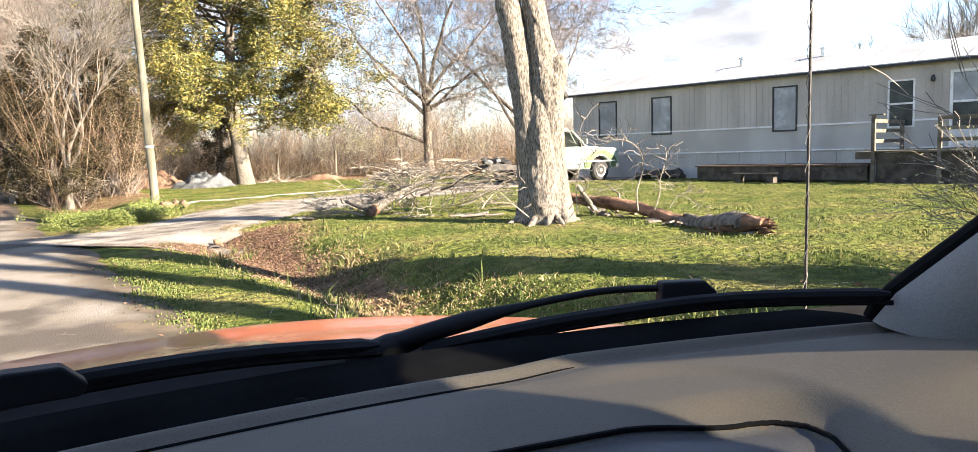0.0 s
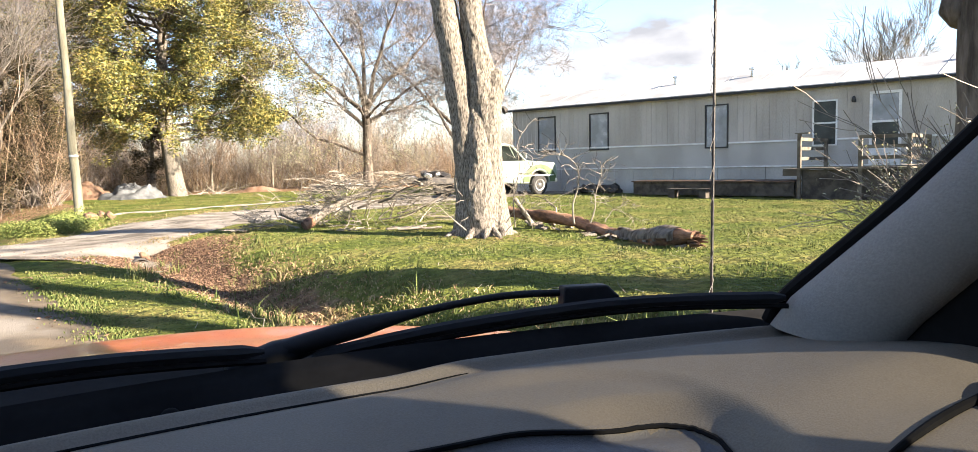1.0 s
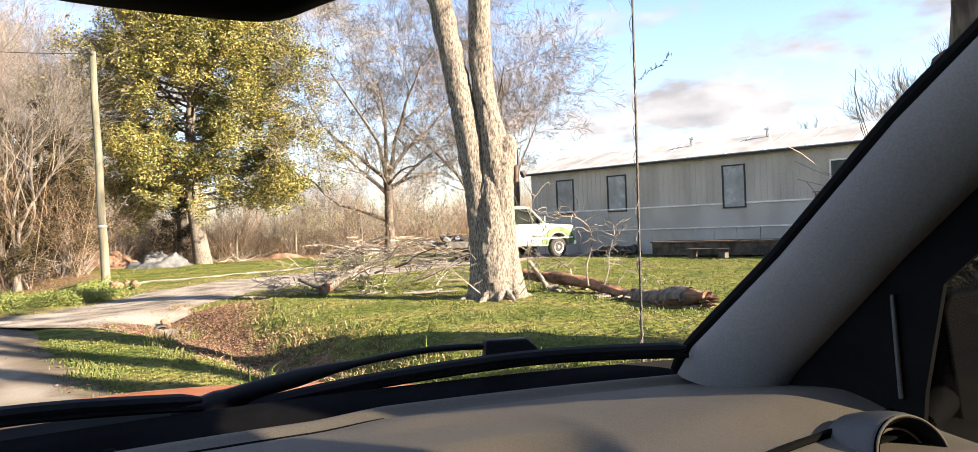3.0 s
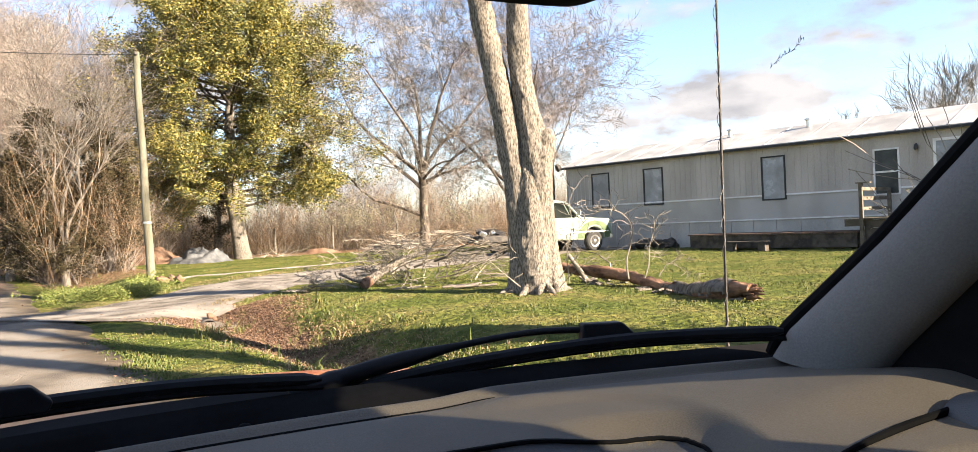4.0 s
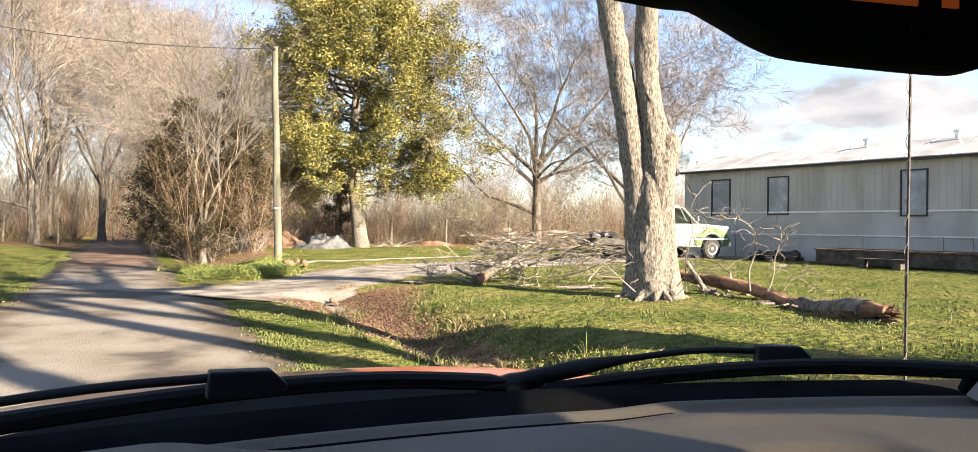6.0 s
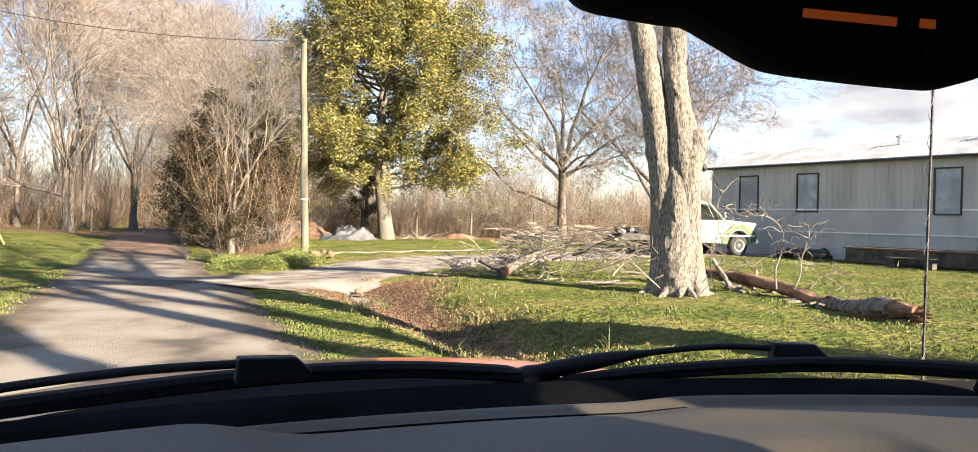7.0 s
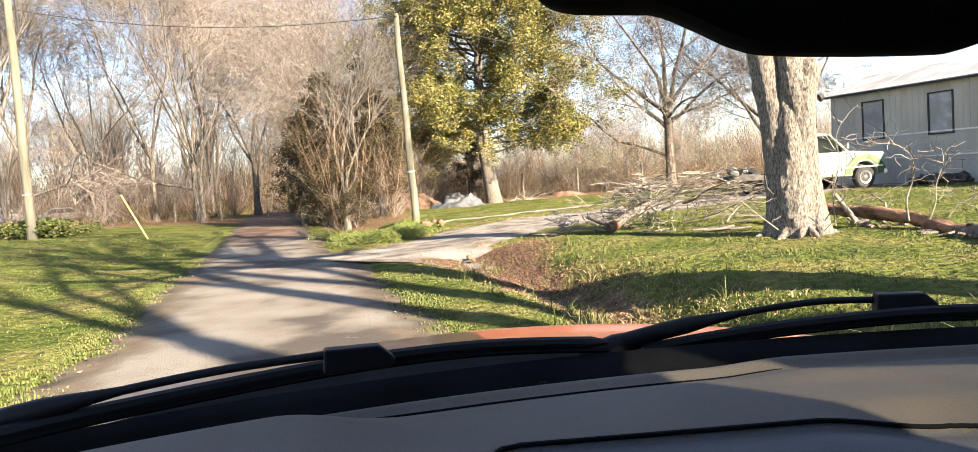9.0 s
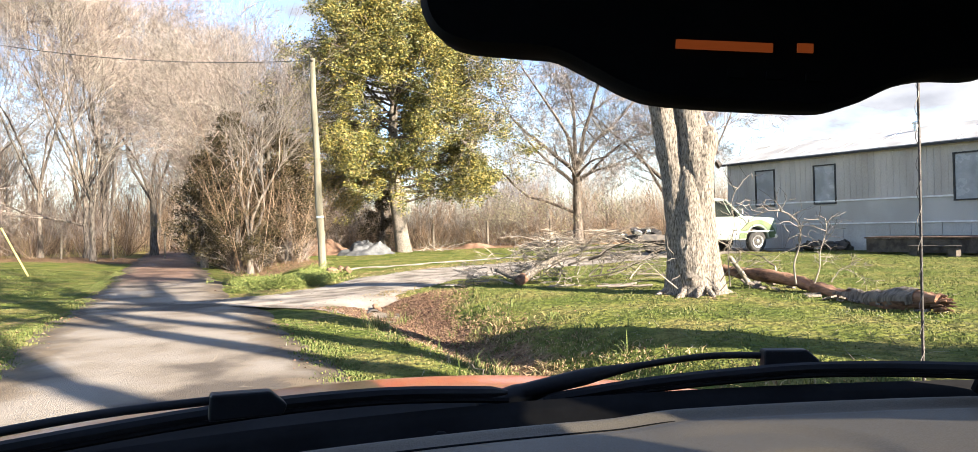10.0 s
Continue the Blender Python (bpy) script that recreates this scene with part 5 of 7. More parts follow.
stuff("dry_grass", blades(60000, 309, 0.012, 0.035, 1.5, 24, 14, 36, past_drive, 2.0), M_STRAW, "short straw-coloured dead grass beside the gravel drive", "grass")
stuff("dry_grass", blades(44000, 307, 0.02, 0.065, 1.9, 4.5, 1.5, 13.4, in_ditch, 3.0), M_STRAW, "matted straw-coloured dead grass in the ditch", "grass")
stuff("grass", blades(26000, 308, 0.04, 0.12, 2.0, 4.3, 1, 12.5, lambda r, f, x, y, rs: np.sin(2.6 * f + 2 * r) * np.sin(4.3 * f - 3 * r + 2) > 0.3, 1.6), M_GRASS, "long grass tufts along the ditch", "grass")


def litter(n, seed, place, size):
    rs = np.random.RandomState(seed)
    x, y = place(rs, n)
    return leaf_cloud(np.stack([x, y, height(x, y) + 0.015 + 0.02 * rs.rand(n)], 1), 1, size, 0.02, rs, flat=0.25)


def ditch_place(rs, n):
    f = 12.7 - 2.5 * np.abs(rs.normal(size=n)) * (0.35 + 0.65 * rs.rand(n))
    r = 3.15 + (0.34 + 0.12 * np.sin(1.7 * f)) * rs.normal(size=n)
    return ORIGIN.x + RT.x * r + FW.x * f, ORIGIN.y + RT.y * r + FW.y * f


stuff("dead_leaves", litter(52000, 311, ditch_place, 0.015), M_LEAFLIT, "brown dead leaves lying in the ditch", "leaves")
stuff("dead_leaves", litter(7000, 312, lambda rs, n: (-4.9 + 2.4 * rs.normal(size=n), -24.3 + 0.9 * rs.normal(size=n)), 0.05), M_LEAFLIT, "brown dead leaves round the old tree", "leaves")
stuff("dead_leaves", litter(200, 314, lambda rs, n: (lambda r, f: (ORIGIN.x + RT.x * r + FW.x * f, ORIGIN.y + RT.y * r + FW.y * f))(np.where(rs.rand(n) < 0.5, 1.08 + 0.16 * rs.normal(size=n), -1.86 + 0.16 * rs.normal(size=n)), 1 + 20 * rs.rand(n)), 0.024), M_LEAFLIT, "dead leaves blown along the edges of the lane", "leaves")
stuff("fallen_twigs", sticks(260, lambda rs, n: (lambda x, y: np.stack([x, y, height(x, y) + 0.01], 1))(-9 + 3.0 * rs.normal(size=n), -18.5 + 3.0 * rs.normal(size=n)), 313, 0.25, 0.004, 6.0, 1), M_BRUSH, "small twigs scattered over the lawn", "twigs")


def cover_place(rs, n):
    f = 16.8 + 4.6 * rs.rand(n)
    r = 2.15 + 0.11 * (f - 16.8) + 0.5 * rs.normal(size=n)
    x, y = ORIGIN.x + RT.x * r + FW.x * f, ORIGIN.y + RT.y * r + FW.y * f
    return x, y


rs_ = np.random.RandomState(321)
cx, cy = cover_place(rs_, 1100)
v, f = leaf_cloud(np.stack([cx, cy, height(cx, cy) + 0.05 + 0.22 * rs_.rand(1100) ** 1.5], 1), 32, 0.023, 0.14, rs_)
tagged(bulk("ground_cover", v, f, M_SHRUB), "bright green leafy ground cover in the ditch", "plants", kind="stuff")
for k in range(6):
    g = Geo().box((0, 0, 0), (0.24 * rng.uniform(0.6, 1.1), 0.17, 0.13), Euler((rng.random(), rng.random(), rng.random())).to_matrix())
    ob = tagged(part("rock", g, M_DIRT, bevel=0.03), "small tan rock at the edge of the drive", "rock", "rocks by the drive")
    ob.matrix_world = Matrix.Translation((-14.1 + rng.uniform(-0.35, 0.35), -6.8 + rng.uniform(-0.25, 0.25), 0.06))

# dead branch on the verge
lines = []
rg = random.Random(331)
q = lane(2.3, 4.6)
for d, ln in (((0.7, 0.5, 0.04), 0.6), ((0.9, -0.1, 0.03), 0.9), ((-0.6, 0.3, 0.06), 0.5)):
    grow(lines, (q.x, q.y, gz(q.x, q.y) + 0.04), d, ln, 0.014, 2, rg, 3, 0.8, -0.03, 0.2, 0.6, 0.004, 5)
tagged(part("fallen_branch", lines_to(lines), M_BRUSH, smooth=30), "small dead branch lying by the ditch", "branch")
# ---- the mobile home ----
HOME_L, HOME_D, EAVE = 20.0, 4.2, 3.15
home = thing("mobile_home", Matrix.Translation((0, 0, 0)) @ Matrix.Rotation(math.atan2(-0.903, 0.43), 4, "Z"), "long grey-tan mobile home with a white metal roof", "house")
# openings: from, to along the wall, sill, head
OPEN = [(1.26, 2.09, 1.51, 2.84), (3.60, 4.42, 1.51, 2.84), (8.04, 8.82, 1.45, 2.84), (11.37, 12.06, 1.42, 2.74), (12.9, 13.7, 0.84, 2.88), (16.6, 17.4, 1.51, 2.84)]


def wall_round(g, x0, x1, z0, z1, y0, y1, openings):
    cuts = sorted({x0, x1, *(o[0] for o in openings), *(o[1] for o in openings)})
    for a, b in zip(cuts[:-1], cuts[1:]):
        hole = [o for o in openings if o[0] <= a + 1e-6 and o[1] >= b - 1e-6 and o[3] > z0 and o[2] < z1]
        if hole:
            o = hole[0]
            if o[2] > z0:
                g.span((a, y0, z0), (b, y1, o[2]))
            if o[3] < z1:
                g.span((a, y0, o[3]), (b, y1, z1))
        else:
            g.span((a, y0, z0), (b, y1, z1))
    return g


part("upper_wall", wall_round(Geo(), 0, HOME_L, 1.6, EAVE, 0, 0.12, OPEN), M_SIDING, home, smooth=0)
part("lower_wall", wall_round(Geo(), 0, HOME_L, 0.86, 1.6, 0.0, 0.12, OPEN), M_SKIRT, home, smooth=0)
g = Geo()
for k in range(int(HOME_L / 0.2)):
    x = 0.06 + 0.2 * k
    lo = 1.64
    if any(o[0] - 0.06 < x < o[1] + 0.06 for o in OPEN):
        g.span((x, -0.012, 2.93), (x + 0.05, 0.0, EAVE - 0.05))
    else:
        g.span((x, -0.012, lo), (x + 0.05, 0.0, EAVE - 0.05))
part("siding_ribs", g, M_SIDING, home, smooth=0)
n_sk = 26
for k in range(n_sk):
    w = HOME_L / n_sk
    a, b = k * w + 0.006, (k + 1) * w - 0.006
    part("skirting_panel", Geo().span((a, 0.01, -0.05), (b, 0.05, 0.84)), M_SKIRT, home, smooth=0)
part("trim_board", wall_round(Geo(), 0, HOME_L, 1.585, 1.635, -0.035, -0.002, [o for o in OPEN if o[2] < 1.5]), M_TRIM, home, smooth=0)
part("trim_board", wall_round(Geo(), 0, HOME_L, 0.835, 0.875, -0.03, 0.0, [o for o in OPEN if o[2] < 0.85]), M_TRIM, home, smooth=0)
part("end_wall", Geo().span((0.0, 0.125, 0.86), (0.12, HOME_D, EAVE)), M_SIDING, home, smooth=0)
part("end_wall", Geo().span((HOME_L - 0.12, 0.125, 0.86), (HOME_L, HOME_D, EAVE)), M_SIDING, home, smooth=0)
part("end_skirting", Geo().span((0.02, 0.125, -0.05), (0.06, HOME_D, 0.86)), M_SKIRT, home, smooth=0)
part("back_wall", Geo().span((0.12, HOME_D - 0.12, 0.0), (HOME_L - 0.12, HOME_D, EAVE)), M_SIDING, home, smooth=0)
part("inner_floor", Geo().span((0.12, 0.12, 0.70), (HOME_L - 0.12, HOME_D - 0.12, 0.8)), M_WOODDARK, home, smooth=0)
g = Geo()
g.extrude([(-0.14, EAVE - 0.02), (HOME_D / 2, EAVE + 0.72), (HOME_D + 0.14, EAVE - 0.02), (HOME_D + 0.14, EAVE + 0.05), (HOME_D / 2, EAVE + 0.79), (-0.14, EAVE + 0.05)], -0.12, HOME_L + 0.12, lambda u, v, w: (w, u, v))
part("roof", g, M_ROOF, home, smooth=0)
for x in (0.0, HOME_L - 0.04):
    g = Geo().extrude([(0.01, EAVE), (HOME_D / 2, EAVE + 0.70), (HOME_D - 0.01, EAVE)], x + 0.005, x + 0.03, lambda u, v, w: (w, u, v))
    part("gable", g, M_SIDING, home, smooth=0)
for k in range(16):
    x = 0.6 + 1.27 * k
    g = Geo()
    for sgn in (0, 1):
        ya, yb = (-0.14, HOME_D / 2) if not sgn else (HOME_D + 0.14, HOME_D / 2)
        g.tube([(x, ya, EAVE + 0.055), (x, yb, EAVE + 0.795)], 0.014, 5)
    part("roof_seam", g, M_ROOF, home, smooth=0)
part("gutter", Geo().span((-0.1, -0.185, EAVE - 0.05), (HOME_L + 0.1, -0.142, EAVE + 0.02)), M_BLACK, home, "thin dark drip edge", smooth=0)
for x, y in ((6.2, 1.6), (8.9, 1.7), (15.2, 1.5)):
    g = Geo().lathe([(0.07, 0), (0.07, 0.22), (0.12, 0.23), (0.12, 0.27), (0.02, 0.31)], 12, Matrix.Translation((x, y, EAVE + 0.05 + 0.352 * y)))
    part("roof_vent", g, M_CHROME, home, smooth=40)


def framed(x0, x1, z0, z1, w, y0, y1):
    g = Geo()
    g.span((x0, y0, z0), (x0 + w, y1, z1))
    g.span((x1 - w, y0, z0), (x1, y1, z1))
    g.span((x0 + w, y0, z0), (x1 - w, y1, z0 + w))
    g.span((x0 + w, y0, z1 - w), (x1 - w, y1, z1))
    return g


for i, (a, b, s, h) in enumerate(OPEN):
    if i == 4:
        continue
    pale = i == 3
    win = part("window", framed(a, b, s, h, 0.045, -0.035, 0.05), M_TRIM if pale else M_BLACK, home, "white double-hung window" if pale else "dark-framed window with a grey screen", smooth=0)
    part("pane", Geo().span((a + 0.045, 0.0, s + 0.045), (b - 0.045, 0.012, h - 0.045)), M_PANE if pale else M_SCREEN, win, smooth=0)
    if pale:
        part("sash_rail", Geo().span((a + 0.046, -0.012, 0.5 * (s + h) - 0.025), (b - 0.046, -0.001, 0.5 * (s + h) + 0.025)), M_TRIM, win, smooth=0)
        g = Geo()
        for k in range(9):
            z = 0.5 * (s + h) + 0.05 + 0.062 * k
            g.span((a + 0.06, 0.03, z), (b - 0.06, 0.036, z + 0.045))
        part("blind", g, M_TRIM, win, "lowered white slat blind", smooth=0)
a, b, s, h = OPEN[4]
door = part("door", framed(a, b, s, h, 0.07, -0.04, 0.04), M_TRIM, home, "white storm door with two panes", smooth=0)
part("upper_pane", Geo().span((a + 0.075, -0.01, 0.5 * (s + h) + 0.22), (b - 0.075, 0.005, h - 0.075)), M_SCREEN, door, smooth=0)
part("lower_pane", Geo().span((a + 0.075, -0.01, 1.35), (b - 0.075, 0.005, 0.5 * (s + h) + 0.16)), M_PANE, door, smooth=0)
part("door_panel", Geo().span((a + 0.07, -0.03, s + 0.07), (b - 0.07, 0.02, 1.34)), M_TRIM, door, smooth=0)
part("middle_rail", Geo().span((a + 0.072, -0.035, 0.5 * (s + h) + 0.161), (b - 0.072, 0.02, 0.5 * (s + h) + 0.219)), M_TRIM, door, smooth=0)
part("door_handle", Geo().tube([(b - 0.05, -0.05, 1.75), (b - 0.05, -0.09, 1.75), (b - 0.05, -0.09, 1.87), (b - 0.05, -0.05, 1.87)], 0.01, 6), M_BLACK, door)
g = Geo().lathe([(0.05, 0), (0.06, 0.05), (0.045, 0.14), (0.02, 0.17)], 10, Matrix.Translation((12.5, -0.08, 2.62)))
part("wall_lamp", g, M_BLACK, home, "small black porch lamp")


def porch():
    root = thing("porch", home.matrix_world.copy(), "small weathered wooden porch with rails and steps", "porch")
    x0, x1, y0, z = 11.75, 14.45, -2.4, 0.82
    for k in range(12):
        a = x0 + (x1 - x0) * k / 12
        part("deck_board", Geo().span((a + 0.005, y0, z - 0.04), (a + (x1 - x0) / 12 - 0.005, -0.05, z)), M_WOODGREY, root, smooth=0)
    for i, (x, y, top) in enumerate(((x0 + 0.05, y0 + 0.05, 1.72), (x1 - 0.05, y0 + 0.05, 1.62), (x0 + 0.05, -0.15, 1.62), (x1 - 0.05, -0.15, 1.62), (13.3, y0 + 0.05, 1.62))):
        part("post", Geo().span((x - 0.045, y - 0.045, -0.05), (x + 0.045, y + 0.045, top)), M_WOODGREY, root, smooth=0, bevel=0.006)
    for zz in (1.08, 1.35, 1.6):
        part("rail", Geo().span((13.3, y0 + 0.0, zz - 0.06), (x1, y0 + 0.03, zz + 0.03)), M_WOODGREY, root, smooth=0)
        part("rail", Geo().span((x1 - 0.03, y0 + 0.05, zz - 0.06), (x1, -0.1, zz + 0.03)), M_WOODGREY, root, smooth=0)
        part("rail", Geo().span((x0, y0 + 0.05, zz - 0.06), (x0 + 0.03, -0.1, zz + 0.03)), M_WOODGREY, root, smooth=0)
    part("cap", Geo().span((x0 - 0.05, y0 - 0.02, 1.72), (x0 + 0.3, y0 + 0.12, 1.75)), M_WOODGREY, root, smooth=0)
    part("step", Geo().span((x0 - 0.42, y0 + 0.15, 0.605), (x0 - 0.01, y0 + 1.05, 0.80)), M_WOODGREY, root, smooth=0)
    part("back_board", Geo().span((x0 + 0.1, y0 + 0.1, -0.02), (x1 - 0.1, y0 + 0.13, z - 0.05)), M_WOODDARK, root, "dark boards below the deck", smooth=0)


porch()


def low_deck():
    root = thing("low_deck", home.matrix_world.copy(), "low dark wooden deck along the mobile home", "deck")
    x0, x1 = 6.7, 11.7
    for k in range(9):
        y = -2.35 + 0.155 * k
        part("deck_board", Geo().span((x0, y, 0.44), (x1, y + 0.145, 0.48)), M_RUST, root, smooth=0)
    # dark board along the front stands in for the shadow under the deck
    part("front_shade_board", Geo().span((x0 + 0.05, -2.3, 0.06), (x1 - 0.05, -2.22, 0.435)), M_WOODDARK, root, smooth=0)
    for k in range(6):
        x = x0 + 0.3 + k * 0.92
        part("leg", Geo().span((x, -2.2, -0.05), (x + 0.1, -2.1, 0.435)), M_WOODDARK, root, smooth=0)
    b = thing("bench", home.matrix_world @ Matrix.Translation((8.9, -2.9, 0)), "small grey block and plank bench before the deck", "bench")
    part("plank", Geo().span((-0.6, -0.14, 0.24), (0.6, 0.14, 0.28)), M_WOODDARK, b, smooth=0, bevel=0.005)
    for x in (-0.48, 0.48):
        part("block", Geo().span((x - 0.1, -0.12, 0.0), (x + 0.1, 0.12, 0.238)), M_WOODDARK, b, smooth=0, bevel=0.008)


low_deck()
rg = random.Random(401)
g = Geo()
for k in range(26):
    g.box((rg.uniform(-0.8, 0.8), rg.uniform(-0.35, 0.35), rg.uniform(0.03, 0.25)), (rg.uniform(0.15, 0.5), rg.uniform(0.08, 0.3), rg.uniform(0.05, 0.2)), Euler((rg.uniform(-0.5, 0.5), rg.uniform(-0.5, 0.5), rg.uniform(0, 3))).to_matrix())
ob = part("scrap_heap", g, M_CHASSIS, bevel=0.01)
ob.matrix_world = home.matrix_world @ Matrix.Translation((4.5, -0.9, 0))
tagged(ob, "low heap of dark scrap against the skirting", "scrap")

# service post with meter by the end of the home
root = thing("service_post", Matrix.Translation((0.12, 1.8, 0)), "dark wooden service post with a small metal box", "post")
part("post", Geo().tube([(0, 0, -0.1), (0, 0, 2.0), (0.02, 0, 3.7)], [0.11, 0.105, 0.10], 10), M_RUST, root)
part("conduit", Geo().tube([(0.13, 0, 0.8), (0.13, 0, 4.35), (0.16, -0.03, 4.45), (0.22, -0.05, 4.40)], 0.03, 8), M_CHASSIS, root)
part("meter_box", Geo().span((-0.12, -0.25, 1.5), (0.12, -0.11, 1.95)), M_CHROME, root, bevel=0.02)
part("lamp", Geo().lathe([(0.05, 0), (0.16, 0.02), (0.14, 0.16), (0.05, 0.22)], 12, Matrix.Translation((0.25, -0.05, 3.3)) @ Matrix.Rotation(1.2, 4, "Y")), M_CHASSIS, root, "small dark yard lamp")


# ---- the old pickup without its bed ----
def pickup():
    root = thing("pickup_truck", Matrix.Translation((-2.37, -3.22, 0.0)) @ Matrix.Rotation(radians(15.5), 4, "Z") @ Matrix.Diagonal((1.06, 1.02, 1.0, 1)), "old pale green pickup with a bare rear chassis", "truck")
    arch = [(1.38 + 0.44 * math.cos(a), 0.40 + 0.44 * math.sin(a)) for a in [math.pi * (1 - k / 10) for k in range(11)]]
    prof = [(-0.78, 0.46), *arch, (2.12, 0.48), (2.18, 0.72), (2.16, 1.02), (2.05, 1.11), (0.80, 1.20), (-0.78, 1.18)]
    g = Geo().extrude(prof, -0.88, 0.88, lambda u, v, w: (u, w, v))
    part("body", g, M_TRUCK, root, bevel=0.05, smooth=50)
    for y in (-0.885, 0.885):
        rim_out = [(1.38 + 0.74 * math.cos(a), 0.46 + 0.60 * math.sin(a)) for a in [math.pi * (1 - k / 12) for k in range(13)]]
        rim_in = [(1.38 + 0.46 * math.cos(a), 0.46 + 0.46 * math.sin(a)) for a in [math.pi * k / 12 for k in range(13)]]
        part("front_fender", Geo().extrude(rim_out + rim_in, y - 0.008, y + 0.008, lambda u, v, w: (u, w, v)), M_TRUCKDARK, root, "darker olive green front fender", smooth=0)
    part("wheel_well", Geo().span((0.98, -0.70, 0.5), (1.78, 0.70, 1.0)), M_CHASSIS, root, smooth=0)
    lo = [(-0.77, -0.85), (0.80, -0.85), (0.80, 0.85), (-0.77, 0.85)]
    hi = [(-0.66, -0.70), (0.30, -0.68), (0.30, 0.68), (-0.66, 0.70)]
    L, H = [Vector((x, y, 1.17)) for x, y in lo], [Vector((x, y, 1.74)) for x, y in hi]
    g = Geo().add([(-0.70, -0.74, 1.70), (0.34, -0.72, 1.70), (0.34, 0.72, 1.70), (-0.70, 0.74, 1.70), (-0.62, -0.62, 1.80), (0.24, -0.60, 1.80), (0.24, 0.60, 1.80), (-0.62, 0.62, 1.80)], [(3, 2, 1, 0), (4, 5, 6, 7), (0, 1, 5, 4), (1, 2, 6, 5), (2, 3, 7, 6), (3, 0, 4, 7)])
    cab = part("cab_roof", g, M_TRUCK, root, bevel=0.03, smooth=50)
    for k in range(4):
        part("pillar", Geo().tube([L[k], L[k].lerp(H[k], 0.5), H[k]], 0.055 if k in (0, 3) else 0.04, 8), M_TRUCK, cab)
        a, b, c, d = L[k], L[(k + 1) % 4], H[(k + 1) % 4], H[k]
        n = (b - a).cross(d - a).normalized() * 0.004
        q = [a.lerp(b, u).lerp(d.lerp(c, u), w) for u, w in ((0.03, 0.02), (0.97, 0.02), (0.97, 0.98), (0.03, 0.98))]
        pane = part(("side_window", "windscreen", "side_window", "rear_window")[k], Geo().add([p - n for p in q] + [p + n for p in q], [(3, 2, 1, 0), (4, 5, 6, 7), (0, 1, 5, 4), (1, 2, 6, 5), (2, 3, 7, 6), (3, 0, 4, 7)]), M_CABPANE, cab, smooth=0)
        pane.visible_shadow = False
    for y in (-0.78, 0.78):
        part("window_bar", Geo().tube([(0.42, y * 1.06, 1.19), (0.20, y * 0.93, 1.70)], 0.014, 6), M_TRUCK, cab)
    part("bench_seat", Geo().span((-0.62, -0.66, 0.9), (-0.42, 0.66, 1.36)), M_CHASSIS, root, bevel=0.05)
    part("steering_wheel", Geo().tube([Vector((0.28 + 0.06 * math.sin(a), 0.38 + 0.19 * math.cos(a), 1.22 + 0.16 * math.sin(a))) for a in [6.2832 * k / 20 for k in range(21)]], 0.012, 6), M_CHASSIS, root)
    # the darker green puts the shade on the cab back into its colour
    part("cab_back", Geo().span((-0.80, -0.80, 0.62), (-0.785, 0.80, 1.16)), M_TRUCKDARK, root, "cab back in darker green for its shaded side", smooth=0)
    part("cab_back", Geo().span((-0.79, -0.74, 1.16), (-0.76, 0.74, 1.30)), M_TRUCKDARK, root, smooth=0)
    part("number_panel", Geo().span((-0.83, -0.86, 0.84), (-0.803, -0.5, 1.04)), M_WHITE, root, "blank white panel", smooth=0)
    part("sill_trim", Geo().span((-0.7, -0.895, 0.66), (2.0, -0.882, 0.70)), M_TRIM, root, "pale side trim", smooth=0)
    for y in (-0.884, 0.884):
        part("door_seam", Geo().span((0.72, y - 0.003, 0.55), (0.735, y + 0.003, 1.16)), M_TRUCKDARK, root, smooth=0)
        part("door_handle", Geo().span((-0.42, y - 0.02, 1.05), (-0.26, y + 0.02, 1.08)), M_CHROME, root, smooth=0)
    part("door_mirror", Geo().tube([(0.62, -0.86, 1.22), (0.62, -0.98, 1.32)], 0.012, 6).box((0.62, -1.03, 1.36), (0.05, 0.14, 0.18)), M_CHROME, root, smooth=0)
    part("front_bumper", Geo().tube([(2.05, -0.9, 0.5), (2.24, -0.7, 0.5), (2.28, 0, 0.5), (2.24, 0.7, 0.5), (2.05, 0.9, 0.5)], 0.075, 8), M_CHROME, root)
    part("grille", Geo().span((2.165, -0.62, 0.7), (2.20, 0.62, 0.95)), M_CHASSIS, root, smooth=0)
    for y in (-0.68, 0.68):
        part("headlight", Geo().lathe([(0.09, 0), (0.09, 0.04), (0.05, 0.06)], 14, Matrix.Translation((2.17, y, 0.83)) @ Matrix.Rotation(radians(90), 4, "Y")), M_WHITE, root)
    for y in (-0.42, 0.42):
        part("frame_rail", Geo().span((-2.75, y - 0.04, 0.50), (-0.80, y + 0.04, 0.66)), M_CHASSIS, root, smooth=0)
    for x in (-2.7, -2.1, -1.0):
        part("cross_member", Geo().span((x - 0.05, -0.42, 0.52), (x + 0.05, 0.42, 0.62)), M_CHASSIS, root, smooth=0)
    part("axle", Geo().tube([(-1.37, -0.72, 0.36), (-1.37, -0.12, 0.36), (-1.37, 0, 0.36), (-1.37, 0.12, 0.36), (-1.37, 0.72, 0.36)], [0.05, 0.06, 0.16, 0.06, 0.05], 10), M_CHASSIS, root)
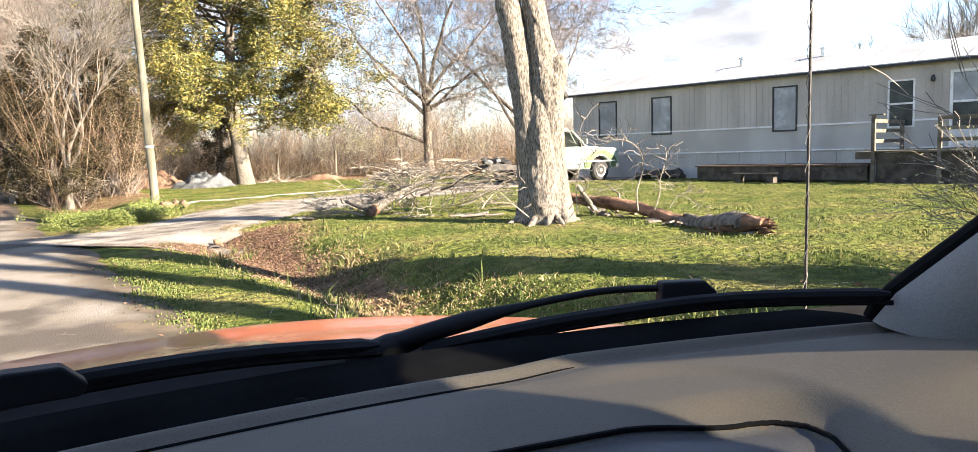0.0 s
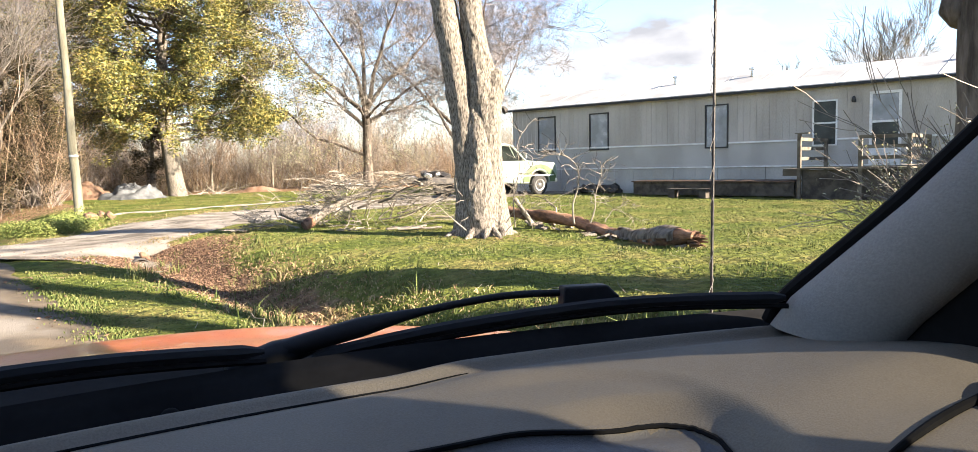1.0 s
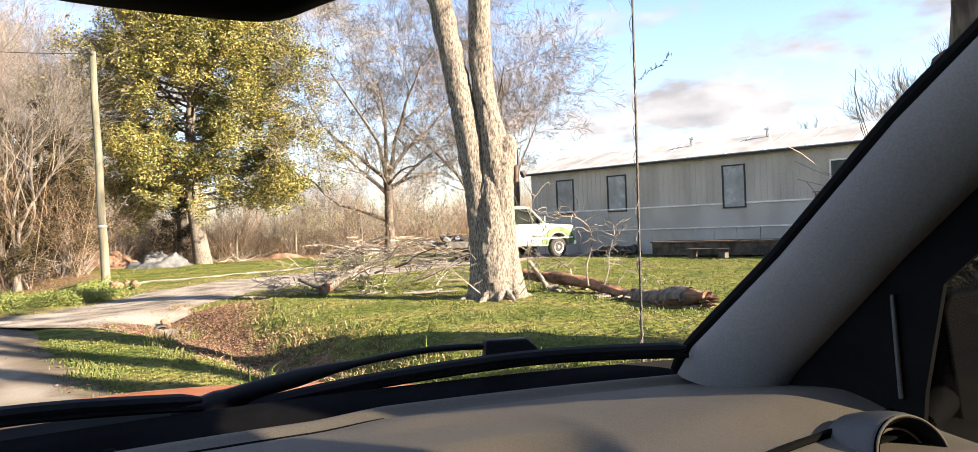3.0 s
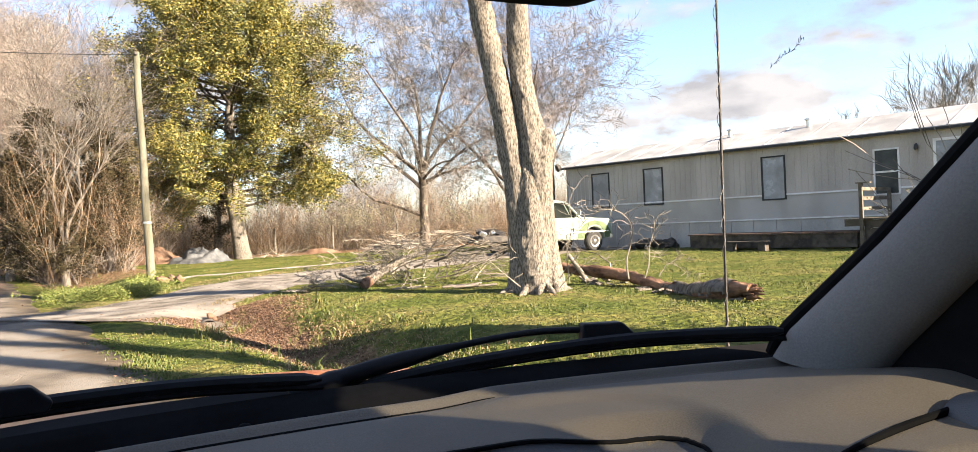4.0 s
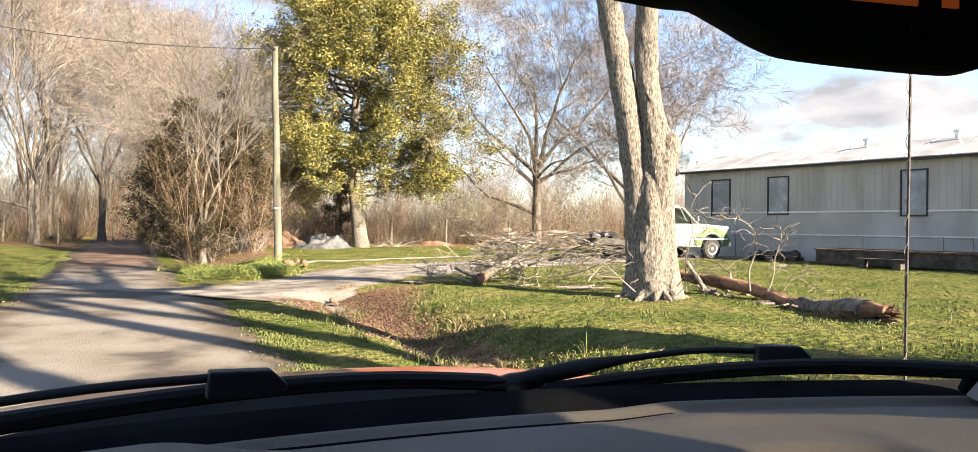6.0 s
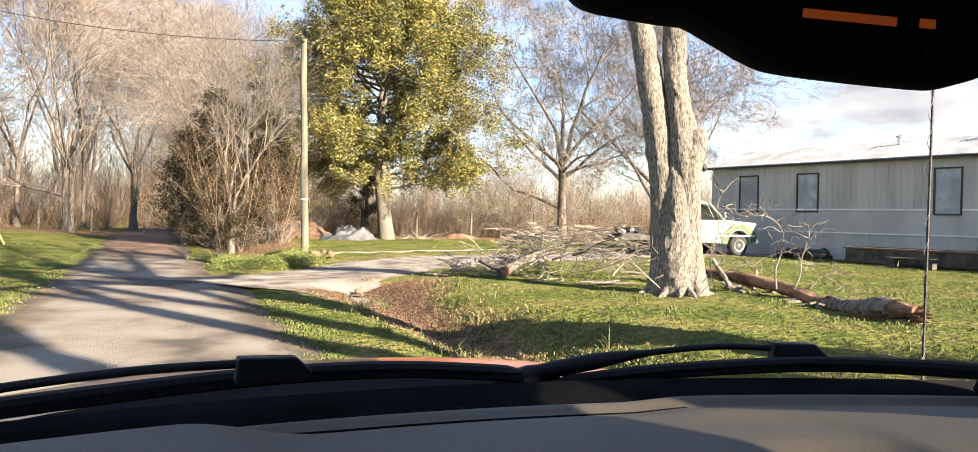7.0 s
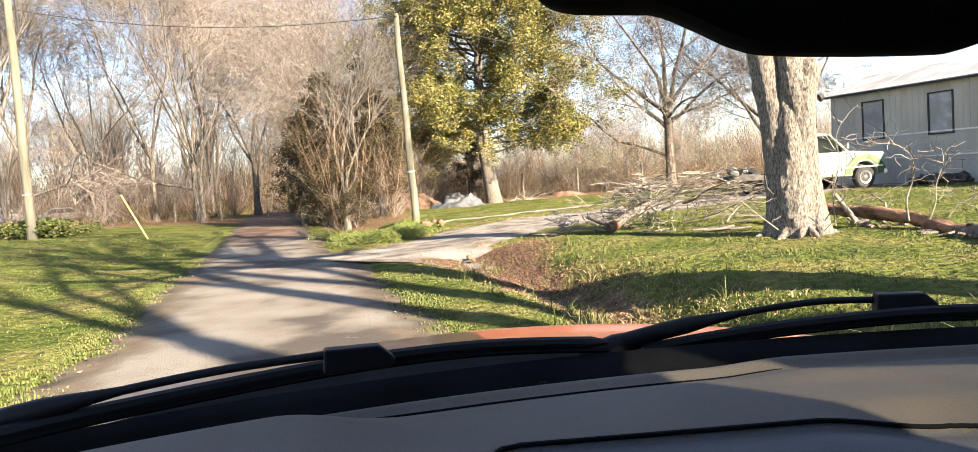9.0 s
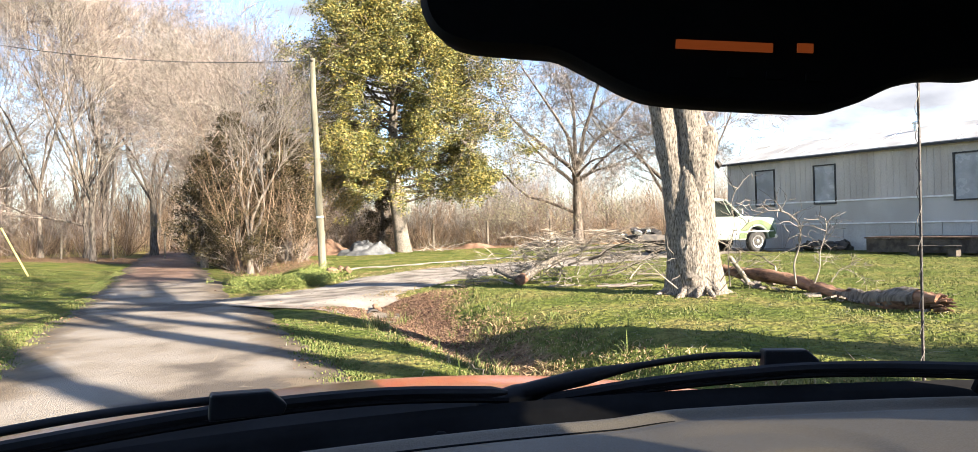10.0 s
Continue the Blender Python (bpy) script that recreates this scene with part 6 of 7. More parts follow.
    part("fuel_tank", Geo().span((-2.6, -0.36, 0.42), (-1.85, 0.36, 0.70)), M_CHASSIS, root, bevel=0.05)
    rg = random.Random(411)
    for k in range(7):
        part("loose_part", Geo().box((rg.uniform(-2.8, -1.7), rg.uniform(-0.5, 0.5), rg.uniform(0.68, 0.85)), (rg.uniform(0.15, 0.45), rg.uniform(0.1, 0.3), rg.uniform(0.06, 0.18)), Euler((rg.uniform(-0.4, 0.4), rg.uniform(-0.4, 0.4), rg.uniform(0, 3))).to_matrix()), M_CHASSIS if k % 3 else M_CHROME, root, bevel=0.01)
    for x in (-1.37, 1.38):
        for y, s in ((-0.78, -1), (0.78, 1)):
            m = Matrix.Translation((x, y, 0.35)) @ Matrix.Rotation(radians(90) * -s, 4, "X")
            tyre = part("wheel", Geo().lathe([(0.20, -0.10), (0.31, -0.11), (0.35, -0.07), (0.355, 0), (0.35, 0.07), (0.31, 0.11), (0.20, 0.10)], 28, m), M_RUBBER, root)
            part("rim", Geo().lathe([(0.21, 0.06), (0.21, 0.105), (0.16, 0.10), (0.10, 0.07), (0.06, 0.115), (0.02, 0.12)], 24, m), M_CHROME, tyre)
            g = Geo()
            for k in range(8):
                a = 0.785 * k
                g.box(m @ Vector((0.13 * math.cos(a), 0.13 * math.sin(a), 0.098)), (0.05, 0.02, 0.05))
            part("rim_slot", g, M_CHASSIS, tyre, "dark rim slots", smooth=0)


pickup()


# ---- poles, wires, gate, far cars ----
def utility_pole(x, y, tall, r, label, lean=(0.0, 0.0)):
    root = thing("utility_pole", Matrix.Translation((x, y, gz(x, y))), label, "pole")
    n = 14
    pts = [(lean[0] * tall * k / n + 0.01 * math.sin(k), lean[1] * tall * k / n, -0.2 + (tall + 0.2) * k / n) for k in range(n + 1)]
    part("shaft", Geo().tube(pts, [r * (1 - 0.28 * k / n) for k in range(n + 1)], 14), M_WOODPALE, root)
    part("insulator", Geo().lathe([(0.03, 0), (0.05, 0.03), (0.04, 0.08), (0.02, 0.1)], 8, Matrix.Translation((pts[-1][0], pts[-1][1] - 0.1, tall - 0.12))), M_CHASSIS, root)
    part("strap", Geo().tube([(lean[0] * 1.6, lean[1] * 1.6, 1.6), (lean[0] * 1.6, lean[1] * 1.6, 1.66)], r * 1.0, 14), M_CHROME, root, "thin metal band")
    return root


utility_pole(-14.86, -3.26, 6.62, 0.125, "slim pale wooden utility pole on the grass", (-0.025, 0.02))
utility_pole(-29.1, -0.26, 10.5, 0.17, "tall pale wooden utility pole with a guy wire", (0.01, 0))


def wire(name, a, b, sag, r, label, n=24):
    a, b = Vector(a), Vector(b)
    pts = [a.lerp(b, k / n) - Vector((0, 0, sag * 4 * (k / n) * (1 - k / n))) for k in range(n + 1)]
    tagged(part(name, Geo().tube(pts, r, 5), M_WIRE), label, "wire")


wire("power_line", (-15.0, -3.1, 6.5), (-29.0, -0.26, 8.4), 0.5, 0.012, "thin black line between the utility poles")
wire("power_line", (-29.0, -0.26, 8.4), (-62, 10, 9.0), 0.9, 0.014, "thin black line between the utility poles")
wire("power_line", (-14.95, -3.1, 6.5), (0.3, 1.8, 4.4), 0.6, 0.008, "thin black line down to the service post")
wire("guy_wire", (-29.0, -0.3, 8.2), (-23.7, -2.79, -0.05), 0.0, 0.007, "taut steel guy wire of the utility pole")
tagged(part("guy_guard", Geo().tube([(-23.72, -2.78, 0.0), (-24.68, -2.33, 1.5)], 0.028, 8), M_YELLOW), "yellow plastic guard on the guy wire", "guard")


def tube_gate():
    a, b = Vector((1.1, 20.0, 0)), Vector((4.7, 20.0, 0))
    root = thing("tube_gate", Matrix.Translation(a) @ Matrix.Rotation(math.atan2(b.y - a.y, b.x - a.x), 4, "Z"), "rusty brown tube farm gate between posts", "gate")
    w = (b - a).length
    for k in range(5):
        z = 0.28 + 0.21 * k
        part("rail", Geo().tube([(0.08, 0, z), (w - 0.08, 0, z)], 0.022, 8), M_RUST, root)
    for x in (0.08, w * 0.5, w - 0.08):
        part("stile", Geo().tube([(x, 0, 0.2), (x, 0, 1.16)], 0.024, 8), M_RUST, root)
    for x in (-0.12, w + 0.12):
        part("post", Geo().tube([(x, 0, -0.1), (x, 0, 1.5)], 0.075, 10), M_WOODGREY, root)


tube_gate()
post = tagged(part("fence_post", Geo().tube([(0, 0, -0.1), (0.01, 0, 1.35)], [0.06, 0.055], 8), M_WOODGREY), "weathered fence post at the edge of the thicket", "post", "fence posts along the thicket")
post.matrix_world = Matrix.Translation((*back(-5.2, 8.4), 0))
for k in range(9):
    x, y = -8.2 - 2.6 * k, 8.6 + 0.25 * k + rng.uniform(-0.3, 0.3)
    copy_thing(post, Matrix.Translation((*back(x, y), 0)) @ Matrix.Rotation(rng.uniform(-0.08, 0.08), 4, "X"))


def heap(name, x, y, sx, sy, sz, seed, material, label, category, folds):
    ns = 30
    def place(u, v):
        a, t = 6.283 * u, v
        rad = t
        px, py = sx * rad * math.cos(a), sy * rad * math.sin(a)
        base_h = sz * max(0.0, 1 - t ** 2.2)
        k = noise.noise(Vector((px * folds + seed, py * folds, 0)))
        k2 = noise.noise(Vector((px * folds * 2.7, py * folds * 2.7 + seed, 3)))
        return (px * (1 + 0.15 * k), py * (1 + 0.15 * k), -0.03 + base_h * (1 + 0.45 * k + 0.22 * k2) + (0.03 * abs(k2) if t > 0.8 else 0))
    ob = part(name, Geo().grid(49, 18, place), material, smooth=50)
    ob.matrix_world = Matrix.Translation((x, y, gz(x, y)))
    return tagged(ob, label, category)


heap("tarpaulin", -13.95, 6.6, 1.3, 0.85, 0.55, 7, M_TARP, "crumpled grey tarpaulin thrown over a heap", "tarpaulin", 3.2)
heap("dirt_mound", -16.2, 8.2, 1.5, 1.0, 0.75, 17, M_DIRT, "low mound of red dirt by the thicket", "mound", 1.6)
heap("dirt_mound", -8.6, 11.0, 1.1, 0.7, 0.24, 27, M_DIRT, "low mound of red dirt by the thicket", "mound", 1.9)
heap("plastic_sheet", -3.9, 12.6, 0.5, 0.3, 0.28, 37, M_WHITE, "scrap of white plastic sheet on the grass", "plastic", 4.0)
lines, rg = [], random.Random(431)
for k in range(16):
    a = rg.uniform(0, 6.283)
    grow(lines, (rg.uniform(-0.8, 0.8), rg.uniform(-0.4, 0.4), 0.05), (math.cos(a), math.sin(a), 0.25), rg.uniform(0.5, 1.1), 0.02, 1, rg, 3, 0.8, 0, 0.2, 0.6, 0.006, 4)
ob = part("stick_heap", lines_to(lines), M_BRUSH, smooth=0)
ob.matrix_world = Matrix.Translation((-11.0, 7.6, 0))
tagged(ob, "low heap of sticks by the evergreen tree", "sticks")


def far_car(x, y, yaw, material, tall, long_, label, kind_):
    root = thing(kind_, Matrix.Translation((x, y, gz(x, y))) @ Matrix.Rotation(yaw, 4, "Z"), label, "car")
    h = long_ / 2
    if tall < 1.7:
        prof = [(-h, 0.35), (h, 0.35), (h, 0.7), (h * 0.55, 0.9), (h * 0.18, tall), (-h * 0.5, tall), (-h * 0.85, 0.95), (-h, 0.9)]
        glassy = [(h * 0.45, 0.93), (h * 0.16, tall - 0.07), (-h * 0.48, tall - 0.07), (-h * 0.72, 0.95)]
    else:
        prof = [(-h, 0.4), (h, 0.4), (h, 1.0), (h * 0.72, 1.15), (h * 0.5, tall), (-h, tall)]
        glassy = [(h * 0.66, 1.2), (h * 0.47, tall - 0.12), (h * 0.15, tall - 0.12), (h * 0.15, 1.2)]
    part("body", Geo().extrude(prof, -0.85, 0.85, lambda u, v, w: (u, w, v)), material, root, bevel=0.06, smooth=50)
    part("side_glass", Geo().extrude(glassy, -0.862, 0.862, lambda u, v, w: (u, w, v)), M_PANE, root, smooth=0)
    for sx in (-0.62, 0.62):
        for sy in (-0.80, 0.80):
            part("wheel", Geo().lathe([(0.1, -0.1), (0.31, -0.1), (0.32, 0), (0.31, 0.1), (0.1, 0.1)], 18, Matrix.Translation((h * sx, sy, 0.31)) @ Matrix.Rotation(radians(90), 4, "X")), M_RUBBER, root)


far_car(*back(-51.0, 35.5), 0.5, M_SILVER, 1.42, 4.5, "silver saloon car parked under the far trees", "far_saloon")
far_car(*back(-57.0, 35.0), 0.7, M_WHITE, 1.8, 4.2, "white van parked under the far trees", "far_van")
rs_ = np.random.RandomState(441)
n = 300
bx, by = -29.6 + 0.9 * rs_.normal(size=n), 0.9 + 0.6 * rs_.normal(size=n)
v, f = leaf_cloud(np.stack([bx, by, height(bx, by) + 0.1 + 0.45 * rs_.rand(n)], 1), 12, 0.09, 0.25, rs_)
tagged(bulk("low_bushes", v, f, M_GRASS), "low olive bushes at the far edge of the lawn", "bushes", kind="stuff")
# ---- the car from which one looks out ----
# local axes: x to the right of the driver's eye, y forward, z up from the road
EYE = 1.25
car = thing("car", Matrix.Translation((-12.32, -26.60, -0.15)) @ Matrix.Rotation(radians(17), 4, "Z"), "burnt orange car standing in the lane, grey dashboard inside", "car")
MID = 0.33


def C(r, f, z):
    return Vector((r, f, z + EYE))


def edge(r):
    """How far ahead the front edge of the dashboard lies."""
    if r < -0.05:
        return 0.968 - 0.32 * (r + 0.05) ** 2
    return 0.967 - 0.02 * max(0, r) - 0.215 * max(0, r) ** 2


def ss(a, b, x):
    t = min(1.0, max(0.0, (x - a) / (b - a)))
    return t * t * (3 - 2 * t)


def corner(a, b, r):
    """Depth inside two edges that meet in a round corner of radius r."""
    if a < r and b < r:
        return r - math.hypot(r - a, r - b)
    return min(a, b)


def panel_in(r, f):
    """Depth inside the outline of the recessed centre panel."""
    top = 0.742 - 0.26 * (r - 0.2) - f
    right = 0.722 - 1.32 * max(0.0, 0.62 - f) ** 1.6 - r
    return min(corner(top, right, 0.07), corner(top, r - 0.135, 0.035))


def hood_in(r, f):
    """Depth inside the rounded hood over the centre panel."""
    right = 0.765 - 1.0 * max(0.0, 0.66 - f) ** 1.6 - r
    return corner(edge(r) - 0.095 - f, right, 0.13)


def dash_z(r, s):
    """Height of the dashboard at r, a share s of the way back from the glass."""
    f = edge(r) - 0.62 * s
    z = -0.292 + 0.022 * ss(0.0, 0.03, s) - 0.012 * ss(0.035, 0.066, s) + 0.006 * ss(0.066, 0.12, s) - 0.012 * ss(0.1, 0.75, s) - 0.20 * ss(0.74, 1.0, s) ** 1.5
    fall = 1.03 + 0.5 * (f - 0.30)
    z -= 0.24 * ss(fall, fall + 0.27, r) ** 1.3
    z += 0.026 * ss(0.70, 1.02, r) * ss(0.10, 0.48, s) * (1 - ss(0.42, 0.62, s))
    z += 0.007 * ss(0.50, 0.62, r) * (1 - ss(-0.012, 0.028, hood_in(r, f)))
    d = panel_in(r, f)
    z -= 0.020 * ss(-0.055, 0.0, d) * ss(0.50, 0.66, r) + 0.010 * ss(-0.004, 0.008, d)
    z -= 0.15 * ss(-0.05, 0.03, d) * ss(0.03, 0.34, 0.742 - 0.26 * (r - 0.2) - f)
    hump = ss(-0.60, -0.46, r) * (1 - ss(-0.10, 0.12, r)) * ss(0.02, 0.13, edge(r) - f) * (1 - ss(0.30, 0.36, edge(r) - f))
    z += 0.045 * hump
    return f, z


g = Geo()
NR, NS = 260, 130
g.grid(NR, NS, lambda u, v: (lambda r: (lambda q: C(r, q[0], q[1]))(dash_z(r, v)))(-0.62 + 2.0 * u))
inner, outer = Geo(), Geo()
inner.v = outer.v = g.v
for q in g.f:
    p = sum((Vector(g.v[i]) for i in q), Vector()) / 4
    (inner if panel_in(p.x, p.y) > 0.002 else outer).f.append(q)
dash = part("dashboard", outer, M_DASH, car, "grained dark grey dashboard", smooth=60)
part("centre_panel", inner, M_DASHDARK, dash, "dark recessed centre panel", smooth=60)
line = []
for k in range(70):
    r = 0.136 + 0.51 * k / 69
    f = 0.742 - 0.26 * (r - 0.2)
    while panel_in(r, f) < 0.0:
        f -= 0.001
    line.append(C(r, f, dash_z(r, (edge(r) - f) / 0.62)[1] + 0.001))
for k in range(60):
    f = line[69].y - 0.002 - 0.24 * (k / 59) ** 1.4
    r = 0.64 if k < 30 else 0.45
    while panel_in(r, f) > 0.0:
        r += 0.001
    line.append(C(r, f, dash_z(r, (edge(r) - f) / 0.62)[1] + 0.001))
part("seam", Geo().tube(line, 0.0030, 6), M_FRIT, dash, "dark seam of the centre hood")
line = [(lambda r, f: C(r, f, dash_z(r, (edge(r) - f) / 0.62)[1] + 0.002))(0.66 + 0.46 * t, 0.385 - 0.03 * t + 0.02 * math.sin(3.14 * t)) for t in [k / 20 for k in range(21)]]
part("crease", Geo().tube(line, [0.0015 + 0.004 * math.sin(3.14 * k / 20) for k in range(21)], 8), M_FRIT, dash, "dark rounded crease of the glovebox lid")
part("lip_seam", Geo().tube([(lambda r: C(r, edge(r) - 0.040, dash_z(r, 0.040 / 0.62)[1] + 0.0004))(-0.36 + 0.96 * k / 59) for k in range(60)], [0.0008 + 0.0016 * math.sin(3.14159 * k / 59) ** 0.4 for k in range(60)], 6), M_FRIT, dash, "dark line behind the rounded front lip")
part("sensor", Geo().lathe([(0.010, 0), (0.008, 0.003), (0.006, 0.005), (0.002, 0.006)], 14, Matrix.Translation(C(0.276, 0.942, -0.276))), M_FRIT, dash, "small domed light sensor")


def air_vent(r, f, z, size, tilt, wide):
    """A round vent in a domed pod, with slats behind two thin rings."""
    m = Matrix.Translation(C(r, f, z)) @ Matrix.Rotation(radians(tilt[0]), 4, "X") @ Matrix.Rotation(radians(tilt[1]), 4, "Y")
    dome = [(size * (0.98 + wide * math.sin(0.157 * k) ** 1.2), 0.004 - size * 1.5 * (1 - math.cos(0.157 * k))) for k in range(11)]
    part("vent_pod", Geo().lathe([(0.001, -0.040), (size * 0.93, -0.040), (size * 0.93, -0.004)] + dome, 44, m), M_DASHDARK, dash, "rounded dark grey pod round the air vent", smooth=60)
    v = part("air_vent", Geo().lathe([(size * 0.80, -0.036), (size * 0.93, -0.036), (size * 0.94, 0.006), (size * 0.90, 0.009), (size * 0.84, 0.002), (size * 0.80, -0.03)], 40, m), M_FRIT, dash, "round black air vent", smooth=60)
    for k, q in ((0.95, 0.008), (0.72, -0.012)):
        part("ring", Geo().tube([m @ Vector((size * k * math.cos(a), size * k * math.sin(a), q)) for a in [6.28318 * j / 40 for j in range(41)]], 0.0017, 6), M_DASH, v, "thin grey ring")
    part("backing", Geo().lathe([(0.001, -0.039), (size * 0.9, -0.039), (size * 0.9, -0.036), (0.001, -0.036)], 28, m), M_MATTE, v)
    for k in range(5):
        y = size * (-0.56 + 0.28 * k)
        w = math.sqrt(max(1e-5, size * size * 0.62 - y * y))
        part("slat", Geo().box(m @ Vector((0, y, -0.022)), (1.9 * w, 0.004, 0.014), m.to_3x3() @ Matrix.Rotation(0.5, 3, "X")), M_FRIT, v, smooth=0)


for r, f, z, size, tilt, wide in ((0.565, 0.500, -0.352, 0.062, (50, 0), 0.62), (0.285, 0.585, -0.372, 0.055, (50, 0), 0.62), (0.955, 0.300, -0.292, 0.050, (68, -22), 0.22)):
    air_vent(r, f, z, size, tilt, wide)
# instrument hood opening and steering wheel
part("instrument_panel", Geo().extrude([(-0.34, -0.42), (0.06, -0.42), (0.05, -0.32), (-0.02, -0.275), (-0.26, -0.275), (-0.33, -0.32)], 0.60, 0.615, lambda u, v, w: C(u, w, v)), M_FRIT, dash, smooth=0)
wm = Matrix.Translation(C(-0.27, 0.43, -0.42)) @ Matrix.Rotation(radians(62), 4, "X")
wheel = part("steering_wheel", Geo().tube([wm @ Vector((0.185 * math.cos(a), 0.185 * math.sin(a), 0)) for a in [6.28318 * k / 48 for k in range(49)]], 0.0155, 12, caps=False), M_DASHDARK, car, "dark grey steering wheel")
part("hub", Geo().lathe([(0.07, -0.05), (0.075, -0.01), (0.06, 0.015), (0.01, 0.02)], 20, wm), M_DASHDARK, wheel)
for a in (0.0, 3.14, 4.71):
    part("spoke", Geo().tube([wm @ Vector((0.06 * math.cos(a), 0.06 * math.sin(a), -0.01)), wm @ Vector((0.18 * math.cos(a), 0.18 * math.sin(a), 0))], [0.022, 0.014], 8), M_DASHDARK, wheel)

# black band at the foot of the glass
def cowl(u, v):
    r = -0.60 + 1.78 * u
    e = edge(r)
    stops = [(e - 0.012, -0.31), (e + 0.004, -0.283), (e + 0.03, -0.262), (e + 0.052, -0.252), (e + 0.062, -0.262), (e + 0.10, -0.34)]
    k = min(4, int(v * 5))
    t = v * 5 - k
    return C(r, stops[k][0] + (stops[k + 1][0] - stops[k][0]) * t, stops[k][1] + (stops[k + 1][1] - stops[k][1]) * t)


def cowl_panel(u, v):
    r = MID - 0.78 + 1.56 * u
    e = edge(max(-0.3, min(1.0, r)))
    return C(r, e + 0.09 + 0.19 * v, -0.285 - 0.012 * math.sin(3.14 * v) - 0.10 * abs(r - MID + 0.12) ** 2.2)


part("cowl_panel", Geo().grid(40, 10, cowl_panel), M_FRIT, car, "black plastic panel below the wipers", smooth=60)
part("cowl", Geo().grid(60, 21, cowl), M_FRIT, car, "black band at the foot of the windscreen", smooth=60)

def screen(u, v):
    r = -0.42 + 1.47 * u
    x = (r - MID) * (1 - 0.16 * v) + MID
    f = edge(r) + 0.056 - v * 0.74 - 0.03 * math.sin(3.14 * v) * -1
    return C(x, f, -0.258 + 0.74 * v)


ws = part("windscreen", Geo().grid(40, 24, screen), M_GLASS, car, "clear sloping windscreen", smooth=60)
ws.visible_shadow = False
rg = random.Random(501)
g = Geo()
for k in range(30):
    t = k / 29
    p = C(0.632 + 0.046 * t, 0.398 - 0.008 * t, 0.113 + 0.032 * t + 0.002 * math.sin(7 * t))
    g.tube([p, p + Vector((rg.uniform(-0.003, 0.006), 0, rg.uniform(-0.003, 0.005)))], [0.0005, 0.0002], 3)
part("glass_scratch", g, M_CHASSIS, ws, "fine dark scratch", smooth=0)

# wipers
def wiper(arm, blade, clip, clip_dir, foot):
    w = part("wiper", Geo().tube(blade, [0.005] + [0.0095] * (len(blade) - 2) + [0.004], 8), M_WIPER, car, "black windscreen wiper")
    part("rubber", Geo().tube([p + Vector((0, -0.004, -0.011)) for p in blade], 0.004, 5), M_FRIT, w)
    part("arm", Geo().tube(arm, [0.0135 if k < 9 else max(0.0055, 0.0135 - 0.0028 * (k - 8)) for k in range(len(arm))], 10), M_WIPER, w)
    d = clip_dir.normalized()
    s = d.cross(Vector((0, 0, 1))).normalized()
    m = Matrix((d, s, s.cross(d))).transposed()
    g = Geo()
    prof = [(-0.043, -0.016), (0.044, -0.018), (0.050, -0.006), (0.030, 0.013), (-0.040, 0.016)]
    g.extrude(prof, -0.012, 0.012, lambda u, v, q: clip + m @ Vector((u, q, v)))
    part("clip", g, M_WIPER, w, "black blade clip", bevel=0.003, smooth=0)
    if foot is not None:
        part("pivot_cap", Geo().tube([foot + Vector((-0.06, 0.01, -0.012)), foot, foot + Vector((0.05, -0.006, 0.008))], [0.014, 0.019, 0.013], 10), M_WIPER, w)
    return w


wiper(curve([C(0.40, 1.03, -0.262), C(0.46, 1.01, -0.245), C(0.60, 0.975, -0.222), C(0.74, 0.93, -0.208), C(0.845, 0.885, -0.211)]),
      curve([C(0.47, 1.0, -0.262), C(0.60, 0.945, -0.243), C(0.72, 0.895, -0.232), C(0.85, 0.835, -0.224), C(0.95, 0.755, -0.219), C(1.035, 0.655, -0.215)]),
      C(0.855, 0.872, -0.213), C(1, -0.42, 0.02) - C(0, 0, 0), C(0.43, 1.02, -0.255))
wiper(curve([C(-0.60, 0.98, -0.262), C(-0.45, 0.975, -0.228), C(-0.30, 0.955, -0.205), C(-0.15, 0.94, -0.190), C(-0.02, 0.925, -0.186)]),
      curve([C(-0.52, 0.93, -0.240), C(-0.30, 0.965, -0.226), C(-0.02, 0.975, -0.212), C(0.20, 0.99, -0.218), C(0.40, 0.985, -0.238)]),
      C(0.013, 0.918, -0.192), C(1, 0.0, 0.0) - C(0, 0, 0), None)

# hood, fenders and the outer body
def hood(u, v):
    r = MID - 0.80 + 1.60 * u
    e = edge(max(-0.3, min(1.0, r)))
    f = e + 0.27 + (2.05 - e - 0.27) * v
    drop = 0.10 * abs(r - MID - -0.12) ** 2.2
    z = -0.294 - 0.032 * ss(0.0, 0.4, v) + 0.008 * math.sin(3.14 * ss(0, 0.4, v)) - 0.20 * ss(0.4, 1.0, v) ** 1.6 - drop
    return C(r, f, z)


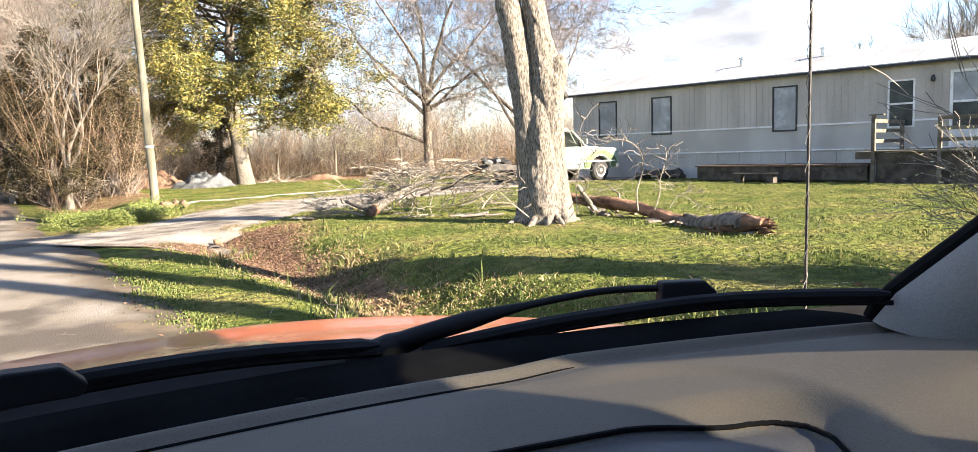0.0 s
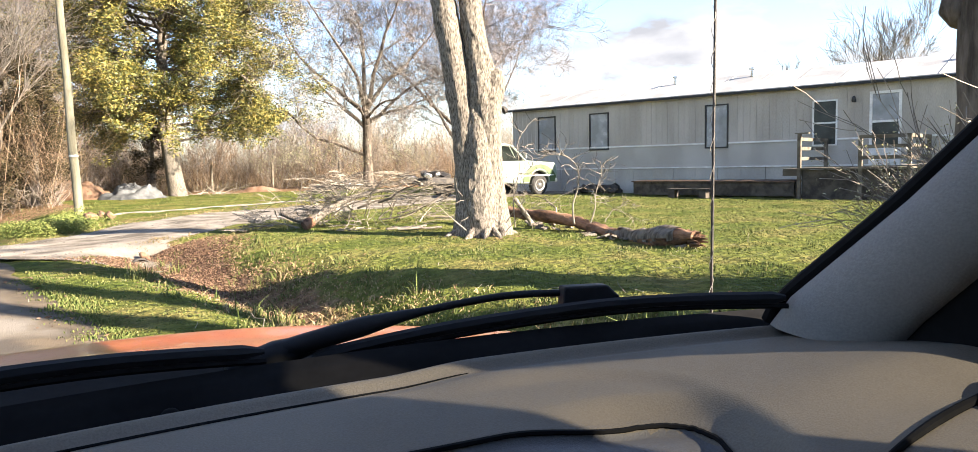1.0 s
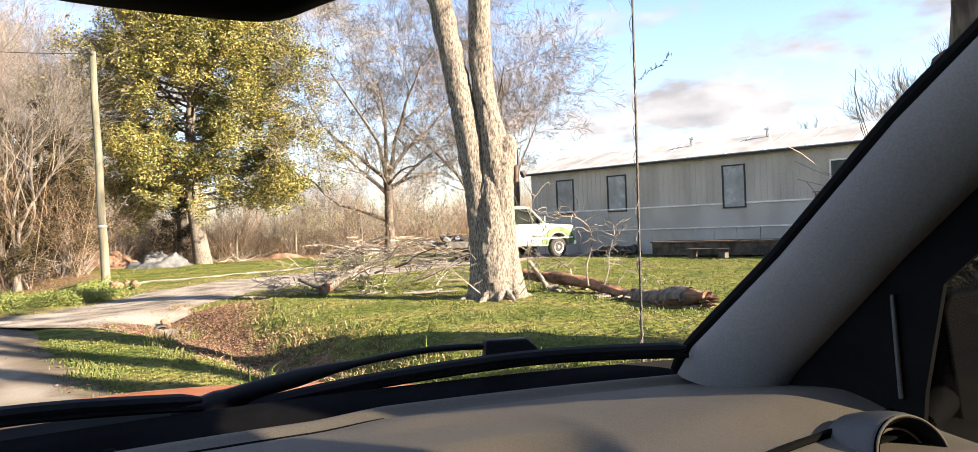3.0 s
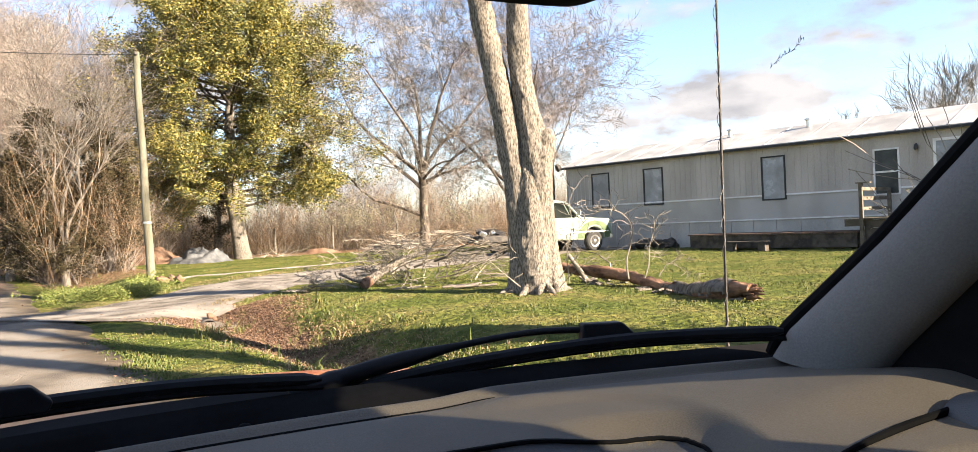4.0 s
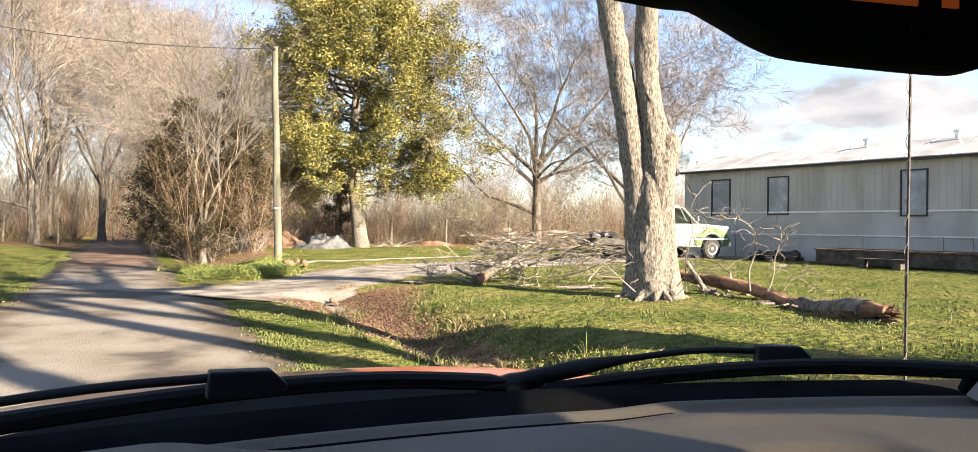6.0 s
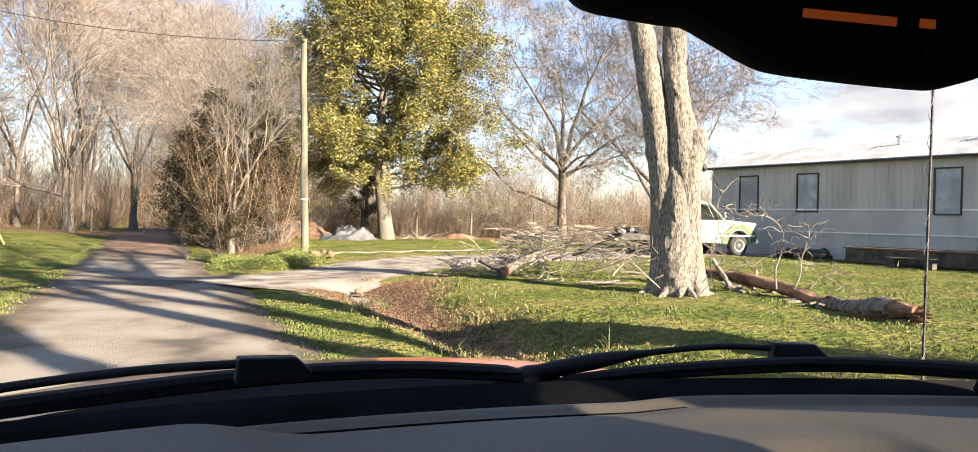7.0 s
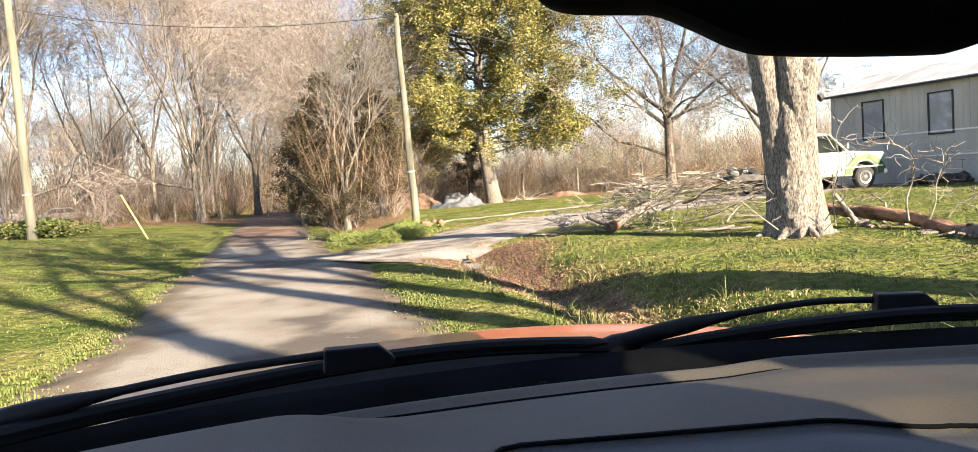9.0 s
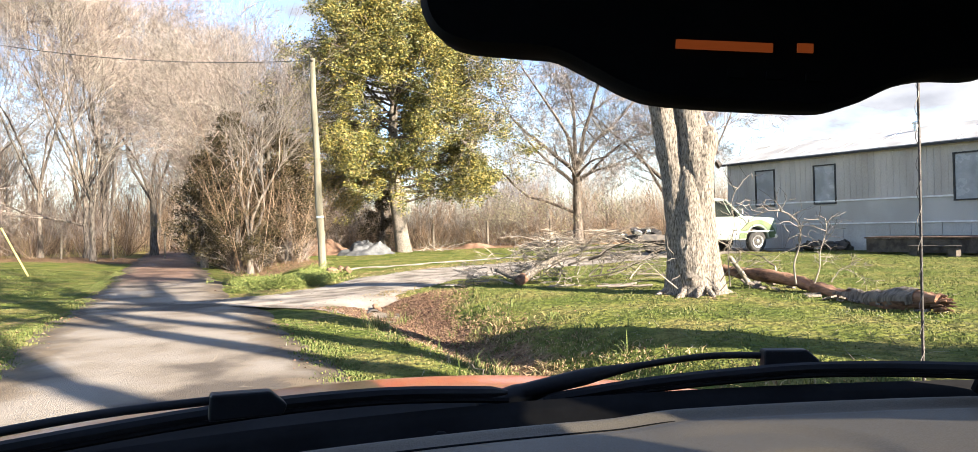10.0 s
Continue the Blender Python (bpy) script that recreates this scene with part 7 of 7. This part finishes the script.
part("hood", Geo().grid(40, 30, hood), M_CAR, car, "burnt orange hood", smooth=60)
for sgn in (-1, 1):
    x0 = MID + sgn * 0.795
    g = Geo()
    prof = [(0.75, -0.33), (2.05, -0.50), (2.15, -0.75), (2.15, -1.05), (1.95, -1.05), *[(1.55 + 0.36 * math.cos(a), -0.92 + 0.36 * math.sin(a)) for a in [math.pi * k / 10 for k in range(11)]], (1.0, -1.08), (0.75, -1.08)]
    g.extrude(prof, x0, x0 + sgn * 0.10, lambda u, v, w: C(w, u, v))
    part("fender", g, M_CAR, car, bevel=0.02, smooth=50)
    g = Geo()
    prof = [(0.74, -0.33), (0.74, -1.08), (-1.15, -1.08), (-1.15, -0.33)]
    g.extrude(prof, x0, x0 + sgn * 0.09, lambda u, v, w: C(w, u, v))
    dr = part("door", g, M_CAR, car, bevel=0.015, smooth=50)
    part("inner_panel", Geo().extrude([(0.735, -0.325), (0.735, -1.0), (-1.1, -1.0), (-1.1, -0.325)], x0 - sgn * 0.05, x0 - sgn * 0.003, lambda u, v, w: C(w, u, v)), M_DASHDARK, dr, bevel=0.015, smooth=50)
    part("window_sill", Geo().extrude([(0.74, -0.322), (-1.15, -0.322), (-1.15, -0.305), (0.74, -0.305)], x0 - sgn * 0.055, x0 + sgn * 0.10, lambda u, v, w: C(w, u, v)), M_FRIT, dr, "black window sill", smooth=0)
    g = Geo()
    prof = [(-1.16, -0.33), (-1.16, -1.08), (-1.45, -1.06), *[(-1.85 + 0.36 * math.cos(a), -0.92 + 0.36 * math.sin(a)) for a in [math.pi * k / 10 for k in range(11)]], (-2.35, -1.0), (-2.4, -0.45), (-2.3, -0.33)]
    g.extrude(prof, x0, x0 + sgn * 0.09, lambda u, v, w: C(w, u, v))
    part("rear_quarter", g, M_CAR, car, bevel=0.02, smooth=50)
    part("roof_rail", Geo().tube(curve([C(x0 - sgn * 0.10, 0.26, 0.475), C(x0 - sgn * 0.13, -0.5, 0.53), C(x0 - sgn * 0.13, -1.5, 0.50), C(x0 - sgn * 0.06, -2.1, 0.10), C(x0, -2.32, -0.33)]), 0.05, 8), M_CAR, car)
    # unseen box added under the rail to keep sun patches off the dashboard
    part("roof_sun_block", Geo().span(C(x0 - sgn * 0.16, 0.22, 0.40), C(x0 - sgn * 0.07, -1.62, 0.565)), M_CAR, car, bevel=0.03, smooth=50)
    # centre pillar, out of view, made wider to block the sun
    part("centre_pillar", Geo().tube([C(x0, -0.42, -0.33), C(x0 - sgn * 0.04, -0.47, 0.1), C(x0 - sgn * 0.12, -0.52, 0.5)], 0.095, 10), M_HEADLINER, car)
    for f in (1.55, -1.85):
        m = Matrix.Translation(C(x0 - sgn * 0.02, f, -0.935)) @ Matrix.Rotation(radians(90) * sgn, 4, "Y")
        tyre = part("wheel", Geo().lathe([(0.19, -0.1), (0.28, -0.105), (0.31, -0.07), (0.315, 0), (0.31, 0.07), (0.28, 0.105), (0.19, 0.1)], 28, m), M_RUBBER, car)
        part("rim", Geo().lathe([(0.2, 0.05), (0.2, 0.1), (0.12, 0.08), (0.05, 0.1), (0.02, 0.1)], 24, m), M_CHROME, tyre)
part("front_bumper", Geo().extrude([(-0.86, 2.1), (0.0, 2.26), (0.86, 2.1), (0.84, 1.98), (-0.84, 1.98)], -1.05, -0.52, lambda u, v, w: C(MID + u, v, w)), M_CAR, car, bevel=0.05, smooth=50)
part("rear_body", Geo().span(C(MID - 0.78, -2.42, -1.0), C(MID + 0.78, -2.30, -0.33)), M_CAR, car, bevel=0.04, smooth=50)
part("floor", Geo().span(C(MID - 0.78, -2.28, -1.10), C(MID + 0.78, 0.9, -1.05)), M_DASHDARK, car, smooth=0)
part("firewall", Geo().span(C(MID - 0.78, 0.96, -1.04), C(MID + 0.78, 1.0, -0.36)), M_FRIT, car, smooth=0)
g = Geo()
g.grid(10, 16, lambda u, v: C(MID - 0.68 + 1.36 * u, 0.27 - 1.85 * v, 0.505 + 0.06 * math.sin(3.14 * (0.15 + 0.7 * v)) + 0.02 * math.sin(3.14 * u)))
part("roof", g, M_CAR, car, smooth=60)
g = Geo()
g.grid(10, 16, lambda u, v: C(MID - 0.67 + 1.34 * u, 0.26 - 1.83 * v, 0.475 + 0.06 * math.sin(3.14 * (0.15 + 0.7 * v)) + 0.02 * math.sin(3.14 * u)))
part("headliner", g, M_HEADLINER, car, smooth=60)


for sgn in (-1, 1):
    x0 = MID + sgn * 0.795
    part("rear_side", Geo().add([C(x0, -0.46, -0.34), C(x0, -2.30, -0.34), C(x0 - sgn * 0.06, -2.1, 0.10), C(x0 - sgn * 0.12, -1.55, 0.50), C(x0 - sgn * 0.12, -0.54, 0.52)] + [C(x0 + sgn * 0.03, -0.46, -0.34), C(x0 + sgn * 0.03, -2.30, -0.34), C(x0 - sgn * 0.03, -2.1, 0.10), C(x0 - sgn * 0.09, -1.55, 0.50), C(x0 - sgn * 0.09, -0.54, 0.52)], [(0, 1, 2, 3, 4), (9, 8, 7, 6, 5)] + [(k, (k + 1) % 5, 5 + (k + 1) % 5, 5 + k) for k in range(5)]), M_REARGLASS, car, "rear side glass darkened to block the sun", smooth=0)
part("tailgate", Geo().add([C(MID - 0.76, -2.32, -0.34), C(MID + 0.76, -2.32, -0.34), C(MID + 0.66, -1.55, 0.52), C(MID - 0.66, -1.55, 0.52), C(MID - 0.76, -2.35, -0.34), C(MID + 0.76, -2.35, -0.34), C(MID + 0.66, -1.58, 0.54), C(MID - 0.66, -1.58, 0.54)], [(0, 1, 2, 3), (7, 6, 5, 4), (0, 4, 5, 1), (1, 5, 6, 2), (2, 6, 7, 3), (3, 7, 4, 0)]), M_REARGLASS, car, "tailgate glass darkened to block the sun", smooth=0)


for sgn in (-1, 1):
    x0 = MID + sgn * 0.795
    q = [(0.37, -0.304, 0.04), (-0.42, -0.304, 0.0), (-0.47, 0.44, 0.11), (-0.20, 0.385, 0.10), (0.13, 0.13, 0.055), (0.34, -0.08, 0.045)]
    n = len(q)
    g = Geo().add([C(x0 - sgn * d, f, z) for f, z, d in q] + [C(x0 - sgn * (d - 0.004), f, z) for f, z, d in q], [tuple(range(n)), tuple(range(2 * n - 1, n - 1, -1))] + [(k, (k + 1) % n, n + (k + 1) % n, n + k) for k in range(n)])
    part("side_window", g, M_SIDEGLASS, car, "lightly tinted side window", smooth=0)


# screen pillar on the passenger side, and its mirror image
def pillar(sgn):
    def X(r):
        return r if sgn > 0 else 2 * MID - r
    fr = [(1.055, 0.690, -0.262), (1.05, 0.655, -0.215), (1.05, 0.503, -0.073), (1.05, 0.342, 0.096), (1.045, 0.234, 0.191), (0.99, 0.02, 0.36), (0.93, -0.12, 0.47)]
    bk = [(1.06, 0.520, -0.275), (1.06, 0.486, -0.230), (1.06, 0.343, -0.074), (1.06, 0.255, 0.014), (1.055, 0.165, 0.085), (1.0, -0.06, 0.27), (0.95, -0.22, 0.41)]
    n = 10
    v, f = [], []
    for (a, b) in zip(fr, bk):
        A, B = C(X(a[0]), a[1], a[2]), C(X(b[0]), b[1], b[2])
        out = Vector((sgn, 0, 0))
        for k in range(n):
            t = k / (n - 1)
            p = A.lerp(B, t) - out * 0.030 * math.sin(3.14159 * t) ** 0.6
            v.append(p)
        for k in range(n):
            t = 1 - k / (n - 1)
            v.append(A.lerp(B, t) + out * 0.055)
    m = 2 * n
    for i in range(len(fr) - 1):
        for k in range(m):
            f.append((i * m + k, i * m + (k + 1) % m, (i + 1) * m + (k + 1) % m, (i + 1) * m + k))
    p = part("screen_pillar", Geo().add(v, f), M_PILLAR, car, "light grey screen pillar trim", smooth=60)
    g = Geo().tube(curve([C(X(a[0] + 0.012), a[1] + 0.010, a[2] + 0.004) for a in fr]), 0.010, 8)
    part("seal", g, M_FRIT, p, "black rubber seal")
    # dark door frame behind the pillar
    prof = [(0.58, -0.28), (0.546, -0.23), (0.403, -0.074), (0.265, 0.06), (0.09, 0.20), (-0.09, 0.36), (-0.23, 0.36), (-0.06, 0.17), (0.10, 0.06), (0.225, -0.03), (0.30, -0.105), (0.325, -0.24), (0.33, -0.30)]
    g = Geo().extrude(prof, X(1.066), X(1.078), lambda u, w, q: C(q, u, w))
    d = part("door_frame", g, M_FRIT, car, "black door frame with sail panel", smooth=0)
    part("sail_edge", Geo().tube([C(X(1.062), 0.352, -0.25), C(X(1.062), 0.358, -0.12)], 0.003, 14), M_DASHDARK, d)


pillar(1)
pillar(-1)


def side_mirror(sgn):
    x = MID + sgn * 1.055
    g = Geo()
    prof = [(-0.115, -0.07), (-0.10, -0.09), (0.10, -0.085), (0.118, -0.06), (0.115, 0.07), (0.095, 0.088), (-0.10, 0.082), (-0.118, 0.06)]
    rot = Matrix.Rotation(radians(-16) * sgn, 3, "Z") @ Matrix.Rotation(radians(-6), 3, "X") @ Matrix.Scale(1.15, 3)
    c = C(x, 0.375, -0.235)
    n = len(prof)
    v, f = [], []
    for y, k in ((-0.05, 1.0), (0.0, 1.02), (0.05, 0.92), (0.085, 0.6)):
        v += [c + rot @ Vector((a * k, y, b * k)) for a, b in prof]
    for i in range(3):
        for k in range(n):
            f.append((i * n + k, i * n + (k + 1) % n, (i + 1) * n + (k + 1) % n, (i + 1) * n + k))
    f += [tuple(range(n)), tuple(3 * n + k for k in range(n))]
    m = part("side_mirror", Geo().add(v, f), M_MATTE, car, "black side mirror", bevel=0.018, smooth=50)
    part("mirror_glass", Geo().add([c + rot @ Vector((a * 0.66 + 0.028 * sgn, -0.0535, b * 0.84)) for a, b in prof] + [c + rot @ Vector((a * 0.66 + 0.028 * sgn, -0.0505, b * 0.84)) for a, b in prof], [tuple(range(n)), tuple(range(2 * n - 1, n - 1, -1))] + [(k, (k + 1) % n, n + (k + 1) % n, n + k) for k in range(n)]), M_MIRROR, m, smooth=0)
    part("mirror_foot", Geo().tube([C(MID + sgn * 0.80, 0.36, -0.30), C(MID + sgn * 0.98, 0.38, -0.28)], 0.022, 18), M_MATTE, m)


side_mirror(1)
side_mirror(-1)


# inside mirror with its button bar
def inside_mirror():
    k_ = 0.55
    c = C(0.146, 0.226, 0.1035)
    rot = Matrix.Rotation(radians(-27), 3, "Z") @ Matrix.Rotation(radians(5), 3, "Y") @ Matrix.Rotation(radians(-6), 3, "X")
    prof = [(-0.185, 0.225), (-0.195, 0.195), (-0.185, 0.167), (-0.160, 0.156), (-0.105, 0.154), (-0.075, 0.142), (-0.045, 0.127), (-0.015, 0.121), (0.075, 0.120), (0.105, 0.124), (0.135, 0.140), (0.165, 0.150), (0.205, 0.153), (0.222, 0.170), (0.225, 0.200), (0.215, 0.228), (0.12, 0.240), (-0.10, 0.240)]
    ring = [Vector((a, b, 0)) for a, b in prof]
    prof = []
    for i in range(len(ring)):
        p0, p1, p2, p3 = (ring[(i + k) % len(ring)] for k in (-1, 0, 1, 2))
        for t in (0.0, 0.25, 0.5, 0.75):
            q = 0.5 * ((2 * p1) + (p2 - p0) * t + (2 * p0 - 5 * p1 + 4 * p2 - p3) * t * t + (3 * p1 - p0 - 3 * p2 + p3) * t ** 3)
            prof.append((q.x, q.y))
    pts = lambda k, y: [c + rot @ Vector((a * k * 1.15 * k_, y * k_, (b - 0.18) * k * 1.1 * k_)) for a, b in prof]
    n = len(prof)
    v = pts(0.97, -0.012) + pts(1.0, 0.0) + pts(0.97, 0.025) + pts(0.72, 0.05)
    f = [(i * n + k, i * n + (k + 1) % n, (i + 1) * n + (k + 1) % n, (i + 1) * n + k) for i in range(3) for k in range(n)]
    f += [tuple(range(n)), tuple(3 * n + k for k in range(n))]
    m = part("inside_mirror", Geo().add(v, f), M_FRIT, car, "black inside mirror with a button bar", smooth=60)
    part("display", Geo().box(c + rot @ Vector((0.02, -0.0135, -0.022)) * k_, (0.041, 0.0011, 0.0039), rot), M_AMBER, m, "dim amber display bar", smooth=0)
    part("display", Geo().box(c + rot @ Vector((0.082, -0.0135, -0.021)) * k_, (0.0066, 0.0011, 0.0039), rot), M_AMBER, m, "dim amber display bar", smooth=0)
    for k in range(3):
        part("button", Geo().box(c + rot @ Vector((0.03 + 0.03 * k, -0.0125, -0.044)) * k_, (0.0077, 0.0022, 0.0033), rot), M_FRIT, m, smooth=0)
    part("stalk", Geo().tube([c + Vector((0.005, 0.02, 0.01)), c + Vector((0.02, 0.05, 0.08)), c + Vector((0.06, 0.06, 0.2)), c + Vector((0.1, 0.04, 0.36))], 0.009, 8), M_FRIT, m)


inside_mirror()

# radio aerial on the fender
ap = C(1.20, 0.885, -0.36)
aer = part("aerial", Geo().tube([ap, ap + Vector((0.01, 0, 0.6)), ap + Vector((0.02, 0, 1.5))], [0.0028, 0.0026, 0.002], 6), M_CHASSIS, car, "thin black whip aerial with a pale spiral")
part("spiral", Geo().tube([ap + Vector((0.012 * k / 400 + 0.0034 * math.cos(0.42 * k), 0.0034 * math.sin(0.42 * k), 0.03 + 1.4 * k / 400)) for k in range(400)], 0.0007, 3), M_STONE, aer, smooth=0)
part("aerial_foot", Geo().lathe([(0.02, 0), (0.016, 0.02), (0.006, 0.05)], 10, Matrix.Translation(ap)), M_FRIT, aer)
# front seats, out of sight behind the eye, added to block the sun
for x in (MID - 0.37, MID + 0.37):
    s = part("seat", Geo().span(C(x - 0.25, -0.66, -0.95), C(x + 0.25, -0.15, -0.70)), M_DASHDARK, car, bevel=0.06, smooth=60)
    part("backrest", Geo().box(C(x, -0.74, -0.36), (0.50, 0.14, 0.74), Matrix.Rotation(radians(14), 3, "X")), M_DASHDARK, s, bevel=0.05, smooth=60)
    part("headrest", Geo().box(C(x, -0.85, 0.13), (0.30, 0.11, 0.21), Matrix.Rotation(radians(10), 3, "X")), M_DASHDARK, s, bevel=0.04, smooth=60)
